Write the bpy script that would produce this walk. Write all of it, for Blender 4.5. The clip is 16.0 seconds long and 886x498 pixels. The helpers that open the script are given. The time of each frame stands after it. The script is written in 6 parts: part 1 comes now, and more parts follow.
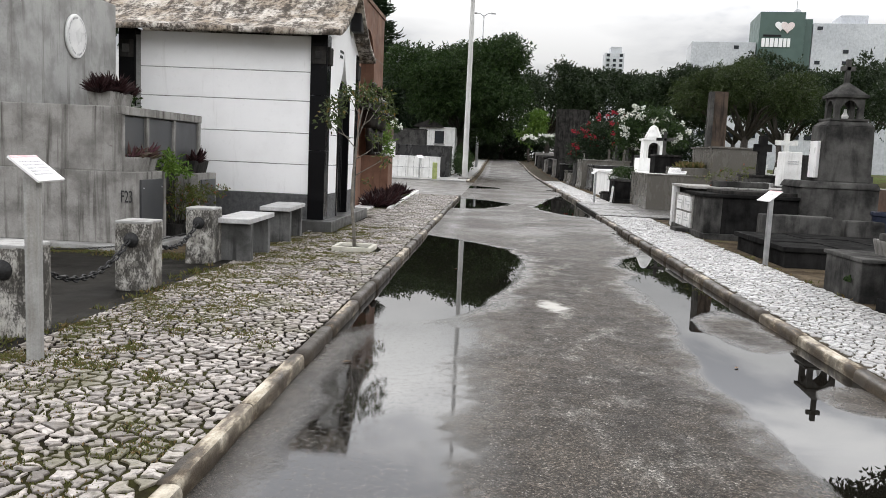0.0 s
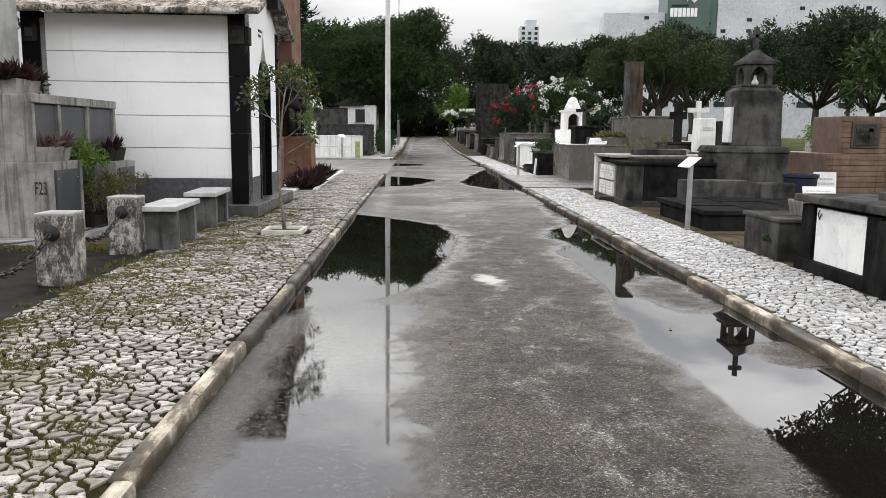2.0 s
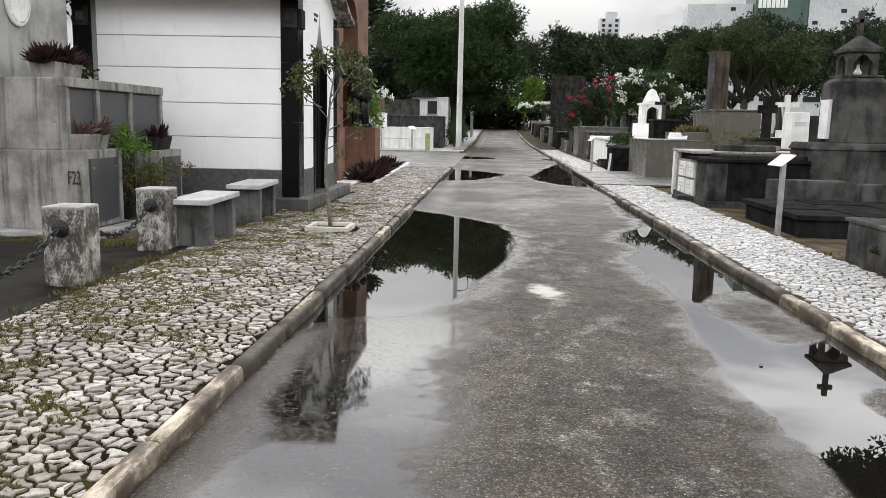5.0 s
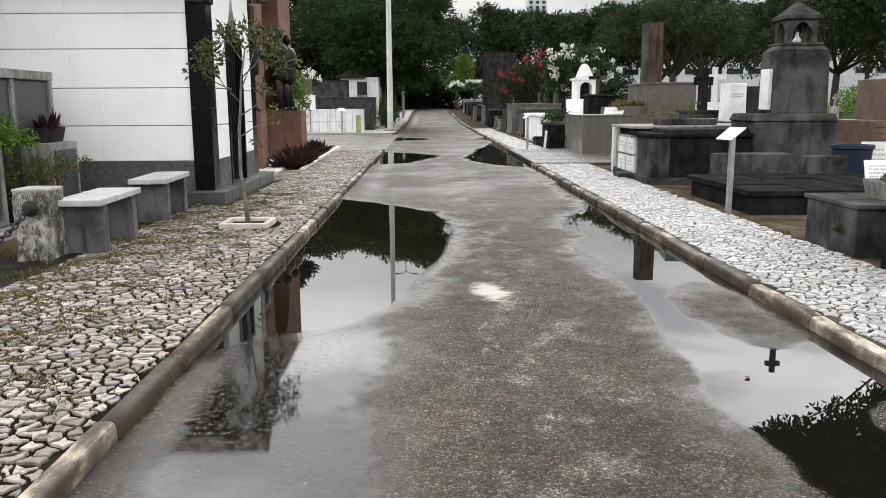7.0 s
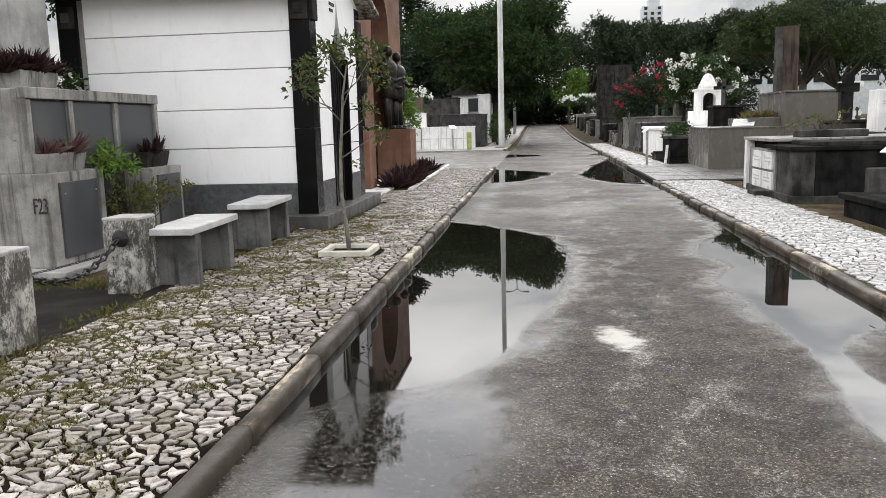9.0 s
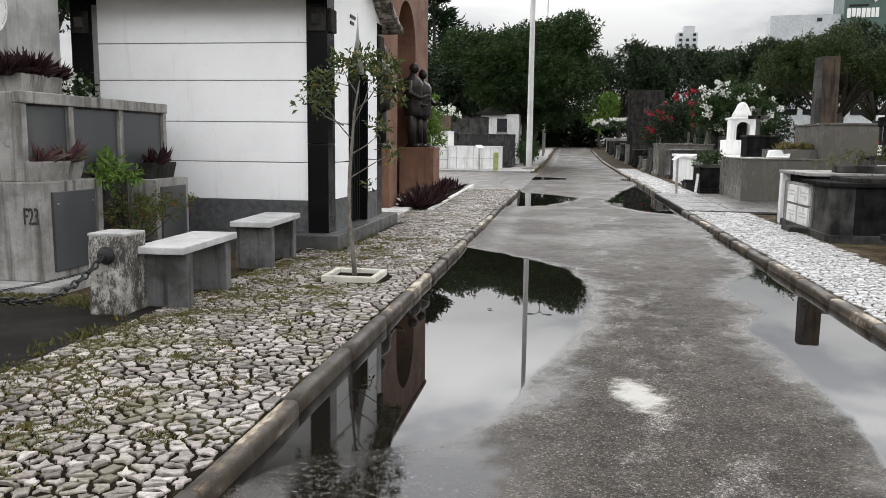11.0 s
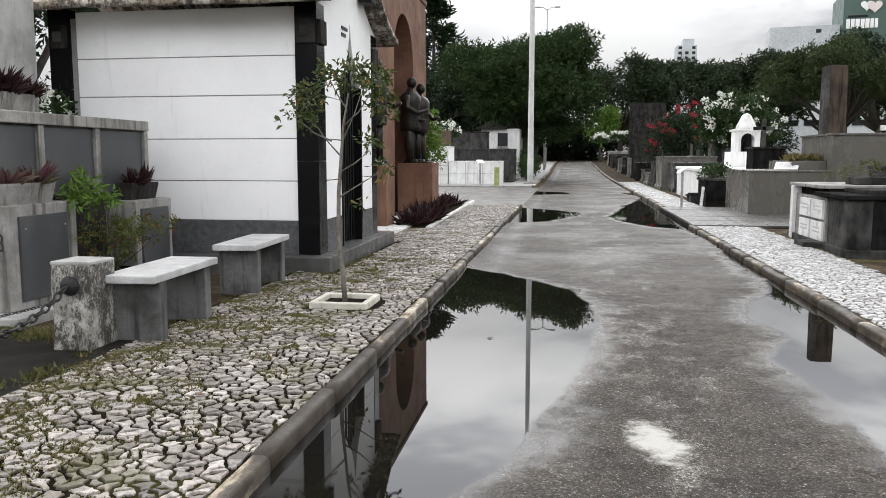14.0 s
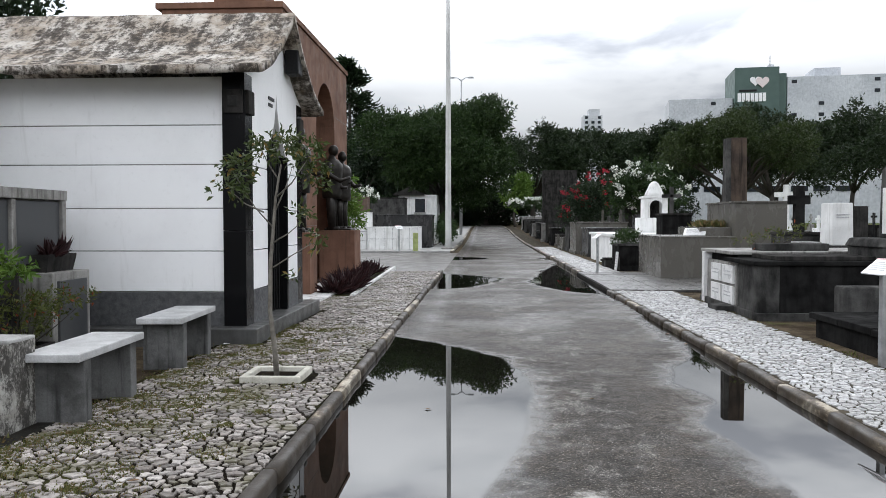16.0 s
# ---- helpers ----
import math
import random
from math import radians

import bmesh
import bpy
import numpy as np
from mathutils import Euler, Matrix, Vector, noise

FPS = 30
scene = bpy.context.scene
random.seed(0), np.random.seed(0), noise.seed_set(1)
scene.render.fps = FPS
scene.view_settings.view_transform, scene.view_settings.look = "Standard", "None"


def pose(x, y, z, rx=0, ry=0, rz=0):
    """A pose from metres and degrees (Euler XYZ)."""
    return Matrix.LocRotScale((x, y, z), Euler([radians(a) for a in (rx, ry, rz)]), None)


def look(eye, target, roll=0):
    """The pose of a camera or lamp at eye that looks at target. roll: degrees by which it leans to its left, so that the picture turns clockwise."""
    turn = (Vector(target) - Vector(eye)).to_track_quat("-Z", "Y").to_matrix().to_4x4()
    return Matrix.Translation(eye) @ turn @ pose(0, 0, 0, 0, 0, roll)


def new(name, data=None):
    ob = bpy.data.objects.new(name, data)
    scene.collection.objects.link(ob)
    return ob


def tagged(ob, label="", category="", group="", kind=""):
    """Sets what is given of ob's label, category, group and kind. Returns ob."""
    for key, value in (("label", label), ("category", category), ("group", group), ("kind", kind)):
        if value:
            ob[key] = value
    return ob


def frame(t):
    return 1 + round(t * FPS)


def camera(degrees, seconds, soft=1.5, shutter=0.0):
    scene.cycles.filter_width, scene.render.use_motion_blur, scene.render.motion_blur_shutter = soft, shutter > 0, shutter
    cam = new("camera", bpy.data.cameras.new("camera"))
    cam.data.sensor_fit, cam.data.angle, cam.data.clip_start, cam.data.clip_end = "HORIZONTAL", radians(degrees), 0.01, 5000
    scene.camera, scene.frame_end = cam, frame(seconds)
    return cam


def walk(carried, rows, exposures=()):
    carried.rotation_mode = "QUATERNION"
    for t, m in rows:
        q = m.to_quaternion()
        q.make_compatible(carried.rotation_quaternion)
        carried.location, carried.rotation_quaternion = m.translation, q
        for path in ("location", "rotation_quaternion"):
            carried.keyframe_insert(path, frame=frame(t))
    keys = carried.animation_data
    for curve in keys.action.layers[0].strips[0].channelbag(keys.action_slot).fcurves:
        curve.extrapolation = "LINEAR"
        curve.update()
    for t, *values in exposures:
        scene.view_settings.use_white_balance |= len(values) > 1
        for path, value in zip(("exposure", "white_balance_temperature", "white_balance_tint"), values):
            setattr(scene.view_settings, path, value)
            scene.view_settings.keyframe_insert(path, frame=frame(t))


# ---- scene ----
cam = camera(58.5, 16.0, soft=0.7)
PATH = [
    (0, (0.073, 0.117, 1.322), (-0.054, 2.098, 1.083), 2.6),
    (0.5, (0.079, 0.1, 1.332), (0.019, 2.085, 1.096), 2.3),
    (1, (0.075, 0.1, 1.326), (0.073, 2.087, 1.097), 1.5),
    (1.5, (0.034, 0.1, 1.322), (0.062, 2.086, 1.083), 1.0),
    (2, (-0.01, 0.115, 1.316), (0.052, 2.093, 1.026), 0.6),
    (2.5, (0.041, 0.241, 1.318), (0.053, 2.217, 1.011), 1.1),
    (3, (0.12, 0.393, 1.316), (0.005, 2.372, 1.049), 2.0),
    (3.5, (0.119, 0.538, 1.312), (-0.017, 2.513, 1.028), 1.6),
    (6, (0.23, 1.385, 1.291), (0.159, 3.36, 0.98), 0.0),
    (6.5, (0.209, 1.631, 1.309), (0.247, 3.606, 0.994), -0.1),
    (7, (0.198, 1.763, 1.292), (0.235, 3.731, 0.935), -0.3),
    (7.5, (0.236, 2.008, 1.3), (0.075, 3.965, 0.919), -0.6),
    (8, (0.26, 2.157, 1.278), (-0.022, 4.102, 0.91), -0.5),
    (8.5, (0.192, 2.339, 1.283), (-0.096, 4.29, 0.948), -0.5),
    (9, (0.159, 2.53, 1.291), (-0.083, 4.491, 0.978), -1.5),
    (9.5, (0.201, 2.655, 1.296), (-0.067, 4.614, 0.995), -1.7),
    (12, (0.227, 3.158, 1.333), (-0.077, 5.117, 1.074), 1.9),
    (12.5, (0.221, 3.184, 1.332), (-0.068, 5.138, 1.021), 1.7),
    (13, (0.23, 3.272, 1.307), (-0.049, 5.224, 0.974), 1.2),
    (13.5, (0.238, 3.432, 1.318), (-0.055, 5.388, 1.026), 0.6),
    (14, (0.203, 3.495, 1.327), (-0.109, 5.457, 1.096), 0.0),
    (14.5, (0.096, 3.508, 1.346), (-0.22, 5.474, 1.164), -0.9),
    (15, (0.043, 3.495, 1.354), (-0.218, 5.473, 1.206), -0.6),
    (15.5, (0.042, 3.464, 1.365), (-0.136, 5.453, 1.255), -0.3),
    (16, (0.054, 3.456, 1.378), (-0.048, 5.452, 1.309), -0.1),
]
walk(cam, [(t, look(eye, target, roll)) for t, eye, target, roll in PATH],
     exposures=[(0, -0.18, 6830, 11), (3, -0.15, 6880, 11), (6, -0.10, 6900, 11), (8.5, -0.05, 6900, 11), (9.5, -0.11, 6900, 11), (12, -0.23, 6780, 10), (13.5, -0.12, 6850, 11), (14.5, -0.11, 6700, 10), (15.2, -0.15, 6680, 10), (16, -0.39, 6450, 10)])

# ---- world, sun, exposure ----
world = bpy.data.worlds.new("overcast_sky")
scene.world = world
world.use_nodes = True


def wire_world():
    nt = world.node_tree
    nt.nodes.clear()
    n, l = nt.nodes.new, nt.links.new
    out, bg = n("ShaderNodeOutputWorld"), n("ShaderNodeBackground")
    sky = n("ShaderNodeTexSky")
    sky.sky_type, sky.sun_disc = "NISHITA", False
    sky.sun_elevation, sky.sun_rotation = radians(48), radians(-12)
    dim = n("ShaderNodeVectorMath")
    dim.operation = "SCALE"
    dim.inputs["Scale"].default_value = 0.10
    l(sky.outputs[0], dim.inputs[0])
    tc, sep = n("ShaderNodeTexCoord"), n("ShaderNodeSeparateXYZ")
    l(tc.outputs["Generated"], sep.inputs[0])
    # cloud deck: dull towards the horizon, brightest half way up where the sun stands behind it
    up = n("ShaderNodeValToRGB")
    ue = up.color_ramp.elements
    while len(ue) < len(SKY):
        ue.new(0.5)
    for el, (p, v) in zip(ue, SKY):
        el.position = p
    for el, (p, v) in zip(ue, SKY):
        el.color = (v, v, v, 1)
    l(sep.outputs["Z"], up.inputs[0])
    mp = n("ShaderNodeMapping")
    mp.inputs["Scale"].default_value = (1.0, 1.0, 3.2)
    l(tc.outputs["Generated"], mp.inputs[0])
    cl = n("ShaderNodeTexNoise")
    cl.inputs["Scale"].default_value, cl.inputs["Detail"].default_value, cl.inputs["Roughness"].default_value = 3.4, 7, 0.52
    cl.inputs["Distortion"].default_value = 0.25
    l(mp.outputs[0], cl.inputs[0])
    ramp = n("ShaderNodeValToRGB")
    e = ramp.color_ramp.elements
    e[0].position, e[0].color = 0.40, (0.54, 0.57, 0.63, 1)
    e[1].position, e[1].color = 0.62, (1.02, 1.05, 1.09, 1)
    mid = e.new(0.50)
    mid.color = (0.86, 0.89, 0.935, 1)
    l(cl.outputs[0], ramp.inputs[0])
    mul = n("ShaderNodeVectorMath")
    mul.operation = "SCALE"
    l(ramp.outputs[0], mul.inputs[0])
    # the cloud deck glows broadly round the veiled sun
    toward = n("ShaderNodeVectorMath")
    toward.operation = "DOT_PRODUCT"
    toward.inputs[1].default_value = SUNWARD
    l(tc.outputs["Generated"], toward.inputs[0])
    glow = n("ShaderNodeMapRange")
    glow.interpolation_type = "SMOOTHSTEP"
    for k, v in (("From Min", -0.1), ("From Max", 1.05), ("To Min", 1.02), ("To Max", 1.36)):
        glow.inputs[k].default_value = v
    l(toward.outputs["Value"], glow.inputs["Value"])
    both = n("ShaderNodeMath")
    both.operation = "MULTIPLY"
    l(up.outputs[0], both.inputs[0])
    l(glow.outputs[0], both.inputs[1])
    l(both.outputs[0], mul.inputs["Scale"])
    mix = n("ShaderNodeMix")
    mix.data_type = "RGBA"
    mix.inputs[0].default_value = 0.92
    l(dim.outputs[0], mix.inputs[6])
    l(mul.outputs[0], mix.inputs[7])
    l(mix.outputs[2], bg.inputs[0])
    bg.inputs[1].default_value = 1.0
    l(bg.outputs[0], out.inputs[0])


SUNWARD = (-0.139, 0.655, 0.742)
SKY = [(0.0, 0.56), (0.10, 0.63), (0.16, 0.86), (0.22, 1.5), (0.31, 3.3), (0.46, 4.3), (0.66, 2.5), (1.0, 1.2)]
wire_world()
sun_data = bpy.data.lights.new("sun", "SUN")
sun_data.energy, sun_data.angle, sun_data.color = 0.6, radians(30), (1.0, 0.97, 0.93)
sun = new("sun", sun_data)
sun.matrix_world = look((-5.6, 26.4, 30), (0, 0, 0))

# ---- materials ----


class Nodes:
    """Short hand for building one node material."""

    def __init__(self, name):
        self.mat = bpy.data.materials.new(name)
        self.mat.use_nodes = True
        self.nt = self.mat.node_tree
        self.bsdf = self.nt.nodes["Principled BSDF"]
        self.geo = self.nt.nodes.new("ShaderNodeNewGeometry")
        self.sep = self.nt.nodes.new("ShaderNodeSeparateXYZ")
        self.link(self.geo.outputs["Position"], self.sep.inputs[0])

    def link(self, a, b):
        self.nt.links.new(a, b)

    def put(self, socket, v):
        if isinstance(v, (int, float)):
            socket.default_value = v
        elif isinstance(v, tuple):
            socket.default_value = (*v, 1) if len(v) == 3 and socket.type == "RGBA" else v
        else:
            self.link(v, socket)

    def noise(self, scale, detail=4, rough=0.55, stretch=(1, 1, 1), distort=0.0, vec=None):
        mp = self.nt.nodes.new("ShaderNodeMapping")
        mp.inputs["Scale"].default_value = stretch
        self.link(vec or self.geo.outputs["Position"], mp.inputs[0])
        t = self.nt.nodes.new("ShaderNodeTexNoise")
        t.inputs["Scale"].default_value, t.inputs["Detail"].default_value = scale, detail
        t.inputs["Roughness"].default_value, t.inputs["Distortion"].default_value = rough, distort
        self.link(mp.outputs[0], t.inputs[0])
        return t.outputs[0]

    def math(self, op, a, b=0.0, c=0.0, clamp=False):
        m = self.nt.nodes.new("ShaderNodeMath")
        m.operation, m.use_clamp = op, clamp
        for s, v in zip(m.inputs, (a, b, c)):
            self.put(s, v)
        return m.outputs[0]

    def step(self, v, lo, hi, a=0.0, b=1.0, smooth=True):
        m = self.nt.nodes.new("ShaderNodeMapRange")
        m.interpolation_type = "SMOOTHSTEP" if smooth else "LINEAR"
        for k, x in zip(("Value", "From Min", "From Max", "To Min", "To Max"), (v, lo, hi, a, b)):
            self.put(m.inputs[k], x)
        return m.outputs[0]

    def mix(self, f, a, b, blend="MIX"):
        m = self.nt.nodes.new("ShaderNodeMix")
        m.data_type, m.blend_type = "RGBA", blend
        self.put(m.inputs[0], f), self.put(m.inputs[6], a), self.put(m.inputs[7], b)
        return m.outputs[2]

    def ramp(self, v, stops):
        r = self.nt.nodes.new("ShaderNodeValToRGB")
        e = r.color_ramp.elements
        while len(e) < len(stops):
            e.new(0.5)
        for el, (p, c) in zip(e, stops):
            el.position = p
        for el, (p, c) in zip(e, stops):
            el.color = (c, c, c, 1) if isinstance(c, (int, float)) else (*c, 1)
        self.link(v, r.inputs[0])
        return r.outputs[0]

    def bump(self, h, strength=0.3, dist=0.01):
        b = self.nt.nodes.new("ShaderNodeBump")
        b.inputs["Distance"].default_value = dist
        self.put(b.inputs["Strength"], strength)
        self.link(h, b.inputs["Height"])
        self.link(b.outputs[0], self.bsdf.inputs["Normal"])
        return b

    def random(self, island=False):
        if island:
            return self.geo.outputs["Random Per Island"]
        o = self.nt.nodes.new("ShaderNodeObjectInfo")
        return o.outputs["Random"]

    def done(self, color, rough=0.7, metal=0.0, spec=0.5):
        self.put(self.bsdf.inputs["Base Color"], color)
        self.put(self.bsdf.inputs["Roughness"], rough)
        self.put(self.bsdf.inputs["Metallic"], metal)
        self.put(self.bsdf.inputs["Specular IOR Level"], spec)
        return self.mat


def weathered(name, light, dark, stain, streak=0.5, mottled=0.5, rough=0.75, scale=3.0, grain=90, bump=0.25, streak_lo=0.5, streak_hi=0.72, spec=0.4, flow=(9, 9, 0.7), shades=0.0):
    """Cement, stone or paint: blotches, fine grain and rain streaks that run down the faces."""
    m = Nodes(name)
    c = m.mix(m.step(m.noise(scale, 6, 0.6), 0.5 - 0.25 * mottled - 0.05, 0.5 + 0.25 * mottled), dark, light)
    run = m.noise(1.0, 6, 0.65, flow, 0.4)
    if shades:
        c = m.mix(m.math("MULTIPLY", m.random(), shades), c, stain)
    c = m.mix(m.math("MULTIPLY", m.step(run, streak_lo, streak_hi), streak), c, stain)
    spot = m.step(m.noise(grain * 0.12, 5, 0.7), 0.56, 0.72)
    c = m.mix(m.math("MULTIPLY", spot, 0.35 * streak), c, stain)
    g = m.noise(grain, 3, 0.6)
    c = m.mix(0.14, c, m.ramp(g, [(0.3, 0.0), (0.7, 1.0)]), "OVERLAY")
    m.bump(m.math("ADD", g, m.math("MULTIPLY", m.noise(scale * 3, 4), 2.0)), bump, 0.006)
    return m.done(c, m.step(m.noise(scale * 2.3, 3), 0.3, 0.7, rough - 0.12, rough + 0.1), 0, spec)


def polished(name, base, fleck, rough=0.18, scale=160, cloud=0.35, dirt=(0.12, 0.11, 0.09), spec=0.5):
    """Polished granite or tile with flecks and a dull film of dirt."""
    m = Nodes(name)
    c = m.mix(m.step(m.noise(scale, 2, 0.7), 0.5, 0.68), base, fleck)
    film = m.step(m.noise(2.2, 6, 0.65, (1.4, 1.4, 0.6)), 0.42, 0.72)
    c = m.mix(m.math("MULTIPLY", film, cloud), c, dirt)
    m.bump(m.noise(22, 3), 0.03, 0.01)
    return m.done(c, m.math("ADD", rough, m.math("MULTIPLY", film, 0.25)), 0, spec)


def leafy(name, a, b, rough=0.5, dry=None, dry_share=0.0, translucency=0.25):
    m = Nodes(name)
    r = m.random(True)
    c = m.mix(r, a, b)
    c = m.mix(m.step(m.noise(0.8, 3), 0.35, 0.65, 0.0, 0.5), c, a)
    if dry:
        pick = m.math("GREATER_THAN", m.math("FRACT", m.math("MULTIPLY", r, 37.7)), 1 - dry_share)
        c = m.mix(pick, c, dry)
    m.done(c, rough, 0, 0.27)
    tr = m.nt.nodes.new("ShaderNodeBsdfTranslucent")
    m.put(tr.inputs[0], c)
    ms = m.nt.nodes.new("ShaderNodeMixShader")
    ms.inputs[0].default_value = translucency
    m.link(m.bsdf.outputs[0], ms.inputs[1]), m.link(tr.outputs[0], ms.inputs[2])
    m.link(ms.outputs[0], m.nt.nodes["Material Output"].inputs[0])
    return m.mat


def plain(name, color, rough=0.5, metal=0.0, vary=0.12, scale=8):
    m = Nodes(name)
    d = tuple(v * (1 - 2.5 * vary) for v in color)
    c = m.mix(m.step(m.noise(scale, 5, 0.6), 0.35, 0.7), color, d)
    m.bump(m.noise(scale * 9, 3), 0.08, 0.004)
    return m.done(c, m.step(m.noise(scale * 2, 3), 0.3, 0.7, max(0.02, rough - 0.08), rough + 0.08), metal)


def wet_road():
    """Asphalt with a dry crown, a wet film and standing water along both kerbs."""
    m = Nodes("wet_asphalt")
    x, y = m.sep.outputs["X"], m.sep.outputs["Y"]
    wob = m.math("SUBTRACT", m.noise(1.1, 5, 0.6), 0.5)
    fine = m.math("SUBTRACT", m.noise(7.0, 4, 0.6), 0.5)
    u = m.math("MULTIPLY", y, 1 / 40)

    def edge(pairs):
        return m.math("SUBTRACT", m.math("MULTIPLY", m.ramp(u, [(p / 40, (v + 1.5) / 5) for p, v in pairs]), 5.0), 1.5)

    left = edge([(0, -1.2), (4.2, -1.15), (5.6, -1.05), (6.1, -0.75), (6.35, -0.25), (6.8, -0.02), (7.6, 0.16), (8.6, 0.36), (9.8, 0.5), (10.7, 0.46), (11.4, 0.28),
                 (12.1, -0.2), (12.9, -0.98), (13.3, -1.2), (19.4, -1.2), (20.0, -0.25), (21.4, 0.25), (22.6, 0.5), (23.4, 0.05), (24.3, -0.9), (25.0, -1.3), (31.5, -1.3), (32.6, 0.2), (33.6, 0.2), (34.6, -1.3)])
    right = edge([(0, 1.6), (3.5, 1.5), (4.2, 1.48), (5.0, 1.40), (6.2, 1.5), (7.0, 1.58), (8.1, 1.62), (8.9, 1.48), (9.6, 1.8), (10.3, 1.64), (10.9, 1.78), (11.5, 2.1), (12.5, 2.32), (14.2, 2.28), (16.2, 2.4),
                  (17.8, 2.5), (18.5, 2.3), (19.2, 1.65), (20.4, 1.22), (22.0, 1.12), (23.4, 1.38), (25.8, 1.75), (28.5, 2.3), (31.0, 2.6), (33.0, 2.1), (34.5, 2.6)])
    d = m.math("MAXIMUM", m.math("SUBTRACT", left, x), m.math("SUBTRACT", x, right))
    d = m.math("ADD", d, m.math("ADD", m.math("MULTIPLY", wob, 0.16), m.math("MULTIPLY", fine, 0.05)))
    spit = m.math("SUBTRACT", m.math("ADD", m.math("POWER", m.math("DIVIDE", m.math("SUBTRACT", x, 2.28), 0.26), 2), m.math("POWER", m.math("DIVIDE", m.math("SUBTRACT", y, 4.72), 0.30), 2)), 1.0)
    isle = m.math("SUBTRACT", m.math("ADD", m.math("POWER", m.math("DIVIDE", m.math("SUBTRACT", x, 2.12), 0.30), 2), m.math("POWER", m.math("DIVIDE", m.math("SUBTRACT", y, 6.6), 0.75), 2)), 1.0)
    d = m.math("MINIMUM", d, m.math("ADD", m.math("MULTIPLY", m.math("MINIMUM", isle, spit), 0.25), m.math("MULTIPLY", wob, 0.5)))
    # grit breaks the near and inner rims of the pools
    d = m.math("ADD", d, m.math("MULTIPLY", m.math("SUBTRACT", m.noise(120, 3, 0.7), 0.5), 0.10))
    water = m.step(d, 0.0, 0.07)
    # shallow water over the west gutter, broken by grit towards the crown
    grit = m.noise(170, 3, 0.7)
    lev = m.math("ADD", m.math("SUBTRACT", 0.02, x), m.math("ADD", m.math("MULTIPLY", wob, 0.6), m.math("MULTIPLY", fine, 0.45)))
    lev = m.math("ADD", lev, m.math("MULTIPLY", m.math("SUBTRACT", 0.5, grit), 0.7))
    reach = m.math("MULTIPLY", m.step(y, 5.9, 7.0, 1.0, 0.0), m.step(m.math("ADD", x, m.math("MULTIPLY", wob, 0.5)), -1.02, -0.72, 0.0, 1.0))
    pool = m.math("MULTIPLY", m.step(lev, -0.02, 0.14), reach)
    brim = m.math("MULTIPLY", m.step(lev, -0.30, 0.20, 0.0, 0.95), m.math("MULTIPLY", m.step(y, 5.9, 7.0, 1.0, 0.0), m.step(m.math("ADD", x, m.math("MULTIPLY", wob, 0.5)), -1.0, -0.6, 0.55, 1.0)))
    # shallow along the kerb where the two pools meet
    neck = m.math("MULTIPLY", m.step(m.math("ADD", x, m.math("MULTIPLY", wob, 0.4)), -0.62, -0.42, 1.0, 0.0), m.math("MULTIPLY", m.step(y, 5.3, 5.9), m.step(y, 6.3, 7.2, 1.0, 0.0)))
    pool = m.math("MAXIMUM", pool, m.math("MULTIPLY", neck, m.step(grit, 0.40, 0.62, 1.0, 0.55)))
    water = m.math("MAXIMUM", water, m.math("MULTIPLY", pool, m.step(m.math("ADD", m.math("MULTIPLY", grit, 0.5), m.math("MULTIPLY", m.noise(34, 4, 0.7), 0.5)), 0.535, 0.565, 1.0, 0.25)))
    # thin film: along the left gutter in the foreground, and round each pool
    near = m.math("SUBTRACT", m.step(y, 6.0, 8.5, 0.05, -0.5), x)
    film = m.math("MAXIMUM", m.step(m.math("ADD", d, m.math("ADD", m.math("MULTIPLY", wob, 0.7), m.math("MULTIPLY", fine, 0.35))), -0.32, 0.10), m.step(m.math("ADD", near, m.math("MULTIPLY", wob, 0.7)), -0.35, 0.30, 0.0, m.step(m.math("ADD", x, m.math("MULTIPLY", wob, 0.5)), -1.0, -0.62, 0.30, 0.70)))
    patchy = m.step(m.noise(0.55, 5, 0.6), 0.38, 0.66, 0.15, 0.60)
    far_film = m.math("MULTIPLY", m.step(y, 9.0, 14.0), patchy)
    # surface
    pebble = m.nt.nodes.new("ShaderNodeTexVoronoi")
    pebble.inputs["Scale"].default_value = 95
    m.link(m.geo.outputs["Position"], pebble.inputs[0])
    film = m.math("MAXIMUM", m.math("MAXIMUM", film, far_film), brim)
    film = m.math("SUBTRACT", film, m.math("MULTIPLY", m.step(grit, 0.46, 0.62), m.step(film, 0.5, 1.0, 0.34, 0.06)), 0, True)
    stone = m.math("MULTIPLY", m.step(pebble.outputs["Distance"], 0.15, 0.5, 1, 0), m.step(m.noise(60, 2), 0.5, 0.62))
    base = m.mix(m.step(m.noise(1.6, 6, 0.65), 0.35, 0.68), (0.034, 0.029, 0.0245), (0.072, 0.061, 0.050))
    worn = m.math("MULTIPLY", m.step(m.noise(2.6, 6, 0.7, (1.3, 0.8, 1)), 0.50, 0.66), m.step(m.math("ABSOLUTE", m.math("SUBTRACT", x, 0.75)), 0.15, 0.75, 1, 0))
    base = m.mix(m.math("MULTIPLY", worn, 0.8), base, (0.19, 0.18, 0.165))
    base = m.mix(m.math("MULTIPLY", stone, 0.55), base, (0.34, 0.33, 0.31))
    chips = m.nt.nodes.new("ShaderNodeTexVoronoi")
    chips.inputs["Scale"].default_value = 105
    m.link(m.geo.outputs["Position"], chips.inputs[0])
    tone = m.nt.nodes.new("ShaderNodeSeparateColor")
    m.link(chips.outputs["Color"], tone.inputs[0])
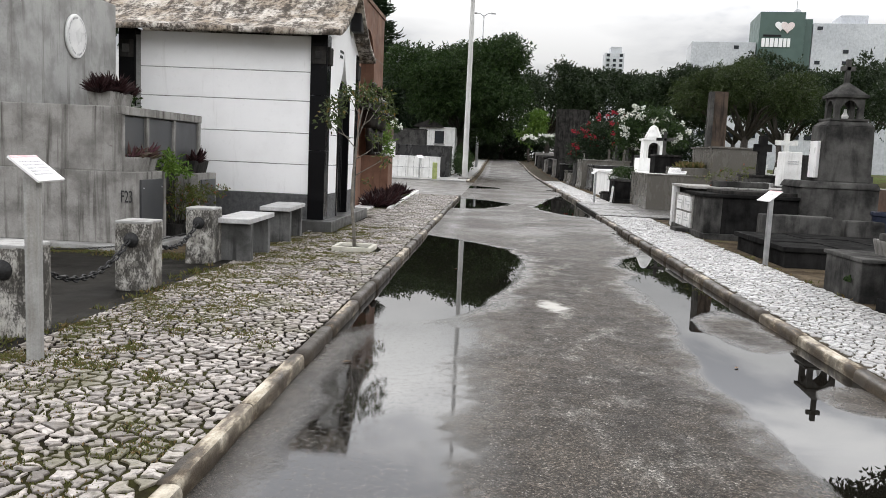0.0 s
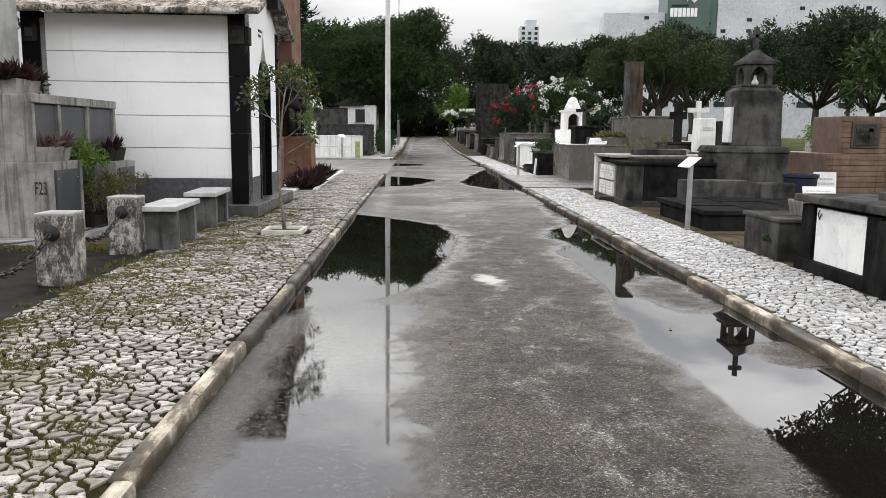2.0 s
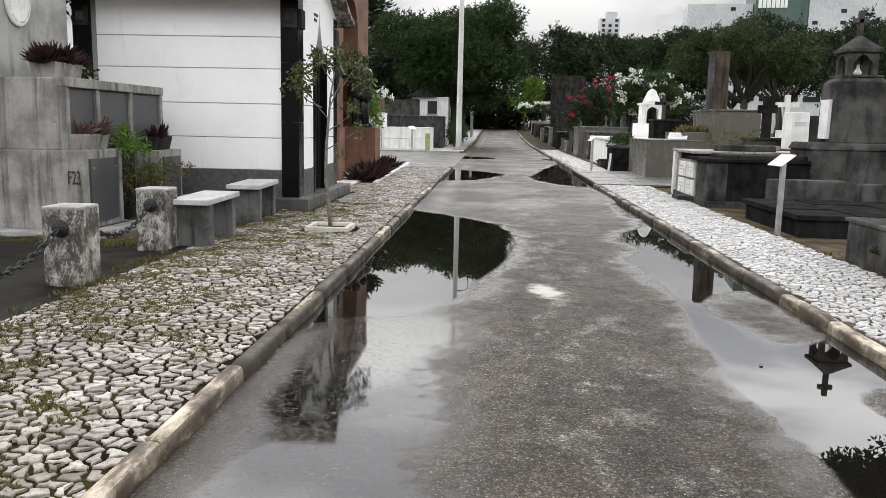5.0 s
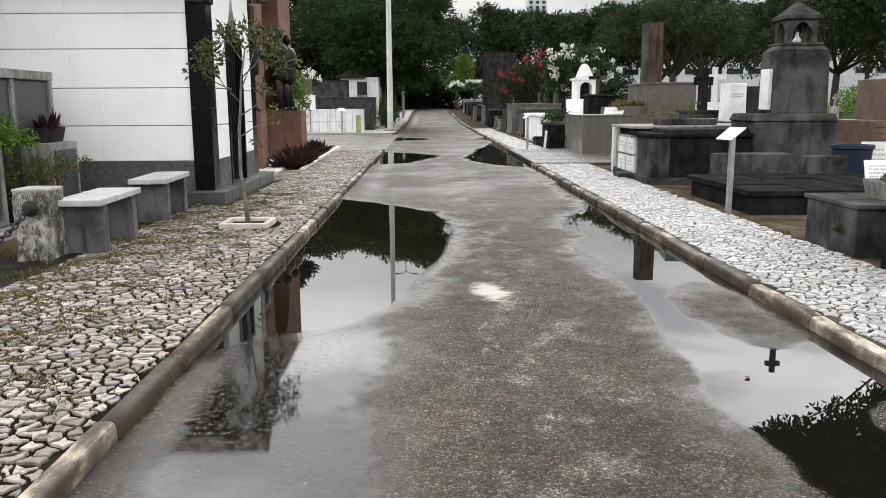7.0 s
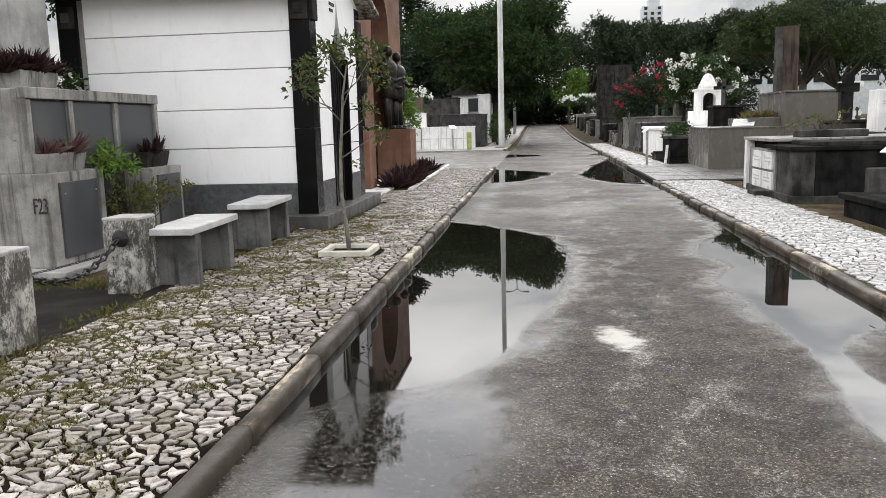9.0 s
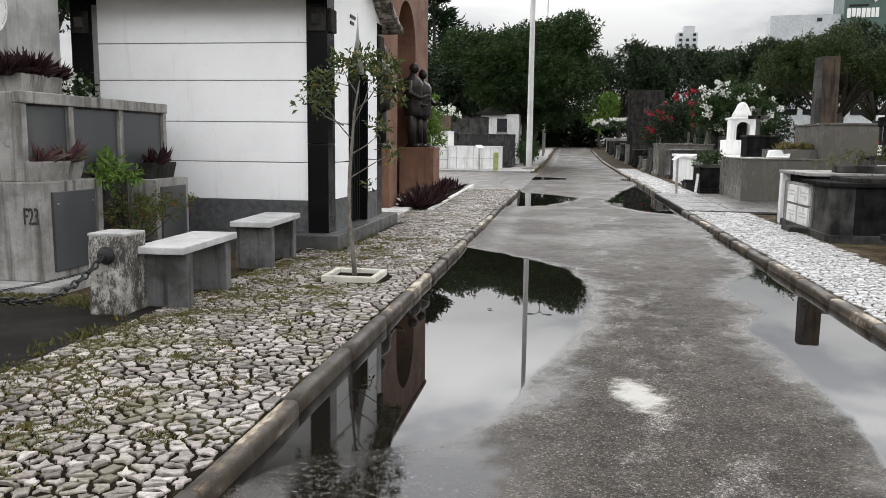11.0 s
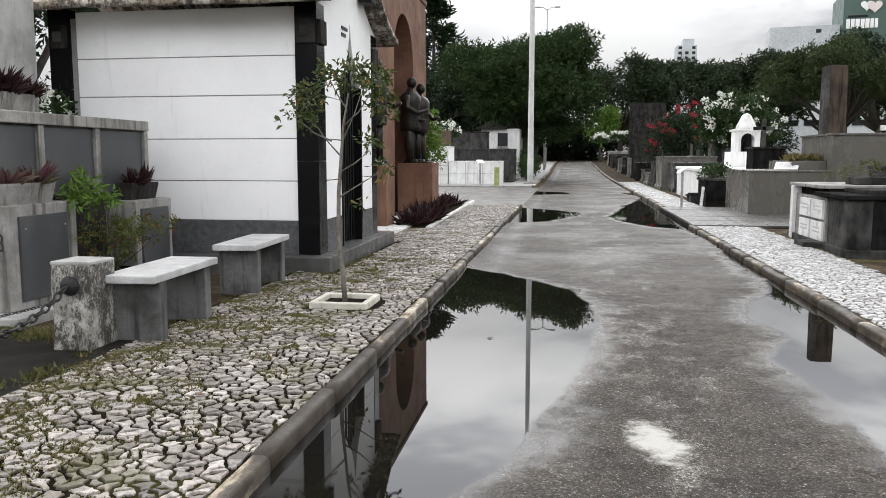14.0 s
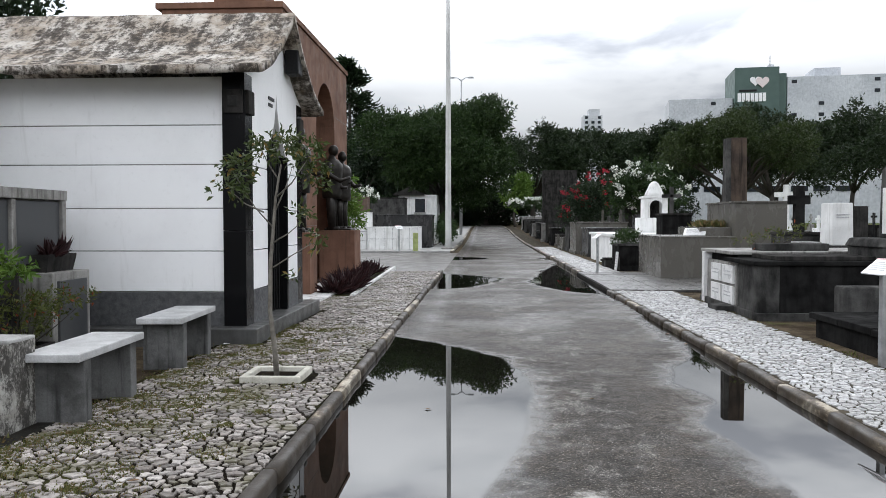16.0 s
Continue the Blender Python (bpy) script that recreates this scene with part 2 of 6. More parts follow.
    base = m.mix(1.0, base, m.ramp(tone.outputs[0], [(0.0, 0.30), (0.50, 0.75), (0.82, 1.3), (1.0, 2.5)]), "MULTIPLY")
    base = m.mix(0.85, base, m.ramp(grit, [(0.36, 0.08), (0.64, 0.92)]), "OVERLAY")
    # cement spill
    sx, sy = m.math("DIVIDE", m.math("SUBTRACT", m.math("ADD", x, m.math("MULTIPLY", m.math("SUBTRACT", y, 7.2), 0.12)), 0.63), 0.135), m.math("DIVIDE", m.math("SUBTRACT", y, 7.2), 0.30)
    spill = m.math("SUBTRACT", 1.0, m.math("ADD", m.math("ADD", m.math("MULTIPLY", sx, sx), m.math("MULTIPLY", sy, sy)), m.math("MULTIPLY", m.math("SUBTRACT", m.noise(9, 6, 0.7), 0.5), 3.4)))
    base = m.mix(m.step(spill, -0.25, 0.9, 0, 0.85), base, (0.52, 0.51, 0.48))
    wetcol = m.mix(m.math("MULTIPLY", film, 0.55), base, m.mix(1.0, base, (0.42, 0.40, 0.38), "MULTIPLY"))
    col = m.mix(water, wetcol, (0.0065, 0.0058, 0.0046))
    rough_dry = m.step(m.noise(9, 3), 0.3, 0.7, 0.58, 0.74)
    rough = m.math("ADD", m.math("MULTIPLY", m.step(film, 0.0, 1.0, 1.0, 0.0, False), rough_dry), m.math("MULTIPLY", film, 0.13))
    rough = m.math("MULTIPLY", rough, m.step(water, 0, 1, 1.0, 0.07, False))
    h = m.math("ADD", m.math("MULTIPLY", grit, 0.7), m.math("MULTIPLY", stone, 0.8))
    stir = m.math("MULTIPLY", m.noise(70, 3, 0.6), m.math("MULTIPLY", pool, 2.2))
    m.bump(m.math("ADD", h, stir), m.math("MAXIMUM", m.math("MULTIPLY", m.step(water, 0, 1, 1.0, 0.0, False), m.step(film, 0, 1, 0.9, 0.12, False)), m.math("MULTIPLY", pool, 0.004)), 0.006)
    m.put(m.bsdf.inputs["IOR"], m.step(m.math("MAXIMUM", water, m.math("MULTIPLY", film, 0.3)), 0, 1, 1.45, 1.36, False))
    return m.done(col, rough, 0, m.step(m.math("MAXIMUM", water, m.math("MULTIPLY", film, 0.55)), 0, 1, 0.2, 0.5, False))


def paving(name, light, dark, island, moss):
    """Hand-set limestone: each stone a shade of its own."""
    m = Nodes(name)
    r = m.random(island)
    r2 = m.math("FRACT", m.math("MULTIPLY", r, 17.3))
    c = m.mix(m.math("POWER", r, 0.85), dark, light)
    c = m.mix(m.math("MULTIPLY", r2, 0.16), c, (0.26, 0.18, 0.12))
    c = m.mix(m.math("MULTIPLY", m.step(m.noise(26, 6, 0.75), 0.44, 0.66), 0.75), c, tuple(v * 0.5 for v in dark))
    c = m.mix(m.math("MULTIPLY", m.step(m.noise(2.1, 5, 0.65), 0.49, 0.64), moss), c, (0.095, 0.088, 0.038))
    g = m.noise(70, 4, 0.65)
    c = m.mix(0.2, c, m.ramp(g, [(0.3, 0.05), (0.7, 0.95)]), "OVERLAY")
    m.bump(m.math("ADD", g, m.math("MULTIPLY", m.noise(18, 4), 2.5)), 0.45, 0.006)
    return m.done(c, m.step(m.noise(6, 3), 0.35, 0.65, 0.34, 0.62), 0, 0.5)


def earth(name, soil, pale, grass, share):
    m = Nodes(name)
    c = m.mix(m.step(m.noise(2.4, 6, 0.65), 0.35, 0.68), soil, pale)
    far = m.step(m.sep.outputs["X"], 7.0, 12.0)
    g = m.math("MULTIPLY", m.step(m.noise(0.9, 6, 0.7), 0.60 - 0.3 * share, 0.68 - 0.2 * share), 1.0)
    c = m.mix(m.math("MAXIMUM", m.math("MULTIPLY", g, 0.8), m.math("MULTIPLY", far, m.step(m.noise(0.4, 4), 0.40, 0.55))), c, grass)
    f = m.noise(80, 4, 0.7)
    c = m.mix(0.4, c, m.ramp(f, [(0.3, 0.1), (0.7, 0.9)]), "OVERLAY")
    m.bump(f, 0.6, 0.012)
    return m.done(c, 0.95, 0, 0.04)


def old_roof():
    """Pale cement roof under brown and black algae: broad blotches, speckle, and runs down the slope."""
    m = Nodes("algae_stained_roof")
    c = m.mix(m.step(m.noise(2.2, 6, 0.65), 0.36, 0.64), (0.34, 0.28, 0.22), (0.66, 0.62, 0.57))
    run = m.noise(1.0, 6, 0.7, (7.0, 1.6, 1.6), 0.6)
    blot = m.noise(2.6, 7, 0.72)
    speck = m.noise(16, 6, 0.78)
    k = m.math("ADD", m.math("ADD", m.math("MULTIPLY", run, 0.55), m.math("MULTIPLY", blot, 0.75)), m.math("MULTIPLY", speck, 0.70))
    c = m.mix(m.step(k, 0.90, 1.08, 0.0, 0.94), c, (0.055, 0.043, 0.033))
    c = m.mix(m.step(k, 1.04, 1.22, 0.0, 0.8), c, (0.022, 0.019, 0.016))
    c = m.mix(m.step(m.noise(3.1, 5, 0.7), 0.56, 0.70, 0, 0.45), c, (0.22, 0.15, 0.09))
    m.bump(m.math("ADD", m.noise(45, 4, 0.7), m.math("MULTIPLY", speck, 1.5)), 0.7, 0.02)
    return m.done(c, 0.85, 0, 0.3)


def mouldy_limewash():
    """Limewash over cement: black mould in fine speckle, thick in blotches and thinner where rain runs."""
    m = Nodes("limewashed_cement_black_mould")
    c = m.mix(m.step(m.noise(6, 5, 0.6), 0.35, 0.65), (0.27, 0.26, 0.235), (0.50, 0.485, 0.45))
    big = m.noise(4.5, 5, 0.6, (1.4, 1.4, 0.8))
    fine = m.noise(75, 5, 0.75, (1, 1, 0.55))
    mid = m.noise(20, 5, 0.7, (1, 1, 0.45))
    k = m.math("ADD", m.math("MULTIPLY", big, 0.9), m.math("ADD", m.math("MULTIPLY", fine, 0.75), m.math("MULTIPLY", mid, 0.65)))
    c = m.mix(m.step(k, 0.98, 1.24, 0.0, 0.93), c, (0.035, 0.032, 0.029))
    c = m.mix(m.step(m.noise(3.1, 4, 0.6), 0.5, 0.7, 0, 0.35), c, (0.12, 0.105, 0.08))
    m.bump(m.math("ADD", fine, m.math("MULTIPLY", mid, 1.5)), 0.5, 0.006)
    return m.done(c, 0.85, 0, 0.2)


def kerbstone(name, bias):
    """Cast kerb: cream cement where feet wear it, brown dirt in runs and towards the joints of each length."""
    m = Nodes(name)
    r = m.random()
    n = m.noise(3.0, 6, 0.65, (2.2, 0.7, 2.2))
    k = m.math("ADD", n, m.math("MULTIPLY", m.math("SUBTRACT", r, 0.5 - bias), 0.30))
    c = m.ramp(k, [(0.34, (0.56, 0.51, 0.42)), (0.43, (0.36, 0.31, 0.235)), (0.49, (0.11, 0.082, 0.055)), (0.58, (0.030, 0.023, 0.017))])
    up = m.nt.nodes.new("ShaderNodeSeparateXYZ")
    m.link(m.geo.outputs["True Normal"], up.inputs[0])
    # uneven dark brown on every face that doesn't point up
    side_brown = m.math("MULTIPLY", m.step(up.outputs["Z"], 0.45, 0.97, 1, 0), m.step(m.noise(5, 5, 0.7), 0.30, 0.55))
    c = m.mix(m.math("MULTIPLY", side_brown, 0.85), c, (0.050, 0.038, 0.026))
    c = m.mix(m.step(m.noise(38, 5, 0.75), 0.54, 0.70, 0, 0.55), c, (0.07, 0.055, 0.038))
    g = m.noise(95, 4, 0.65)
    c = m.mix(0.2, c, m.ramp(g, [(0.3, 0.05), (0.7, 0.95)]), "OVERLAY")
    m.bump(m.math("ADD", g, m.math("MULTIPLY", m.noise(12, 4), 2)), 0.45, 0.006)
    return m.done(c, m.step(m.noise(7, 3), 0.3, 0.7, 0.42, 0.66), 0, 0.4)


M_ROAD = wet_road()
M_ROAD_SIDE = weathered("damp_side_asphalt", (0.11, 0.10, 0.092), (0.06, 0.055, 0.05), (0.035, 0.032, 0.028), 0.4, 0.8, 0.42, 0.8, 120, 0.4)
M_SLABWET = weathered("dark_wet_paving_slab", (0.12, 0.115, 0.108), (0.055, 0.052, 0.05), (0.03, 0.03, 0.028), 0.5, 0.7, 0.38)
M_KERB = kerbstone("stained_kerb_cement", 0.18)
M_KERB_DARK = kerbstone("mossy_kerb_cement", 0.25)
M_STONE_L = paving("grey_limestone", (0.50, 0.458, 0.43), (0.095, 0.083, 0.074), False, 0.75)
M_STONE_LI = paving("grey_limestone_bulk", (0.50, 0.458, 0.43), (0.095, 0.083, 0.074), True, 0.75)
M_STONE_R = paving("white_limestone", (0.60, 0.605, 0.61), (0.33, 0.33, 0.33), False, 0.12)
M_STONE_RI = paving("white_limestone_bulk", (0.60, 0.605, 0.61), (0.33, 0.33, 0.33), True, 0.12)
M_JOINT = earth("joint_soil", (0.006, 0.0046, 0.0032), (0.014, 0.0105, 0.007), (0.042, 0.042, 0.013), 0.42)
M_JOINT_R = earth("sandy_joint_soil", (0.04, 0.034, 0.026), (0.09, 0.078, 0.06), (0.07, 0.08, 0.03), 0.05)
M_GROUND = earth("packed_earth", (0.045, 0.034, 0.023), (0.12, 0.095, 0.064), (0.085, 0.115, 0.03), 0.08)
M_COURT = weathered("wet_dark_court", (0.020, 0.0185, 0.016), (0.008, 0.0075, 0.0065), (0.005, 0.005, 0.0045), 0.3, 0.7, 0.6, 1.5, spec=0.05)
M_CEMENT = weathered("rain_streaked_cement", (0.31, 0.30, 0.285), (0.165, 0.158, 0.148), (0.045, 0.040, 0.033), 0.9, streak_lo=0.48, streak_hi=0.72, flow=(11, 11, 0.55))
M_CEMENT_PALE = weathered("pale_cement", (0.36, 0.36, 0.35), (0.23, 0.227, 0.22), (0.10, 0.095, 0.085), 0.6)
# dark cement; in the shrine niche its colour stands in for shade
M_CEMENT_DARK = weathered("blackened_and_shade_cement", (0.058, 0.055, 0.052), (0.017, 0.0165, 0.016), (0.007, 0.0068, 0.0065), 0.7, 0.8, 0.9, spec=0.02, streak_lo=0.44, streak_hi=0.66, flow=(6, 6, 1.0))
M_BENCHTOP = weathered("pale_bench_top", (0.52, 0.52, 0.52), (0.36, 0.36, 0.36), (0.16, 0.15, 0.14), 0.25, 0.6, 0.5)
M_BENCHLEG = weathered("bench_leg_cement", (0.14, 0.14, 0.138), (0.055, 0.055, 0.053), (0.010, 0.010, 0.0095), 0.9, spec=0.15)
M_BOLLARD = mouldy_limewash()
M_SLATE = polished("dark_slate_panel", (0.040, 0.042, 0.046), (0.065, 0.067, 0.072), 0.42, 90, 0.6, (0.10, 0.10, 0.10))
M_WHITE = weathered("white_painted_render", (0.90, 0.90, 0.905), (0.85, 0.85, 0.855), (0.46, 0.45, 0.42), 0.34, 0.5, 0.6, 1.4, 120, 0.06, 0.58, 0.78, flow=(6, 6, 1.0))
M_WHITE_OLD = weathered("old_white_paint", (0.78, 0.78, 0.77), (0.62, 0.62, 0.61), (0.26, 0.25, 0.22), 0.5, 0.6, 0.65, 2.4)
M_PLINTH = weathered("grey_granite_plinth", (0.105, 0.107, 0.11), (0.05, 0.051, 0.054), (0.05, 0.05, 0.05), 0.35, 0.8, 0.5, 14)
M_STEP = weathered("dark_cement_step", (0.09, 0.09, 0.088), (0.045, 0.044, 0.042), (0.03, 0.03, 0.03), 0.4, 0.6, 0.42)
M_BLACK = polished("polished_black_granite", (0.006, 0.006, 0.0065), (0.014, 0.014, 0.016), 0.10, 200, 0.10, (0.016, 0.014, 0.012), spec=0.10)
M_IRON = plain("black_iron", (0.012, 0.012, 0.013), 0.45, 0.6, 0.1, 30)
M_CHAIN = plain("black_chain", (0.02, 0.02, 0.021), 0.55, 0.3, 0.2, 40)
M_ROOF = old_roof()
M_BROWN = weathered("brown_red_granite", (0.215, 0.118, 0.082), (0.13, 0.070, 0.049), (0.09, 0.055, 0.042), 0.5, 0.7, 0.72, 1.6, 150, 0.05, spec=0.12)
M_BRONZE = plain("dark_bronze", (0.030, 0.026, 0.022), 0.42, 0.55, 0.25, 7)
M_GRANITE = polished("brown_grey_granite", (0.105, 0.098, 0.086), (0.165, 0.156, 0.14), 0.22, 150, 0.4, (0.10, 0.092, 0.075))
M_BROWNSTONE = weathered("streaked_dark_brown_stone", (0.085, 0.062, 0.048), (0.045, 0.034, 0.028), (0.014, 0.012, 0.010), 0.9, spec=0.15)
M_GRANITE_DK = polished("dark_grey_granite", (0.022, 0.022, 0.023), (0.05, 0.05, 0.052), 0.22, 150, 0.45, (0.05, 0.048, 0.043))
M_TOMB_BLACK = weathered("mould_black_marble", (0.024, 0.0235, 0.023), (0.006, 0.006, 0.006), (0.0035, 0.0035, 0.0033), 0.6, 0.9, 0.9, 3.5, spec=0.02, streak_lo=0.42, streak_hi=0.68, flow=(6, 6, 1.1))
M_TOMB_GREY = weathered("mouldy_grey_stone", (0.098, 0.096, 0.092), (0.018, 0.0178, 0.0175), (0.009, 0.0088, 0.0085), 0.7, 0.8, 0.92, 2.4, spec=0.02, streak_lo=0.45, streak_hi=0.74, flow=(5, 5, 1.0))
M_MARBLE = weathered("white_marble", (0.80, 0.80, 0.79), (0.66, 0.66, 0.66), (0.40, 0.39, 0.37), 0.3, 0.6, 0.35, 2.5, 60, 0.04)
M_REDSTONE = weathered("red_brown_stone", (0.12, 0.075, 0.055), (0.06, 0.038, 0.028), (0.03, 0.02, 0.015), 0.5, 0.7, 0.5)
M_BROWNRED = weathered("brown_red_course", (0.20, 0.135, 0.10), (0.11, 0.072, 0.053), (0.04, 0.028, 0.022), 0.6, 0.7, 0.7, spec=0.15)
M_GALV = plain("galvanised_steel", (0.50, 0.51, 0.52), 0.42, 0.75, 0.12, 6)
M_POLE = weathered("pale_concrete_pole", (0.62, 0.62, 0.61), (0.50, 0.50, 0.49), (0.30, 0.29, 0.27), 0.4, 0.6, 0.6, 1.5)
M_POST = weathered("grey_sign_post", (0.36, 0.36, 0.35), (0.24, 0.24, 0.23), (0.16, 0.13, 0.10), 0.5, 0.6, 0.55)
M_RIM = weathered("cream_cement", (0.62, 0.60, 0.53), (0.46, 0.44, 0.38), (0.16, 0.14, 0.10), 0.5)
M_SIGN = plain("white_sign_plate", (0.85, 0.85, 0.86), 0.35, 0, 0.03)
M_INK = plain("black_ink", (0.02, 0.02, 0.022), 0.6, 0, 0.1)
M_GREYINK = plain("grey_lettering", (0.52, 0.52, 0.53), 0.6, 0, 0.1)
M_PINK = plain("pink_red_band", (0.62, 0.36, 0.38), 0.5, 0, 0.1)
M_BLUE = plain("dark_blue_plastic", (0.007, 0.013, 0.034), 0.5, 0, 0.1)
M_GLASS_DK = plain("dark_window", (0.02, 0.024, 0.03), 0.08, 0, 0.1)
M_BARK = weathered("grey_brown_bark", (0.055, 0.046, 0.038), (0.026, 0.022, 0.018), (0.015, 0.013, 0.011), 0.6, 0.8, 0.85, 8, 120, 0.7)
M_BARK_PALE = weathered("pale_sapling_bark", (0.20, 0.185, 0.16), (0.10, 0.088, 0.072), (0.05, 0.043, 0.035), 0.5, 0.8, 0.8, 14, 150, 0.5)
M_LEAF = leafy("deep_green_leaves", (0.014, 0.034, 0.008), (0.042, 0.074, 0.018))
M_LEAF_DARK = leafy("dark_green_leaves", (0.011, 0.023, 0.010), (0.024, 0.043, 0.015))
M_LEAF_OLIVE = leafy("olive_leaves", (0.024, 0.040, 0.011), (0.048, 0.068, 0.019))
M_LEAF_FAR = leafy("far_dark_leaves", (0.012, 0.024, 0.009), (0.029, 0.046, 0.016))
M_LEAF_BRIGHT = leafy("bright_green_leaves", (0.07, 0.14, 0.02), (0.14, 0.22, 0.04))
M_LEAF_SAP = leafy("sapling_leaves", (0.040, 0.062, 0.017), (0.090, 0.110, 0.034), 0.4, (0.20, 0.14, 0.04), 0.08)
M_LEAF_RED = leafy("dark_maroon_leaves", (0.026, 0.013, 0.015), (0.052, 0.022, 0.022), 0.45)
M_LEAF_PURPLE = leafy("purple_pink_bromeliad", (0.115, 0.035, 0.06), (0.10, 0.115, 0.055), 0.4)
M_LEAF_YEL = leafy("yellow_green_leaves", (0.06, 0.08, 0.018), (0.12, 0.125, 0.032), 0.5, (0.26, 0.07, 0.03), 0.05)
M_PETAL_W = leafy("white_petals", (0.82, 0.82, 0.78), (0.70, 0.74, 0.66), 0.6)
M_PETAL_R = leafy("red_petals", (0.26, 0.010, 0.022), (0.36, 0.03, 0.05), 0.6)
M_GRASS = leafy("grass_blades", (0.085, 0.095, 0.026), (0.15, 0.15, 0.055), 0.6, (0.17, 0.12, 0.05), 0.25)
M_HOSP_WHITE = weathered("white_facade_tiles", (0.54, 0.56, 0.59), (0.42, 0.44, 0.47), (0.22, 0.23, 0.24), 0.5, 0.6, 0.6, 0.12, 2.0, 0.02)
M_HOSP_GREEN = plain("grey_green_cladding", (0.060, 0.105, 0.092), 0.5, 0, 0.05, 0.3)
M_DRYLEAF = plain("fallen_leaf", (0.16, 0.09, 0.04), 0.6, 0, 0.2, 60)

# ---- mesh helpers ----


def rise(y):
    """Height of the lane: level, then climbing gently in the distance."""
    return 0.00042 * max(0.0, min(y, 78) - 45) ** 2 + 0.012 * max(0.0, y - 78)


def thing(name, at=(0, 0, 0), label="", category="", group="", kind="", turn=0.0):
    return_ob = new(name)
    return_ob.empty_display_size = 0.2
    return_ob.matrix_basis = pose(at[0], at[1], at[2], 0, 0, turn)
    return tagged(return_ob, label, category, group, kind)


def finish(bm, name, material, smooth=False):
    me = bpy.data.meshes.new(name)
    bmesh.ops.recalc_face_normals(bm, faces=bm.faces)
    bm.to_mesh(me)
    bm.free()
    for m in material if isinstance(material, (list, tuple)) else [material]:
        me.materials.append(m)
    if smooth:
        for p in me.polygons:
            p.use_smooth = True
    return me


def part(name, bm, material, parent, label="", smooth=False):
    ob = new(name, finish(bm, name, material, smooth))
    ob.parent = parent
    return tagged(ob, label)


def solo(name, bm, material, at=(0, 0, 0), label="", category="", group="", kind="", turn=0.0, smooth=False):
    ob = new(name, finish(bm, name, material, smooth))
    ob.matrix_basis = pose(at[0], at[1], at[2], 0, 0, turn)
    return tagged(ob, label, category, group, kind)


def block(x0, x1, y0, y1, z0, z1, bevel=0.008, top=None, bm=None, rough=0.0):
    """A stone or cement block with worn edges; top = (shrink in x, shrink in y) tapers it."""
    bm = bm or bmesh.new()
    sx, sy = top or (0, 0)
    low = [(x0, y0, z0), (x1, y0, z0), (x1, y1, z0), (x0, y1, z0)]
    high = [(x0 + sx, y0 + sy, z1), (x1 - sx, y0 + sy, z1), (x1 - sx, y1 - sy, z1), (x0 + sx, y1 - sy, z1)]
    v = [bm.verts.new(p) for p in low + high]
    f = [bm.faces.new([v[i] for i in q]) for q in ((3, 2, 1, 0), (4, 5, 6, 7), (0, 1, 5, 4), (1, 2, 6, 5), (2, 3, 7, 6), (3, 0, 4, 7))]
    if bevel > 0:
        edges = {e for q in f for e in q.edges}
        bmesh.ops.bevel(bm, geom=list(edges), offset=min(bevel, 0.45 * min(abs(x1 - x0), abs(y1 - y0), abs(z1 - z0))), segments=2, profile=0.6, affect="EDGES")
    return bm


def lathe(profile, seg=16, bm=None, at=(0, 0, 0)):
    bm = bm or bmesh.new()
    rings = []
    for r, z in profile:
        rings.append([bm.verts.new((at[0] + r * math.cos(2 * math.pi * i / seg), at[1] + r * math.sin(2 * math.pi * i / seg), at[2] + z)) for i in range(seg)])
    for a, b in zip(rings, rings[1:]):
        for i in range(seg):
            bm.faces.new((a[i], a[(i + 1) % seg], b[(i + 1) % seg], b[i]))
    bm.faces.new(rings[0][::-1]), bm.faces.new(rings[-1])
    return bm


def tube(points, radii, seg=8, bm=None):
    """A tapered limb along points."""
    bm = bm or bmesh.new()
    pts = [Vector(p) for p in points]
    rings = []
    for i, p in enumerate(pts):
        d = (pts[min(i + 1, len(pts) - 1)] - pts[max(i - 1, 0)]).normalized()
        a = d.orthogonal().normalized() if i == 0 else (rings_a - d * rings_a.dot(d)).normalized()
        rings_a = a
        b = d.cross(a)
        rings.append([bm.verts.new(p + radii[i] * (a * math.cos(2 * math.pi * k / seg) + b * math.sin(2 * math.pi * k / seg))) for k in range(seg)])
    for r0, r1 in zip(rings, rings[1:]):
        for k in range(seg):
            bm.faces.new((r0[k], r0[(k + 1) % seg], r1[(k + 1) % seg], r1[k]))
    bm.faces.new(rings[0][::-1]), bm.faces.new(rings[-1])
    return bm


def prism(outline, axis, lo, hi, bm=None):
    """A flat outline of (a, b) pushed along an axis: 'x' takes (y, z), 'y' takes (x, z), 'z' takes (x, y)."""
    bm = bm or bmesh.new()
    place = {"x": lambda a, b, c: (c, a, b), "y": lambda a, b, c: (a, c, b), "z": lambda a, b, c: (a, b, c)}[axis]
    p = [bm.verts.new(place(a, b, lo)) for a, b in outline]
    q = [bm.verts.new(place(a, b, hi)) for a, b in outline]
    n = len(outline)
    bm.faces.new(p[::-1]), bm.faces.new(q)
    for i in range(n):
        bm.faces.new((p[i], p[(i + 1) % n], q[(i + 1) % n], q[i]))
    return bm


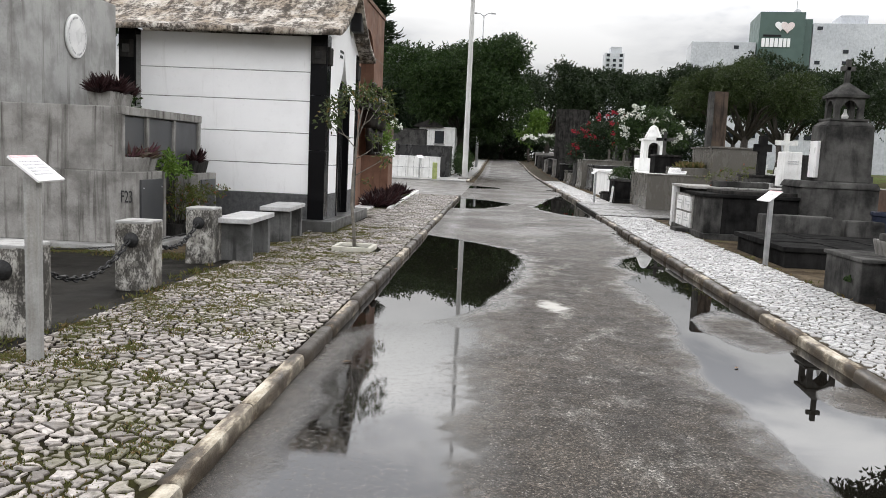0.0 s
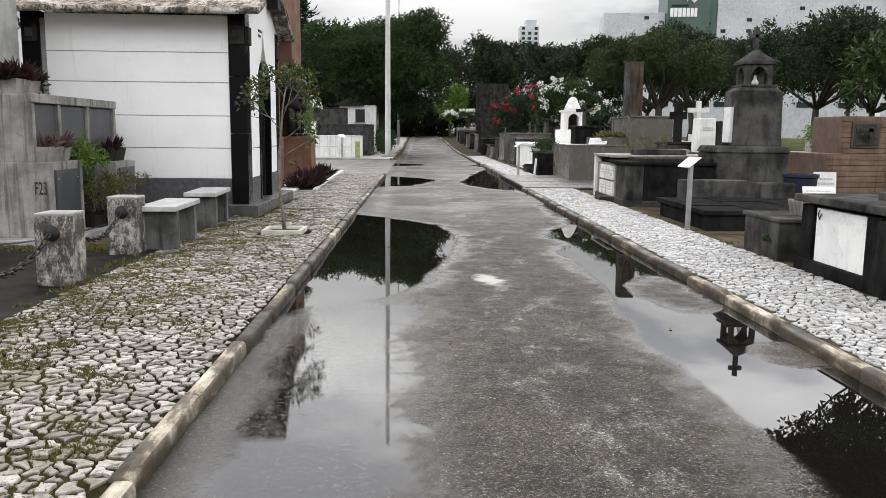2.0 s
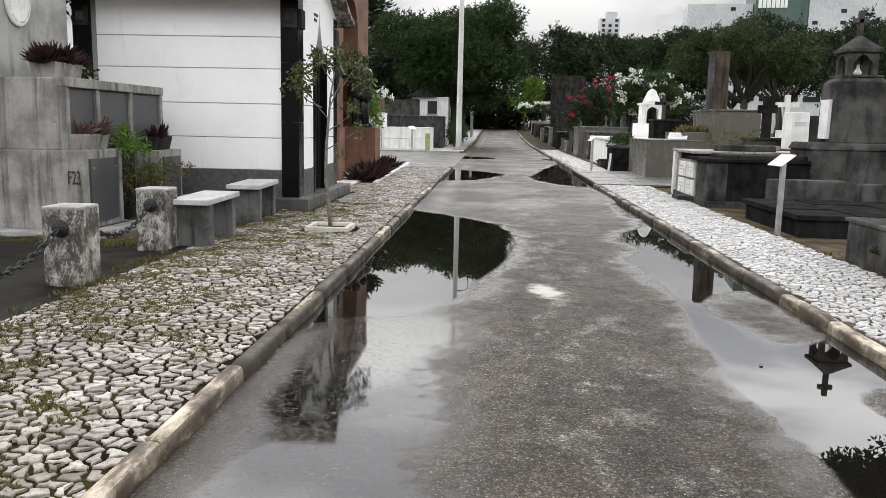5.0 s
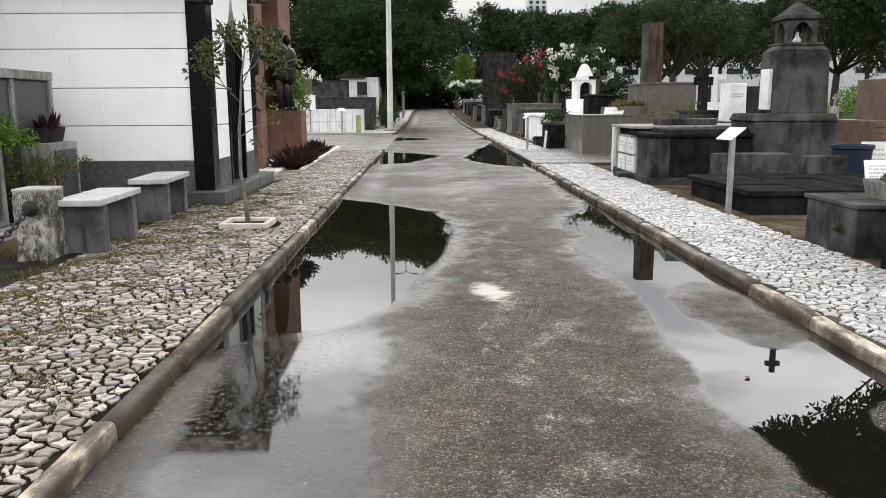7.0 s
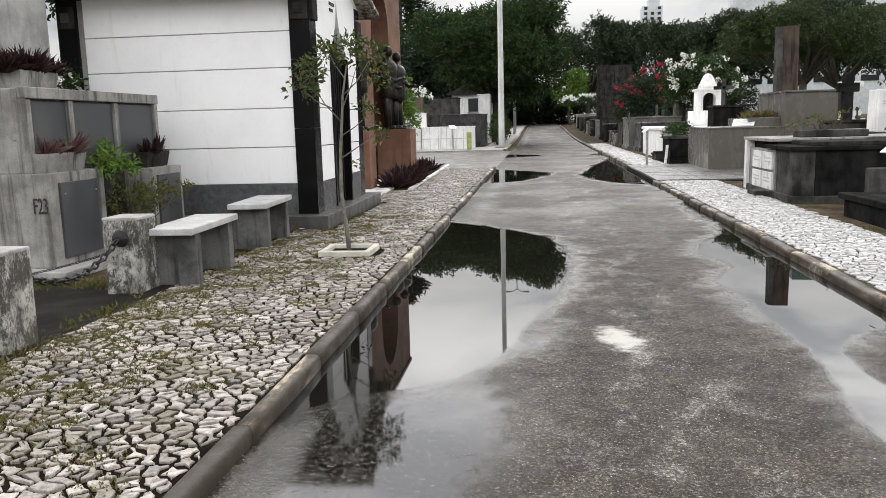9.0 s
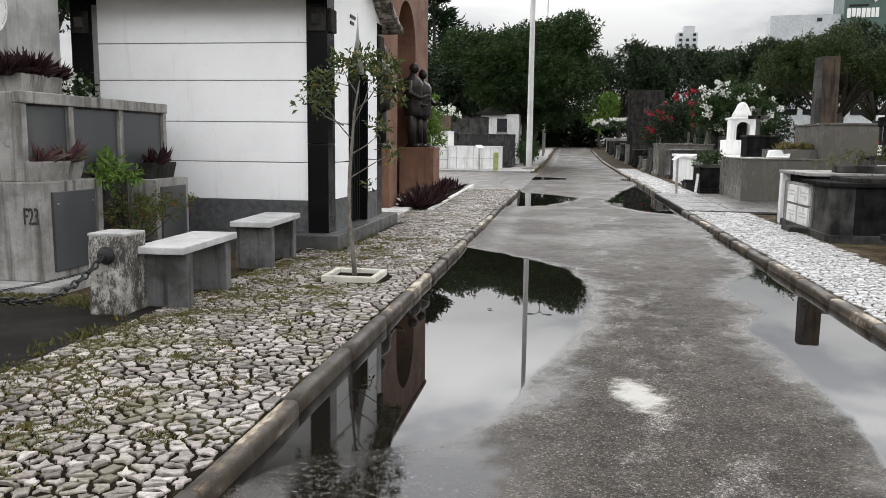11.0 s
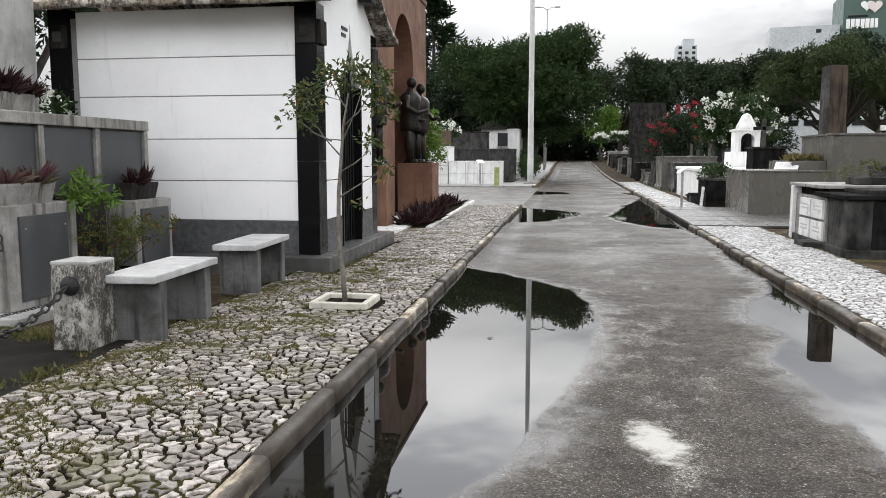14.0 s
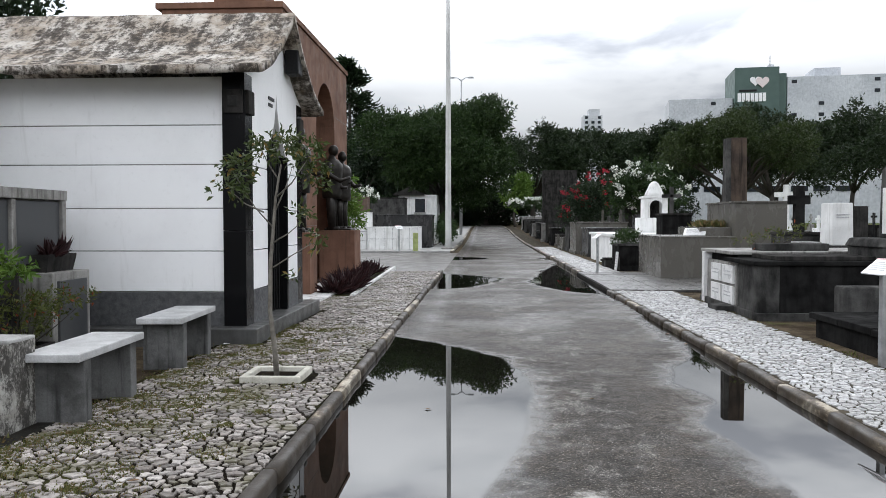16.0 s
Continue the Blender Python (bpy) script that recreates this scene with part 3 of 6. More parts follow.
def leaf_mesh(name, base, way, length, width, material, rng, bend=0.25):
    """Many separate leaves in one mesh: each a folded diamond of two faces. All arguments are arrays."""
    n = len(base)
    way = way / np.linalg.norm(way, axis=1, keepdims=True)
    other = rng.normal(size=(n, 3))
    side = np.cross(way, other)
    side /= np.linalg.norm(side, axis=1, keepdims=True) + 1e-9
    norm = np.cross(side, way)
    L, W = np.asarray(length).reshape(-1, 1) * np.ones((n, 1)), np.asarray(width).reshape(-1, 1) * np.ones((n, 1))
    mid = base + way * L * 0.5 + norm * L * bend * 0.35
    v = np.stack([base, mid + side * W * 0.5, base + way * L - norm * L * bend * 0.3, mid - side * W * 0.5], 1).reshape(-1, 3)
    idx = np.arange(n)[:, None] * 4
    faces = np.concatenate([idx + [0, 1, 2], idx + [0, 2, 3]], 1).reshape(-1, 3)
    me = bpy.data.meshes.new(name)
    me.from_pydata(v.tolist(), [], faces.tolist())
    me.materials.append(material)
    return me


def crown_points(rng, blobs, count, shell=0.55):
    """Points in a crown made of several ellipsoids (x, y, z, rx, ry, rz), thicker towards their skins, with gaps."""
    blobs = np.array(blobs, float)
    w = (blobs[:, 3] * blobs[:, 4] * blobs[:, 5]) ** 0.75
    pick = rng.choice(len(blobs), count, p=w / w.sum())
    d = rng.normal(size=(count, 3))
    d /= np.linalg.norm(d, axis=1, keepdims=True)
    d[:, 2] = np.where((d[:, 2] < -0.5) & (rng.random(count) < 0.6), -d[:, 2], d[:, 2])
    r = shell + (1.06 - shell) * rng.random(count) ** 0.6
    lump = np.array([noise.noise(Vector((q[0] * 2.1 + p * 3.7, q[1] * 2.1, q[2] * 2.1))) for q, p in zip(d, pick)])
    r = r * (1 + 0.28 * lump)
    return blobs[pick, :3] + d * r[:, None] * blobs[pick, 3:], d


def leaf_cloud(name, rng, blobs, tufts, per, size, material, parent, label="", slim=0.42, droop=0.2, shell=0.55):
    c, d = crown_points(rng, blobs, tufts, shell)
    base = np.repeat(c, per, 0) + rng.normal(size=(tufts * per, 3)) * size * 0.35
    way = np.repeat(d, per, 0) * 0.7 + rng.normal(size=(tufts * per, 3)) * 0.75
    way[:, 2] -= droop
    ln = size * rng.uniform(0.6, 1.25, tufts * per)
    ob = new(name, leaf_mesh(name, base, way, ln, ln * slim, material, rng))
    ob.parent = parent
    return tagged(ob, label)


def limbs(rng, foot, fork, blobs, r0, seg=7, twist=0.25):
    """Trunk to the fork and a limb into each blob of the crown."""
    f, k = Vector(foot), Vector(fork)
    mid = f.lerp(k, 0.5) + Vector((rng.normal() * twist * 0.5, rng.normal() * twist * 0.5, 0))
    trunk = tube([f - Vector((0, 0, 0.1)), f.lerp(mid, 0.25), mid, k], [r0 * 1.35, r0 * 1.02, r0 * 0.85, r0 * 0.72], seg + 2)
    bm = bmesh.new()
    for b in blobs[::max(1, len(blobs) // 8)]:
        e = Vector(b[:3])
        m1 = k.lerp(e, 0.45) + Vector((rng.normal(), rng.normal(), rng.normal() * 0.5)) * twist
        tube([k - Vector((0, 0, r0)), m1, e, e + (e - k) * 0.06], [r0 * 0.5, r0 * 0.3, r0 * 0.16, r0 * 0.05], seg - 1, bm)
        for s in range(3):
            q = e + Vector((rng.normal() * b[3], rng.normal() * b[4], abs(rng.normal()) * b[5])) * 0.30
            tube([m1.lerp(e, 0.3 + 0.2 * s), m1.lerp(q, 0.6), q], [r0 * 0.2, r0 * 0.12, r0 * 0.04], 5, bm)
    return trunk, bm


def tree(at, height, blobs, r0, fork_z, leaf, bark, tufts, per, size, label, seed, group="", slim=0.42, droop=0.2, name="tree", shell=0.55, lean=(0, 0)):
    rng = np.random.default_rng(seed)
    t = thing(name, at, label, "tree", group)
    trunk, boughs = limbs(rng, (0, 0, 0), (lean[0], lean[1], fork_z), blobs, r0)
    part("trunk", trunk, bark, t, smooth=True)
    part("bough", boughs, bark, t, smooth=True)
    leaf_cloud("crown", rng, blobs, tufts, per, size, leaf, t, "", slim, droop, shell)
    return t


def letters(name, body, size, material, parent, place, label="", thick=0.004):
    """Raised lettering; place is the pose of its lower left corner."""
    cu = bpy.data.curves.new(name, "FONT")
    cu.body, cu.size, cu.extrude = body, size, thick
    tmp = bpy.data.objects.new("lettering_source", cu)
    me = bpy.data.meshes.new_from_object(tmp)
    bpy.data.objects.remove(tmp)
    me.materials.clear()
    me.materials.append(material)
    ob = new(name, me)
    ob.parent = parent
    ob.matrix_basis = place
    return tagged(ob, label)


def bars(rng, rows, width, height, thick=0.003, bm=None):
    """Lines of writing too small to read, as short bars on a plate in its own x, y plane."""
    bm = bm or bmesh.new()
    step = height / rows
    for r in range(rows):
        x = -width / 2
        while x < width / 2 - 0.02:
            w = min(rng.uniform(0.08, 0.24) * width, width / 2 - x)
            block(x, x + w, height / 2 - (r + 0.72) * step, height / 2 - (r + 0.28) * step, 0, thick, 0, None, bm)
            x += w + 0.03 * width
    return bm


def blades(name, rng, spots, size, material, label, category, kind="stuff", wide=0.12):
    """Tufts of grass or weed at many spots (x, y, z, radius, count)."""
    base, way, ln = [], [], []
    for x, y, z, r, c in spots:
        p = rng.normal(size=(c, 2)) * r * 0.5
        base.append(np.column_stack([x + p[:, 0], y + p[:, 1], np.full(c, z)]))
        w = rng.normal(size=(c, 3)) * 0.6
        w[:, 2] = np.abs(w[:, 2]) + 0.6
        way.append(w)
        ln.append(size * rng.uniform(0.5, 1.3, c))
    base, way, ln = np.concatenate(base), np.concatenate(way), np.concatenate(ln)
    ob = new(name, leaf_mesh(name, base, way, ln, ln * wide, material, rng, 0.5))
    return tagged(ob, label, category, "", kind)


# ---- ground, road, kerbs ----


def sheet(name, xs, ys, height, material, label, category):
    bm = bmesh.new()
    g = [[bm.verts.new((x, y, height(x, y))) for x in xs] for y in ys]
    for a, b in zip(g, g[1:]):
        for i in range(len(xs) - 1):
            bm.faces.new((a[i], a[i + 1], b[i + 1], b[i]))
    return solo(name, bm, material, label=label, category=category, kind="structure")


def ground_z(x, y):
    base = -0.06 if -2.74 < x < 3.6 else 0.035
    if x < -1.1 and 24.4 < y < 38.6:
        base = -0.06
    return base + rise(y)


GY = [-60, -20, -4, 4, 10, 16, 24.3, 24.5, 31, 38.5, 38.7, 45] + [45 + 5 * i for i in range(1, 18)] + [150, 200, 300, 500, 900]
sheet("ground", [-900, -200, -60, -20, -8, -2.85, -2.80, 0, 3.52, 3.66, 8, 14, 30, 80, 250, 900], GY,
      lambda x, y: ground_z(x, y) if y <= 130 else rise(130) + (0 if abs(x) < 300 else -1.0), M_GROUND, "bare packed earth with grass between the graves", "ground")
RY = [-8 + i for i in range(0, 54)] + [46 + 3 * i for i in range(0, 24)]
sheet("road", [-1.06, -0.6, 0, 0.7, 1.4, 2.0, 2.6], RY, lambda x, y: rise(y), M_ROAD, "wet worn asphalt lane with standing rain puddles", "road")
sheet("side_road", [-40, -20, -8, -4, -2, -1.06], [24.6, 28, 31, 35, 38.4], lambda x, y: 0.0, M_ROAD_SIDE, "wet asphalt side lane", "road")


def kerb_row(name, x0, x1, top, joints, face, label, cement):
    """Kerb of separate cast stones, round-shouldered on the side of the road."""
    k = thing(name, (0, 0, 0), label, "kerb", kind="structure")
    rng = np.random.default_rng(5)
    for y0, y1 in zip(joints, joints[1:]):
        h, dx = top + rng.normal() * 0.006, rng.normal() * 0.006
        w = x1 - x0
        prof = [(0, -0.08), (w, -0.08), (w, h - 0.040), (w - 0.003, h - 0.020), (w - 0.010, h - 0.008), (w - 0.022, h - 0.001), (w * 0.5, h + 0.001), (0.012, h - 0.001), (0.004, h - 0.007), (0, h - 0.02)]
        if face < 0:
            prof = [(w - a, b) for a, b in prof]
        bm = bmesh.new()
        n = 5
        rings = []
        for i in range(n + 1):
            y = y0 + 0.006 + (y1 - y0 - 0.012) * i / n
            pull = 0.003 if i in (0, n) else 0.0
            jit = 0.009 * noise.noise(Vector((y * 2.1, x0 * 3, 1.3)))
            rings.append([bm.verts.new((x0 + dx + a + jit, y, b * (1 - pull) + rise(y) + jit * (b > 0))) for a, b in prof])
        for r0, r1 in zip(rings, rings[1:]):
            for j in range(len(prof)):
                bm.faces.new((r0[j], r0[(j + 1) % len(prof)], r1[(j + 1) % len(prof)], r1[j]))
        bm.faces.new(rings[0][::-1]), bm.faces.new(rings[-1])
        part("kerb_stone", bm, cement, k, smooth=True)
    return k


def joints(a, b, step, seed):
    rng = np.random.default_rng(seed)
    out = [a]
    while out[-1] < b - step * 0.6:
        out.append(out[-1] + step * rng.uniform(0.85, 1.15))
    out[-1] = b
    return out


kerb_row("kerb_west", -1.108, -1.022, 0.084, joints(-4, 24.5, 0.95, 1), 1, "cream and brown stained round-edged cement kerb", M_KERB)
kerb_row("kerb_east", 2.405, 2.500, 0.082, joints(-4, 18.6, 0.95, 2), -1, "mossy brown cement kerb beside the white pavement", M_KERB_DARK)
kerb_row("kerb_east_far", 2.50, 2.64, 0.10, joints(23.9, 100, 1.9, 3), -1, "pale cement kerb along the far pavement", M_KERB)
kerb_row("kerb_west_far", -1.42, -1.28, 0.10, joints(38.5, 100, 1.9, 4), 1, "pale cement kerb along the far pavement", M_KERB)


def cells(x0, x1, y0, y1, sx, sy, seed, keep):
    """Irregular stone outlines: the nearest-point cells of a jittered, brick-shifted grid."""
    rng = np.random.default_rng(seed)
    nx, ny = int((x1 - x0) / sx) + 3, int((y1 - y0) / sy) + 3
    pts = {}
    for j in range(-1, ny):
        for i in range(-1, nx):
            if rng.random() < 0.10:
                continue
            pts[i, j] = (x0 + (i + 0.5 * (j % 2) + rng.uniform(-0.52, 0.52)) * sx, y0 + (j + rng.uniform(-0.52, 0.52)) * sy)
    out = []
    for (i, j), (px, py) in pts.items():
        if not keep(px, py):
            continue
        poly = [(px - sx, py - sy), (px + sx, py - sy), (px + sx, py + sy), (px - sx, py + sy)]
        for dj in (-2, -1, 0, 1, 2):
            for di in (-2, -1, 0, 1, 2):
                q = pts.get((i + di, j + dj))
                if q is None or (di == 0 and dj == 0):
                    continue
                mx, my, nx_, ny_ = (px + q[0]) / 2, (py + q[1]) / 2, q[0] - px, q[1] - py
                res = []
                for a, b in zip(poly, poly[1:] + poly[:1]):
                    da, db = (a[0] - mx) * nx_ + (a[1] - my) * ny_, (b[0] - mx) * nx_ + (b[1] - my) * ny_
                    if da <= 0:
                        res.append(a)
                    if (da < 0) != (db < 0) and abs(da - db) > 1e-12:
                        t = da / (da - db)
                        res.append((a[0] + (b[0] - a[0]) * t, a[1] + (b[1] - a[1]) * t))
                poly = res
                if len(poly) < 3:
                    break
            if len(poly) < 3:
                break
        if len(poly) >= 3:
            poly = [(min(max(a, x0), x1), min(max(b, y0), y1)) for a, b in poly]
            out.append(((px, py), poly))
    return out


def stone_shape(centre, poly, z, gap, rng):
    """Vertices and faces of one paving stone: sunk foot, sharp rim, slightly domed worn top."""
    cx, cy = sum(p[0] for p in poly) / len(poly), sum(p[1] for p in poly) / len(poly)
    tz, tx, ty = z + rng.normal() * 0.0022, rng.normal() * 0.022, rng.normal() * 0.022
    gap = gap * rng.uniform(0.5, 1.6)
    chipped = []
    for (a, b), (c, d) in zip(poly, poly[1:] + poly[:1]):
        chipped.append((a, b))
        e = math.hypot(c - a, d - b)
        if e > 0.028:
            s, k = rng.uniform(0.25, 0.75), rng.uniform(-0.05, 0.20) * e
            u, w = a + (c - a) * s, b + (d - b) * s
            r = math.hypot(cx - u, cy - w) + 1e-9
            chipped.append((u + (cx - u) / r * k, w + (cy - w) / r * k))
    poly = chipped
    wear = rng.uniform(0, 0.008, len(poly)) * (rng.random(len(poly)) < 0.6)

    def ring(shrink, dz):
        r = []
        for (a, b), w_ in zip(poly, wear):
            d = math.hypot(a - cx, b - cy) + 1e-9
            f = max(0.2, (d - shrink - w_) / d)
            u, w = cx + (a - cx) * f, cy + (b - cy) * f
            r.append((u, w, tz + dz + (u - cx) * tx + (w - cy) * ty))
        return r

    n = len(poly)
    v = ring(gap, -0.022) + ring(gap + 0.001, -0.0035) + ring(gap + 0.0040, 0.0) + [(cx, cy, tz + 0.001)]
    f = []
    for k in (0, n):
        f += [(k + i, k + (i + 1) % n, k + n + (i + 1) % n, k + n + i) for i in range(n)]
    f += [(2 * n + i, 2 * n + (i + 1) % n, 3 * n) for i in range(n)]
    return v, f


def stone_pavement(name, bed, stones, near, one, bulk, label, z, gap, seed):
    rng = np.random.default_rng(seed)
    p = tagged(bed, label, "pavement", kind="structure")
    order = sorted(stones, key=lambda s: (s[0][0] - near[0]) ** 2 + (s[0][1] - near[1]) ** 2)
    V, F = [], []
    for k, (c, poly) in enumerate(order):
        v, f = stone_shape(c, poly, z, gap, rng)
        if k < 300:
            me = bpy.data.meshes.new("paving_stone")
            me.from_pydata(v, [], f)
            me.materials.append(one)
            ob = new("paving_stone", me)
            ob.parent = p
        else:
            o = len(V)
            V += v
            F += [tuple(o + i for i in q) for q in f]
    me = bpy.data.meshes.new("paving_stones")
    me.from_pydata(V, [], F)
    me.materials.append(bulk)
    ob = new("paving_stones", me)
    ob.parent = p
    tagged(ob, kind="stuff")

# ---- pavements' beds, court, slabs ----
solo("court_floor", block(-7.5, -2.82, 3.2, 8.62, -0.05, 0.055, 0.004), M_COURT, label="dark wet cement court behind the bollards", category="floor", kind="structure")
solo("court_edging", block(-2.86, -2.72, 3.2, 8.5, -0.05, 0.072, 0.006), M_COURT, label="dark cement edging strip of the court", category="edging", kind="structure")
solo("niche_base_slab", block(-7.4, -3.86, 8.74, 11.62, 0.0, 0.115, 0.01), M_CEMENT_PALE, label="pale cement base slab under the burial niches", category="slab", kind="structure")


def slab_path():
    p = thing("slab_path", (0, 0, 0), "dark wet stone slabs laid across the pavement", "path", kind="structure")
    part("slab_bed", block(2.46, 5.2, 18.55, 23.95, -0.05, 0.055, 0.004), M_CEMENT_DARK, p)
    for i in range(3):
        for j in range(5):
            x, y = 2.48 + i * 0.9, 18.6 + j * 1.07
            part("slab", block(x, x + 0.885, y, y + 1.05, 0.03, 0.085 + 0.004 * ((i * 3 + j) % 3), 0.008), M_SLABWET, p)


slab_path()

# ---- white mausoleum ----
BANDS = [0.61, 1.06, 1.53, 2.01, 2.44, 2.97]
MX0, MX1, MY0, MY1 = -5.70, -2.54, 12.0, 14.65
MYC = (MY0 + MY1) / 2


def roof_z(y):
    s = max(0.0, 1 - abs(y - MYC) / 1.74)
    return 2.93 + 0.28 * s + 0.70 * s ** 2.0


def mausoleum():
    m = thing("mausoleum", (-4.2, 13.3, 0), "white mausoleum with black granite columns and algae-stained curved roof", "mausoleum")
    o = Vector((4.2, -13.3, 0))

    def add(name, bm, mat, label="", smooth=False):
        bmesh.ops.translate(bm, verts=bm.verts, vec=o)
        return part(name, bm, mat, m, label, smooth)

    add("step", block(-6.2, -2.36, 11.74, 15.0, 0.0, 0.235, 0.012), M_STEP, "dark cement step")
    add("inner_wall", block(MX0 + 0.1, MX1 - 0.2, MY0 + 0.02, MY1 - 0.02, 0.2, 2.9, 0), M_CEMENT_PALE)
    add("plinth", block(MX0 + 0.05, MX1 - 0.012, MY0 - 0.005, MY0 + 0.1, 0.235, 0.605, 0.004), M_PLINTH, "grey granite plinth")
    for z0, z1 in zip(BANDS, BANDS[1:]):
        add("wall_panel", block(MX0 + 0.3, MX1 - 0.2, MY0, MY0 + 0.12, z0 + 0.005, z1 - 0.006, 0.005), M_WHITE)
        add("wall_panel", block(MX0 + 0.1, MX1 - 0.1, MY1 - 0.12, MY1, z0 + 0.005, z1 - 0.006, 0.005), M_WHITE)
    add("west_wall", block(MX0 + 0.02, MX0 + 0.15, MY0 + 0.15, MY1 - 0.15, 0.235, 2.95, 0.005), M_WHITE)
    for x0, x1, y0, y1 in ((-2.785, -2.535, 11.97, 12.25), (-2.785, -2.535, 14.38, 14.66), (-5.73, -5.48, 11.97, 12.25)):
        col = add("column", block(x0, x1, y0, y1, 0.235, 1.28, 0.004), M_BLACK, "polished black granite column")
        for za, zb in ((1.284, 2.10), (2.104, 3.0)):
            bm = block(x0, x1, y0, y1, za, zb, 0.004)
            bmesh.ops.translate(bm, verts=bm.verts, vec=o)
            part("column_stone", bm, M_BLACK, col)
        cx = (x0 + x1) / 2
        bm = block(cx - 0.11, cx + 0.11, y0 - 0.03, y0 + 0.02, 2.56, 2.82, 0.012)
        bmesh.ops.translate(bm, verts=bm.verts, vec=o)
        part("emblem", bm, M_CEMENT_DARK, col, "square carved grey stone emblem")
        bm = block(cx - 0.055, cx + 0.055, y0 - 0.045, y0 - 0.02, 2.63, 2.75, 0.012)
        bmesh.ops.translate(bm, verts=bm.verts, vec=o)
        part("emblem_boss", bm, M_TOMB_GREY, col)
        if x1 > -3:
            bm = block(x1 - 0.02, x1 + 0.04, y0 + 0.03, y0 + 0.25, 2.56, 2.82, 0.012)
            bmesh.ops.translate(bm, verts=bm.verts, vec=o)
            part("emblem", bm, M_CEMENT_DARK, col, "square carved grey stone emblem")
    # front with the pointed doorway
    ya, yb = MYC - 0.44, MYC + 0.44
    for y0, y1 in ((12.25, ya), (yb, 14.38)):
        add("front_plinth", block(MX1 - 0.14, MX1 + 0.006, y0, y1, 0.235, 0.605, 0.004), M_PLINTH)
        for z0, z1 in zip(BANDS[:3], BANDS[1:4]):
            add("front_panel", block(MX1 - 0.14, MX1, y0, y1, z0 + 0.005, z1 - 0.006, 0.005), M_WHITE)
    ogee = [(0.44, 2.015), (0.44, 2.22), (0.34, 2.34), (0.20, 2.46), (0.10, 2.62), (0.04, 2.80), (0.0, 2.98)]
    for s in (-1, 1):
        out = [(MYC + s * a, b) for a, b in ogee]
        n = 7
        out += [(MYC + s * 1.32 * i / n, roof_z(MYC + 1.32 * i / n) - 0.03) for i in range(n + 1)]
        out += [(MYC + s * 1.32, 2.96), (MYC + s * (1.09), 2.96), (MYC + s * 1.09, 2.015)]
        add("gable", prism(out, "x", MX1 - 0.14, MX1 - 0.002), M_WHITE)
    frame_out = [(s * a, b) for s in (1,) for a, b in ogee] + [(-a, b) for a, b in ogee[-2::-1]]
    door = add("door", prism([(MYC - 0.45, 0.235)] + [(MYC - a, b) for a, b in frame_out] + [(MYC + 0.45, 0.235)], "x", MX1 - 0.16, MX1 - 0.10), M_IRON, "black iron door with a pointed head")
    for i in range(7):
        y = MYC - 0.36 + 0.12 * i
        top = 2.2 if abs(y - MYC) > 0.3 else 2.45 if abs(y - MYC) > 0.1 else 2.85
        bm = tube([(MX1 - 0.085, y, 0.25), (MX1 - 0.085, y, top)], [0.013, 0.013], 6)
        bmesh.ops.translate(bm, verts=bm.verts, vec=o)
        part("bar", bm, M_IRON, door)
    for s in (-1, 1):
        bm = block(MX1 - 0.10, MX1 + 0.02, MYC + s * 0.43 - 0.03, MYC + s * 0.43 + 0.03, 0.235, 2.22, 0.004)
        add("door_jamb", bm, M_BLACK)
    add("letters_line", block(MX1 - 0.01, MX1 + 0.008, 12.95, 13.2, 2.86, 2.90, 0.002), M_IRON, "dark lettering on the gable")
    add("letters_line", block(MX1 - 0.01, MX1 + 0.008, 12.95, 13.12, 2.78, 2.82, 0.002), M_IRON)
    # roof shell
    bm = bmesh.new()
    xs = [-6.35 + (4.05) * i / 26 for i in range(27)]
    n = 22
    top, low = [], []
    for x in xs:
        ra, rb = [], []
        for k in range(n + 1):
            y = MYC - 1.76 + 3.52 * k / n
            w = 0.02 * noise.noise(Vector((x * 3, y * 3, 0.2)))
            z = roof_z(y) + w
            ra.append(bm.verts.new((x, y, z + 0.085)))
            rb.append(bm.verts.new((x, y, z - 0.0 + 0.02 * noise.noise(Vector((x * 7, y * 7, 4.2))))))
        top.append(ra), low.append(rb)
    for i in range(len(xs) - 1):
        for k in range(n):
            bm.faces.new((top[i][k], top[i + 1][k], top[i + 1][k + 1], top[i][k + 1]))
            bm.faces.new((low[i][k + 1], low[i + 1][k + 1], low[i + 1][k], low[i][k]))
        bm.faces.new((low[i][0], low[i + 1][0], top[i + 1][0], top[i][0]))
        bm.faces.new((top[i][n], top[i + 1][n], low[i + 1][n], low[i][n]))
    for i in (0, len(xs) - 1):
        for k in range(n):
            q = (low[i][k], top[i][k], top[i][k + 1], low[i][k + 1])
            bm.faces.new(q if i == 0 else q[::-1])
    add("roof", bm, M_ROOF, "pale curved cement roof blackened by algae", True)
    bm = block(MX1 + 0.02, MX1 + 0.20, 13.68, 13.92, 3.30, 3.66, 0.02)
    add("floodlight", bm, M_IRON, "small black floodlight on the gable")


mausoleum()

# ---- burial niches ----


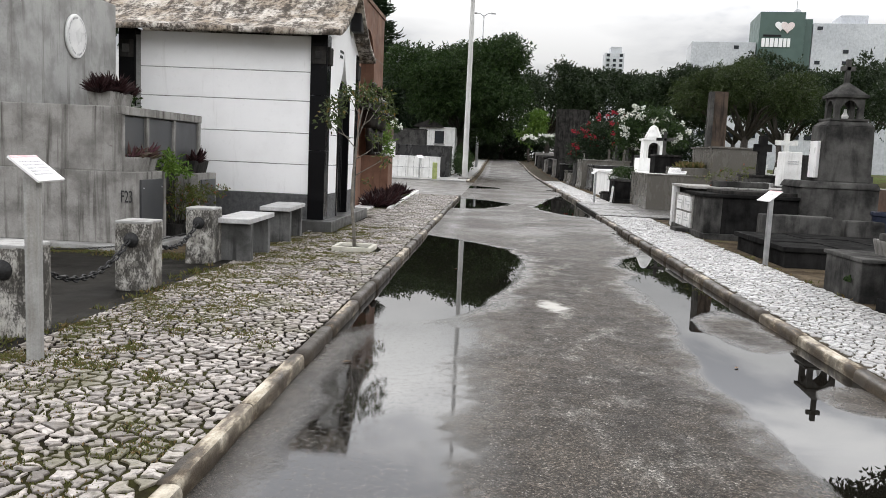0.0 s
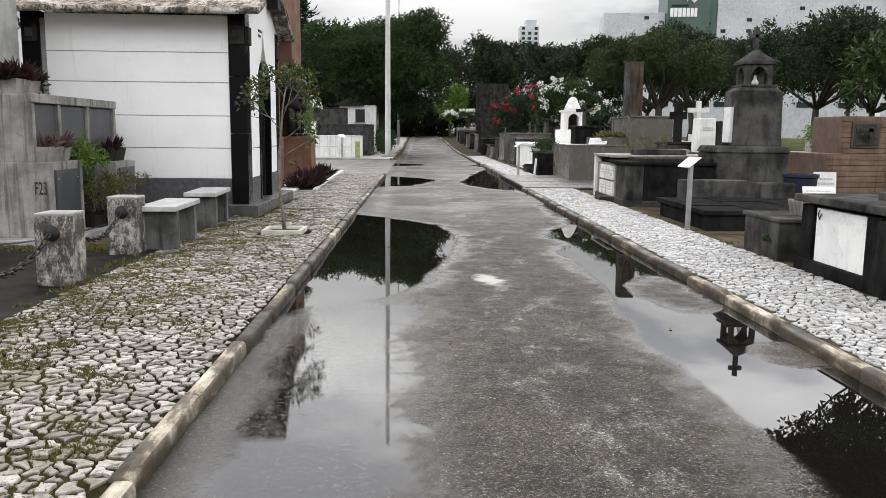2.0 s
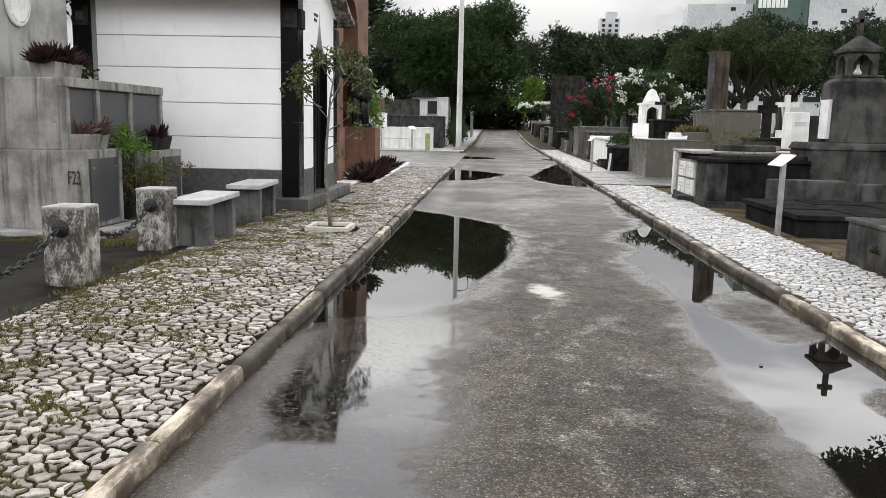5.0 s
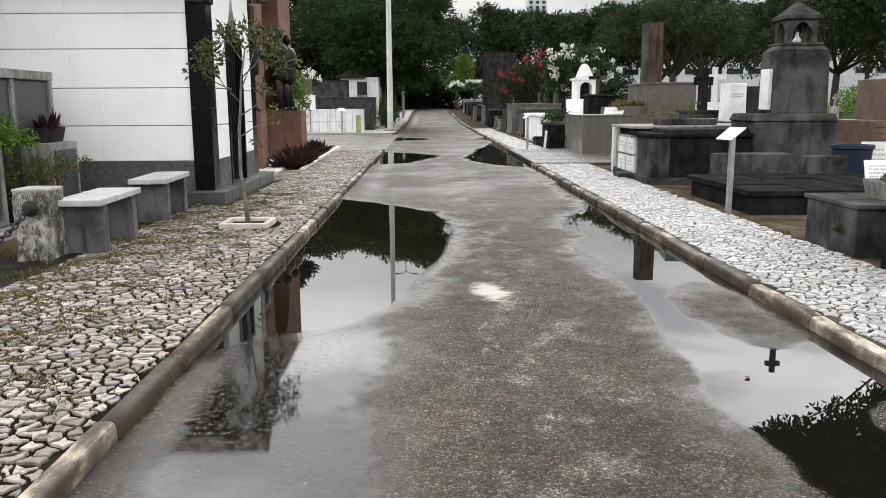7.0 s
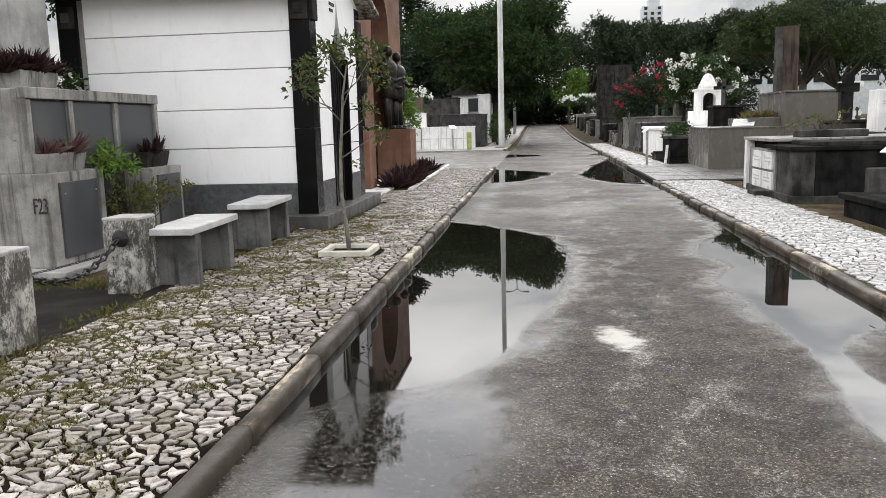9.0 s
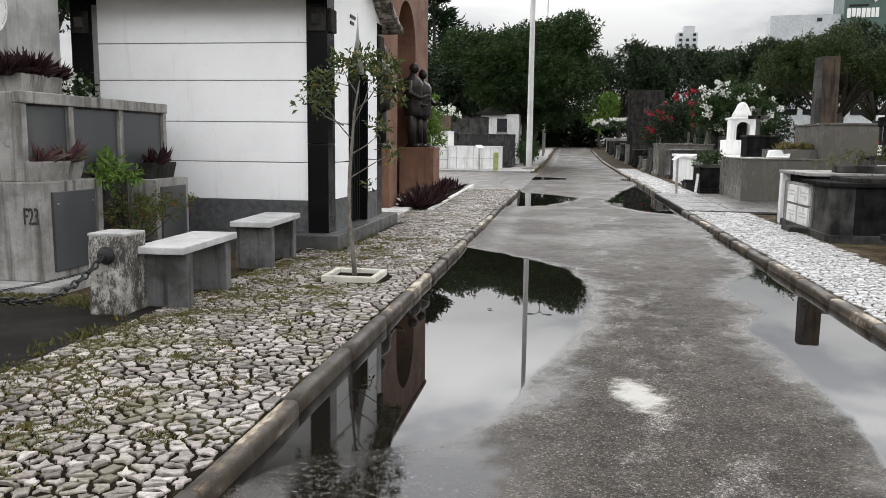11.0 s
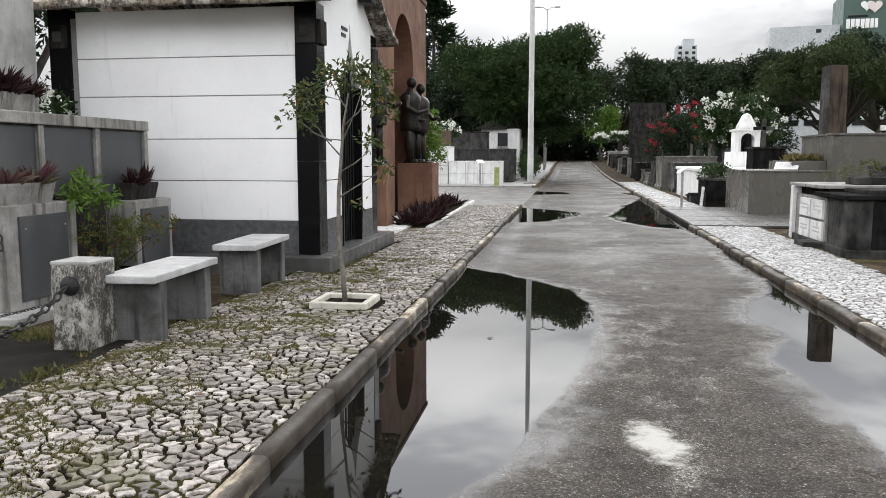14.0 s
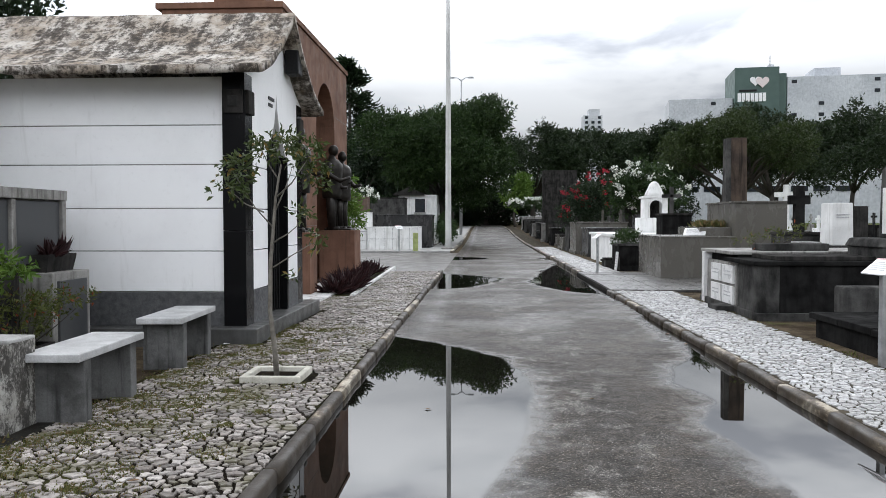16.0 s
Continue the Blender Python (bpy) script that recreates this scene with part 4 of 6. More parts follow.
def niche_wall():
    w = thing("niche_wall", (-5.5, 10, 0.115), "rain-streaked grey cement burial niche block with dark slate doors", "burial niche")
    o = Vector((5.5, -10, -0.115))

    def add(name, bm, mat, label="", parent=w):
        bmesh.ops.translate(bm, verts=bm.verts, vec=o)
        return part(name, bm, mat, parent, label)

    add("lower_block", block(-7.3, -4.08, 8.95, 9.86, 0.115, 0.95, 0.012), M_CEMENT)
    # set back, in darker cement than the blocks around it
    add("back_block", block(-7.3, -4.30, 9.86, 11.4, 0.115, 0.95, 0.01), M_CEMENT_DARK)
    add("second_block", block(-4.5, -3.98, 10.66, 11.36, 0.115, 0.90, 0.012), M_CEMENT)
    add("upper_block", block(-7.3, -4.30, 8.98, 11.38, 0.951, 1.69, 0.012), M_CEMENT)
    add("coping", block(-4.302, -4.21, 8.98, 11.38, 1.60, 1.70, 0.01), M_CEMENT)
    for y in (8.98, 9.62, 10.44, 11.31):
        add("mullion", block(-4.302, -4.225, y, y + 0.07, 0.951, 1.60, 0.008), M_CEMENT)
    for y0, y1 in ((9.06, 9.61), (9.70, 10.43), (10.52, 11.30)):
        add("slate_door", block(-4.30, -4.255, y0, y1, 0.98, 1.585, 0.006), M_SLATE, "dark slate niche door")
    d = add("slate_door", block(-4.09, -4.055, 9.10, 9.70, 0.18, 0.86, 0.006), M_SLATE, "dark slate niche door")
    for y in (9.15, 9.65):
        for z in (0.76,):
            bm = lathe([(0.008, 0), (0.008, 0.01)], 8, None, (0, 0, 0))
            bmesh.ops.rotate(bm, verts=bm.verts, matrix=Matrix.Rotation(radians(90), 3, "Y"))
            bmesh.ops.translate(bm, verts=bm.verts, vec=Vector((-4.055, y, z)))
            add("screw", bm, M_GALV, "", d)
    add("slate_door", block(-3.99, -3.955, 10.74, 11.26, 0.18, 0.82, 0.006), M_SLATE, "dark slate niche door")
    # tall stele behind, with its round white plaque
    add("stele", block(-7.3, -5.5, 9.14, 11.42, 1.69, 3.22, 0.012), M_CEMENT_PALE, "tall pale cement stele")
    bm = lathe([(0.0001, 0), (0.235, 0), (0.25, 0.012), (0.25, 0.03), (0.235, 0.042), (0.0001, 0.042)], 36)
    bmesh.ops.rotate(bm, verts=bm.verts, matrix=Matrix.Rotation(radians(90), 3, "Y"))
    bmesh.ops.scale(bm, verts=bm.verts, vec=Vector((1, 1, 1.12)))
    bmesh.ops.translate(bm, verts=bm.verts, vec=Vector((-5.5, 10.29, 2.62)))
    pl = add("round_plaque", bm, M_MARBLE, "round white marble plaque")
    bm = bmesh.new()
    for i in range(40):
        a = 2 * math.pi * i / 40
        if i % 5 == 4:
            continue
        c = Vector((-5.455, 10.29 + 0.205 * math.cos(a), 2.62 + 0.232 * math.sin(a)))
        block(c.x, c.x + 0.004, c.y - 0.008, c.y + 0.008, c.z - 0.012, c.z + 0.012, 0, None, bm)
    add("plaque_lettering", bm, M_GREYINK, "worn grey lettering", pl)
    t = letters("block_number", "F23", 0.20, M_INK, w, pose(-4.235 + 5.5, 8.944 - 10, 0.60 - 0.115, 90, 0, 0), "hand-painted black block number", 0.003)
    t.scale = (0.5, 1, 1)


niche_wall()


def planter_box(at, w, d, h, mat, label, turn=0.0, soil=True):
    p = thing("planter", at, label, "planter", turn=turn)
    bm = bmesh.new()
    lo = [(-w / 2 + 0.03, -d / 2 + 0.02), (w / 2 - 0.03, -d / 2 + 0.02), (w / 2 - 0.03, d / 2 - 0.02), (-w / 2 + 0.03, d / 2 - 0.02)]
    hi = [(-w / 2, -d / 2), (w / 2, -d / 2), (w / 2, d / 2), (-w / 2, d / 2)]
    t = 0.025
    inn = [(a - math.copysign(t, a), b - math.copysign(t, b)) for a, b in hi]
    rings = [[bm.verts.new((a, b, z)) for a, b in r] for r, z in ((lo, 0), (hi, h - 0.02), (hi, h), (inn, h), (inn, h - 0.05))]
    for r0, r1 in zip(rings, rings[1:]):
        for i in range(4):
            bm.faces.new((r0[i], r0[(i + 1) % 4], r1[(i + 1) % 4], r1[i]))
    bm.faces.new(rings[0][::-1])
    part("trough", bm, mat, p)
    if soil:
        part("soil", block(-w / 2 + t, w / 2 - t, -d / 2 + t, d / 2 - t, h - 0.06, h - 0.035, 0.004), M_JOINT, p, "dark soil")
    return p


def rosettes(at, spots, length, count, material, label, seed, category="plant", name="bromeliad", wide=0.16, flat=0.5):
    rng = np.random.default_rng(seed)
    base, way, ln = [], [], []
    for x, y, s in spots:
        a = rng.uniform(0, 2 * math.pi, count)
        e = rng.uniform(0.15, 1.35, count)
        w = np.column_stack([np.cos(a) * np.cos(e), np.sin(a) * np.cos(e), np.sin(e) * (1.3 - flat) + 0.12])
        base.append(np.column_stack([x + 0.02 * np.cos(a), y + 0.02 * np.sin(a), np.zeros(count)]))
        way.append(w)
        ln.append(length * s * rng.uniform(0.6, 1.15, count))
    base, way, ln = np.concatenate(base), np.concatenate(way), np.concatenate(ln)
    ob = new(name, leaf_mesh(name, base, way, ln, np.maximum(ln * wide, 0.012), material, rng, 0.22))
    ob.matrix_basis = pose(*at)
    return tagged(ob, label, category)


planter_box((-4.27 + 0.06, 9.30, 0.95), 0.24, 0.62, 0.17, M_CEMENT, "pale cement trough planter on the niche block", 0)
rosettes((-4.21, 9.30, 1.09), [(0, -0.17, 1), (0.02, 0.16, 1), (-0.02, 0.0, 0.7)], 0.25, 34, M_LEAF_PURPLE, "purple and pink bromeliads in a cement trough", 11)
planter_box((-4.18, 11.0, 0.90), 0.24, 0.52, 0.17, M_CEMENT_DARK, "dark cement trough planter on the second niche block", 0)
rosettes((-4.18, 11.0, 1.04), [(0, 0.1, 1), (0.03, -0.1, 0.8)], 0.24, 36, M_LEAF_RED, "dark red bromeliads in a dark trough", 12)
planter_box((-4.85, 9.95, 1.70), 0.30, 0.60, 0.20, M_CEMENT, "grey cement trough planter on the niche roof", 0)
rosettes((-4.85, 9.95, 1.87), [(0, -0.22, 1), (0.03, 0.0, 1.15), (-0.03, 0.2, 1), (0.05, 0.32, 0.8), (0.02, -0.34, 0.8)], 0.26, 170, M_LEAF_RED, "bushy maroon spiky plants in a cement trough", 13, wide=0.09)
planter_box((-4.05, 10.25, 0.115), 0.28, 0.62, 0.16, M_CEMENT_DARK, "dark cement trough planter beside the niche block", 0)


def shrub(at, blobs, tufts, per, size, leaf, label, seed, flowers=None, stems=7, name="shrub", slim=0.4, category="shrub"):
    rng = np.random.default_rng(seed)
    s = thing(name, at, label, category)
    bm = bmesh.new()
    for i in range(stems):
        b = blobs[i % len(blobs)]
        e = Vector((b[0] + rng.normal() * b[3] * 0.5, b[1] + rng.normal() * b[4] * 0.5, b[2] + rng.uniform(-0.2, 0.6) * b[5]))
        f = Vector((rng.normal() * 0.04, rng.normal() * 0.04, -0.02))
        r = 0.005 + 0.012 * b[5]
        tube([f, f.lerp(e, 0.5) + Vector((rng.normal(), rng.normal(), 0)) * 0.05 * b[3], e], [r, r * 0.7, r * 0.3], 5, bm)
    part("stem", bm, M_BARK, s, smooth=True)
    leaf_cloud("foliage", rng, blobs, tufts, per, size, leaf, s, "", slim, 0.15, 0.25)
    if flowers:
        mat, cnt, fs, fb = flowers
        c, d = crown_points(rng, fb, cnt, 0.9)
        k = 24
        base = np.repeat(c, k, 0) + rng.normal(size=(cnt * k, 3)) * fs * 0.55
        way = np.repeat(d, k, 0) * 0.5 + rng.normal(size=(cnt * k, 3)) * 0.8
        ln = fs * rng.uniform(0.7, 1.2, cnt * k)
        ob = new("blossom", leaf_mesh("blossom", base, way, ln, ln * 0.8, mat, rng))
        ob.parent = s
    return s


shrub((-4.02, 10.22, 0.25), [(0, 0, 0.28, 0.22, 0.32, 0.26), (0.12, 0.22, 0.32, 0.2, 0.3, 0.18), (0.1, -0.18, 0.3, 0.2, 0.25, 0.22), (0.25, 0.35, 0.42, 0.22, 0.3, 0.10)], 210, 5, 0.05, M_LEAF_YEL, "thin yellow-green shrub with a few red leaves in a trough", 21, None, 12)
shrub((-4.06, 10.02, 0.25), [(0, 0, 0.80, 0.15, 0.17, 0.12), (0.02, 0.16, 0.68, 0.16, 0.18, 0.08), (0, -0.16, 0.72, 0.12, 0.15, 0.08)], 75, 5, 0.085, M_LEAF_BRIGHT, "bright green leafy plant growing beside the niches", 22, None, 3)
shrub((-5.55, 11.68, 0.0), [(0, 0, 1.75, 0.25, 0.25, 0.3), (0.1, 0.1, 1.4, 0.3, 0.25, 0.3)], 100, 5, 0.10, M_LEAF, "green shrub with white flower heads behind the niches", 23, (M_PETAL_W, 16, 0.05, [(0, 0, 1.85, 0.25, 0.25, 0.22)]))

# ---- bollards, chains, benches, signs, sapling ----


def bollard(at, turn=0.0):
    b = thing("bollard", at, "square cement bollard, limewash peeling and blackened by mould", "bollard", "bollards round the court", turn=turn)
    bm = block(-0.146, 0.146, -0.146, 0.146, 0, 0.585, 0.018)
    bmesh.ops.subdivide_edges(bm, edges=[e for e in bm.edges if e.calc_length() > 0.25], cuts=3, use_grid_fill=True)
    for v in bm.verts:
        v.co += Vector((1, 1, 0.4)) * 0.010 * noise.noise(v.co * 6 + Vector(at))
    part("shaft", bm, M_BOLLARD, b)
    part("cap", block(-0.145, 0.145, -0.145, 0.145, 0.57, 0.598, 0.016), M_CEMENT_PALE, b, "paler worn top")
    bm = lathe([(0.0001, 0.0), (0.062, 0.0), (0.066, 0.02), (0.050, 0.045), (0.02, 0.055), (0.0001, 0.055)], 14)
    bmesh.ops.rotate(bm, verts=bm.verts, matrix=Matrix.Rotation(radians(90), 3, "X"))
    bmesh.ops.translate(bm, verts=bm.verts, vec=Vector((0.0, -0.138, 0.44)))
    part("chain_anchor", bm, M_CHAIN, b, "black round chain anchor")
    return b


BOLLARDS = [(-2.945, 6.64, 0.05), (-3.01, 8.31, 0.05), (-2.93, 4.88, 0.05), (-4.7, 6.15, 0.05)]
for q in BOLLARDS:
    bollard(q)


def chain(a, b, sag, label, r=0.025):
    """Links hung between two points, turned by turns."""
    A, B = Vector(a), Vector(b)
    n_ = max(6, int((B - A).length / (r * 2.5)))
    c = thing("chain", a, label, "chain")
    bm0 = bmesh.new()
    seg, sub = 10, 5
    ring = []
    for i in range(seg):
        t = 2 * math.pi * i / seg
        ctr, rad = Vector((math.cos(t) * r * 1.6, math.sin(t) * r * 0.85, 0)), Vector((math.cos(t), math.sin(t), 0))
        ring.append([bm0.verts.new(ctr + (rad * math.cos(2 * math.pi * k / sub) + Vector((0, 0, 1)) * math.sin(2 * math.pi * k / sub)) * r * 0.34) for k in range(sub)])
    for i in range(seg):
        for k in range(sub):
            bm0.faces.new((ring[i][k], ring[(i + 1) % seg][k], ring[(i + 1) % seg][(k + 1) % sub], ring[i][(k + 1) % sub]))
    me = finish(bm0, "link", M_CHAIN, True)

    def at(s):
        return A.lerp(B, s) - Vector((0, 0, sag * 4 * s * (1 - s)))

    for i in range(n_):
        s = (i + 0.5) / n_
        p, d = at(s), at(min(1, s + 0.01)) - at(max(0, s - 0.01))
        ob = new("link", me)
        ob.parent = c
        ob.matrix_basis = Matrix.Translation(p - A) @ d.to_track_quat("X", "Z").to_matrix().to_4x4() @ pose(0, 0, 0, 90 * (i % 2) + 20)


chain((-3.01, 8.12, 0.49), (-2.945, 6.81, 0.49), 0.17, "black chain hanging between two bollards")
chain((-2.945, 6.45, 0.49), (-2.93, 5.05, 0.49), 0.20, "black chain hanging between two bollards")
chain((-4.70, 6.30, 0.49), (-3.4, 8.75, 0.30), 0.16, "thin dark chain along the back of the court", 0.010)


def bench(at, turn):
    b = thing("bench", at, "grey cement bench with a pale top and two darker slab legs", "bench", "benches beside the mausoleum", turn=turn)
    L, W = 1.06, 0.40
    # top in a paler cement than the legs
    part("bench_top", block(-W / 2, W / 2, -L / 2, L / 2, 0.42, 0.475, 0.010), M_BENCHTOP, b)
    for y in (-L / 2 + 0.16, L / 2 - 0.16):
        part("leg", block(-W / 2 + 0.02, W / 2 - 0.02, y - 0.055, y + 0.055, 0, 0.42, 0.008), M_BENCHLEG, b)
    return b


bench((-2.74, 8.87, 0.06), 2)
bench((-2.82, 10.76, 0.06), 3)


def sign_post(at, turn, w=0.09, h=0.86, label="", plate=(0.30, 0.22), post=None):
    s = thing("sign_post", at, label, "sign", turn=turn)
    part("post", block(-w / 2, w / 2, -w / 2, w / 2, -0.03, h, 0.006), post or M_POST, s)
    bm = block(-plate[0] / 2, plate[0] / 2, -plate[1] / 2, plate[1] / 2, 0, 0.014, 0.003)
    bmesh.ops.rotate(bm, verts=bm.verts, matrix=Matrix.Rotation(radians(38), 3, "X"))
    bmesh.ops.translate(bm, verts=bm.verts, vec=Vector((0, -0.02, h + 0.005)))
    p = part("plate", bm, M_SIGN, s, "white slanted information plate")
    rng = np.random.default_rng(3)
    bm = bars(rng, 5, plate[0] * 0.75, plate[1] * 0.6, 0.002)
    bmesh.ops.translate(bm, verts=bm.verts, vec=Vector((0, 0, 0.0145)))
    bmesh.ops.rotate(bm, verts=bm.verts, matrix=Matrix.Rotation(radians(38), 3, "X"))
    bmesh.ops.translate(bm, verts=bm.verts, vec=Vector((0, -0.02, h + 0.005)))
    part("small_print", bm, M_GREYINK, p, "faint grey small print")
    bm = block(-plate[0] / 2 + 0.002, plate[0] / 2 - 0.002, plate[1] / 2 - 0.02, plate[1] / 2 - 0.004, 0.0142, 0.016, 0)
    bmesh.ops.rotate(bm, verts=bm.verts, matrix=Matrix.Rotation(radians(38), 3, "X"))
    bmesh.ops.translate(bm, verts=bm.verts, vec=Vector((0, -0.02, h + 0.005)))
    part("band", bm, M_PINK, p, "narrow pink band")
    return s


sign_post((-2.47, 4.31, 0.07), 95, 0.07, 1.06, "grey post with a slanted white information plate beside the court", (0.30, 0.21))
sign_post((3.69, 10.83, 0.05), -82, 0.055, 0.90, "thin grey post with a slanted white plate beside the dark graves", (0.34, 0.22), M_GALV)
sign_post((2.99, 24.0, 0.07), -82, 0.055, 0.92, "thin grey post with a slanted plate beside the slab path", (0.34, 0.22), M_GALV)
sign_post((-3.75, 38.9, 0.07), 40, 0.07, 1.05, "thin grey post with a slanted plate at the lane corner", (0.34, 0.24), M_GALV)


def sapling():
    rng = np.random.default_rng(77)
    pl = thing("tree_planter", (-1.69, 10.03, 0.048), "square white cement tree surround set in the pavement", "planter")
    for x0, x1, y0, y1 in ((-0.25, 0.25, -0.25, -0.195), (-0.25, 0.25, 0.195, 0.25), (-0.25, -0.195, -0.195, 0.195), (0.195, 0.25, -0.195, 0.195)):
        part("rim", block(x0, x1, y0, y1, -0.02, 0.070, 0.012), M_RIM, pl)
    part("soil", block(-0.2, 0.2, -0.2, 0.2, -0.03, 0.03, 0.01), M_JOINT, pl, "dark soil with weeds")
    t = thing("sapling", (-1.69, 10.03, 0.08), "young slender street tree with a sparse green crown", "tree")
    spine = [(0, 0, -0.05), (-0.02, 0, 0.25), (-0.055, 0.0, 0.55), (-0.05, 0.01, 0.95), (-0.02, 0.0, 1.25), (0.0, 0.0, 1.5), (0.05, 0, 1.78)]
    part("trunk", tube(spine, [0.025, 0.022, 0.020, 0.017, 0.014, 0.011, 0.007], 8), M_BARK_PALE, t, smooth=True)
    twigs = [((-0.02, 0, 1.25), (-0.18, 0.02, 1.42), (-0.34, 0.02, 1.68)), ((-0.03, 0, 1.12), (0.10, 0.02, 1.2), (0.22, 0.02, 1.30)), ((0.0, 0, 1.5), (0.15, -0.05, 1.62), (0.30, -0.02, 1.85)),
             ((-0.05, 0, 0.90), (0.10, 0.05, 1.0), (0.30, 0.05, 1.12)), ((0.03, 0, 1.65), (-0.08, 0.06, 1.8), (-0.16, 0.1, 1.95)), ((-0.1, 0, 1.38), (-0.24, -0.06, 1.45), (-0.36, -0.08, 1.56)), ((0.0, 0, 1.4), (0.05, 0.16, 1.6), (0.08, 0.3, 1.8))]
    for tw in twigs:
        part("branch", tube(tw, [0.008, 0.0055, 0.0025], 6), M_BARK_PALE, t, smooth=True)
    blobs = [(-0.34, 0.02, 1.72, 0.15, 0.15, 0.15), (-0.16, 0.1, 1.92, 0.18, 0.16, 0.13), (0.10, 0, 1.92, 0.18, 0.18, 0.14), (0.30, -0.02, 1.86, 0.15, 0.15, 0.15), (-0.37, -0.08, 1.58, 0.13, 0.12, 0.11),
             (0.24, 0.02, 1.36, 0.10, 0.10, 0.10), (0.32, 0.05, 1.15, 0.07, 0.08, 0.08), (0.34, 0, 1.68, 0.12, 0.12, 0.13), (0.08, 0.3, 1.85, 0.14, 0.12, 0.12), (0.13, 0, 0.86, 0.05, 0.05, 0.05)]
    leaf_cloud("foliage", rng, blobs, 190, 5, 0.066, M_LEAF_SAP, t, "", 0.42, 0.25, 0.1)


sapling()

# ---- brown granite mausoleum and its statues ----


def brown_mausoleum():
    m = thing("granite_mausoleum", (-5.5, 20, 0), "large reddish-brown granite mausoleum with a round-arched recess", "mausoleum")
    o = Vector((5.5, -20, 0))

    def add(name, bm, mat, label="", parent=m):
        bmesh.ops.translate(bm, verts=bm.verts, vec=o)
        return part(name, bm, mat, parent, label)

    ya, yb, spring, x = 19.75, 21.75, 3.40, -3.4
    add("side_wall", block(-5.5, x, 17.0, ya, 0.0, 5.05, 0.01), M_BROWN)
    add("side_wall", block(-5.5, x, yb, 23.4, 0.0, 5.05, 0.01), M_BROWN)
    yc, r = (ya + yb) / 2, (yb - ya) / 2
    out = [(yc - r * math.cos(math.pi * i / 18), spring + r * math.sin(math.pi * i / 18)) for i in range(19)]
    add("arch", prism(out + [(yb, 5.05), (ya, 5.05)], "x", -5.5, x - 0.001), M_BROWN)
    add("recess", block(-5.4, x - 0.55, ya, yb, 0.0, 4.5, 0), M_BROWN)
    add("cornice", block(-5.6, x + 0.03, 16.96, 23.44, 5.052, 5.16, 0.012), M_BROWN)
    for z in (1.3, 2.55, 3.8):
        add("joint", block(x - 0.01, x + 0.003, 17.0, ya - 0.02, z, z + 0.012, 0), M_REDSTONE)
        add("joint", block(x - 0.01, x + 0.003, yb + 0.02, 23.4, z, z + 0.012, 0), M_REDSTONE)
    add("roof_box", block(-4.6, -3.7, 17.05, 17.9, 5.16, 5.36, 0.012), M_BROWN)
    return m


brown_mausoleum()
solo("marble_forecourt", block(-3.4, -2.62, 16.0, 21.0, 0.0, 0.10, 0.006), M_MARBLE, label="pale marble forecourt of the granite mausoleum", category="floor", kind="structure")


def pedestal(x0, x1, y0, y1, h):
    p = thing("pedestal", ((x0 + x1) / 2, (y0 + y1) / 2, 0.04), "plain reddish-brown granite statue pedestal", "pedestal")
    w, d = (x1 - x0) / 2, (y1 - y0) / 2
    part("pedestal_block", block(-w, w, -d, d, 0, h - 0.04, 0.01), M_BROWN, p)
    part("bronze_base", block(-w + 0.1, w - 0.1, -d + 0.08, d - 0.08, h - 0.04, h + 0.0, 0.01), M_BRONZE, p, "thin dark bronze base")


def statue(at, turn, label, arm=0.5, h=1.88):
    """Standing robed figure in bronze as one plain mesh."""
    s = h / 1.88
    bm = bmesh.new()
    for sx in (-1, 1):
        tube([(0.02, sx * 0.10, 0.0), (0.0, sx * 0.10, 0.45), (0, sx * 0.09, 0.95)], [0.075, 0.085, 0.11], 10, bm)
        block(-0.09, 0.18, sx * 0.10 - 0.05, sx * 0.10 + 0.05, 0, 0.085, 0.03, None, bm)
    prof = [(0.20, 0.70), (0.212, 0.80), (0.205, 0.98), (0.205, 1.12), (0.222, 1.32), (0.226, 1.44), (0.165, 1.53), (0.075, 1.58), (0.060, 1.66)]
    lathe(prof, 14, bm)
    head = bmesh.ops.create_icosphere(bm, subdivisions=2, radius=0.112, matrix=Matrix.Translation((0.03, 0, 1.755)) @ Matrix.Diagonal((0.98, 0.80, 1.15, 1)))
    tube([(0, 0.22, 1.46), (0.03, 0.28, 1.20), (0.20, 0.24, 1.04), (0.38, 0.20, 1.08)], [0.075, 0.062, 0.052, 0.035], 8, bm)
    tube([(0, -0.22, 1.46), (0.02, -0.29, 1.20), (0.14 + 0.12 * arm, -0.26, 0.98 + 0.1 * arm), (0.24 + 0.22 * arm, -0.22, 0.95 + 0.22 * arm)], [0.075, 0.062, 0.052, 0.035], 8, bm)
    for v in bm.verts:
        v.co *= s
        v.co.y *= 1.12
        v.co.x *= 1.08
        v.co += Vector((1, 1, 0.5)) * 0.014 * noise.noise(v.co * 7 + Vector(at))
    ob = solo("bronze_statue", bm, M_BRONZE, at, label, "statue", turn=turn, smooth=True)
    return ob


pedestal(-3.62, -2.82, 21.0, 21.85, 1.19)
pedestal(-3.5, -3.0, 17.25, 17.85, 1.19)
statue((-3.36, 21.22, 1.19), -5, "dark bronze standing figure with outstretched arm on a pedestal", 0.9, 1.92)
statue((-3.20, 21.50, 1.19), -20, "dark bronze standing figure beside another on a pedestal", 0.2, 1.80)
statue((-3.28, 17.55, 1.19), -20, "dark bronze standing figure on a narrow granite pedestal", 0.2, 1.90)

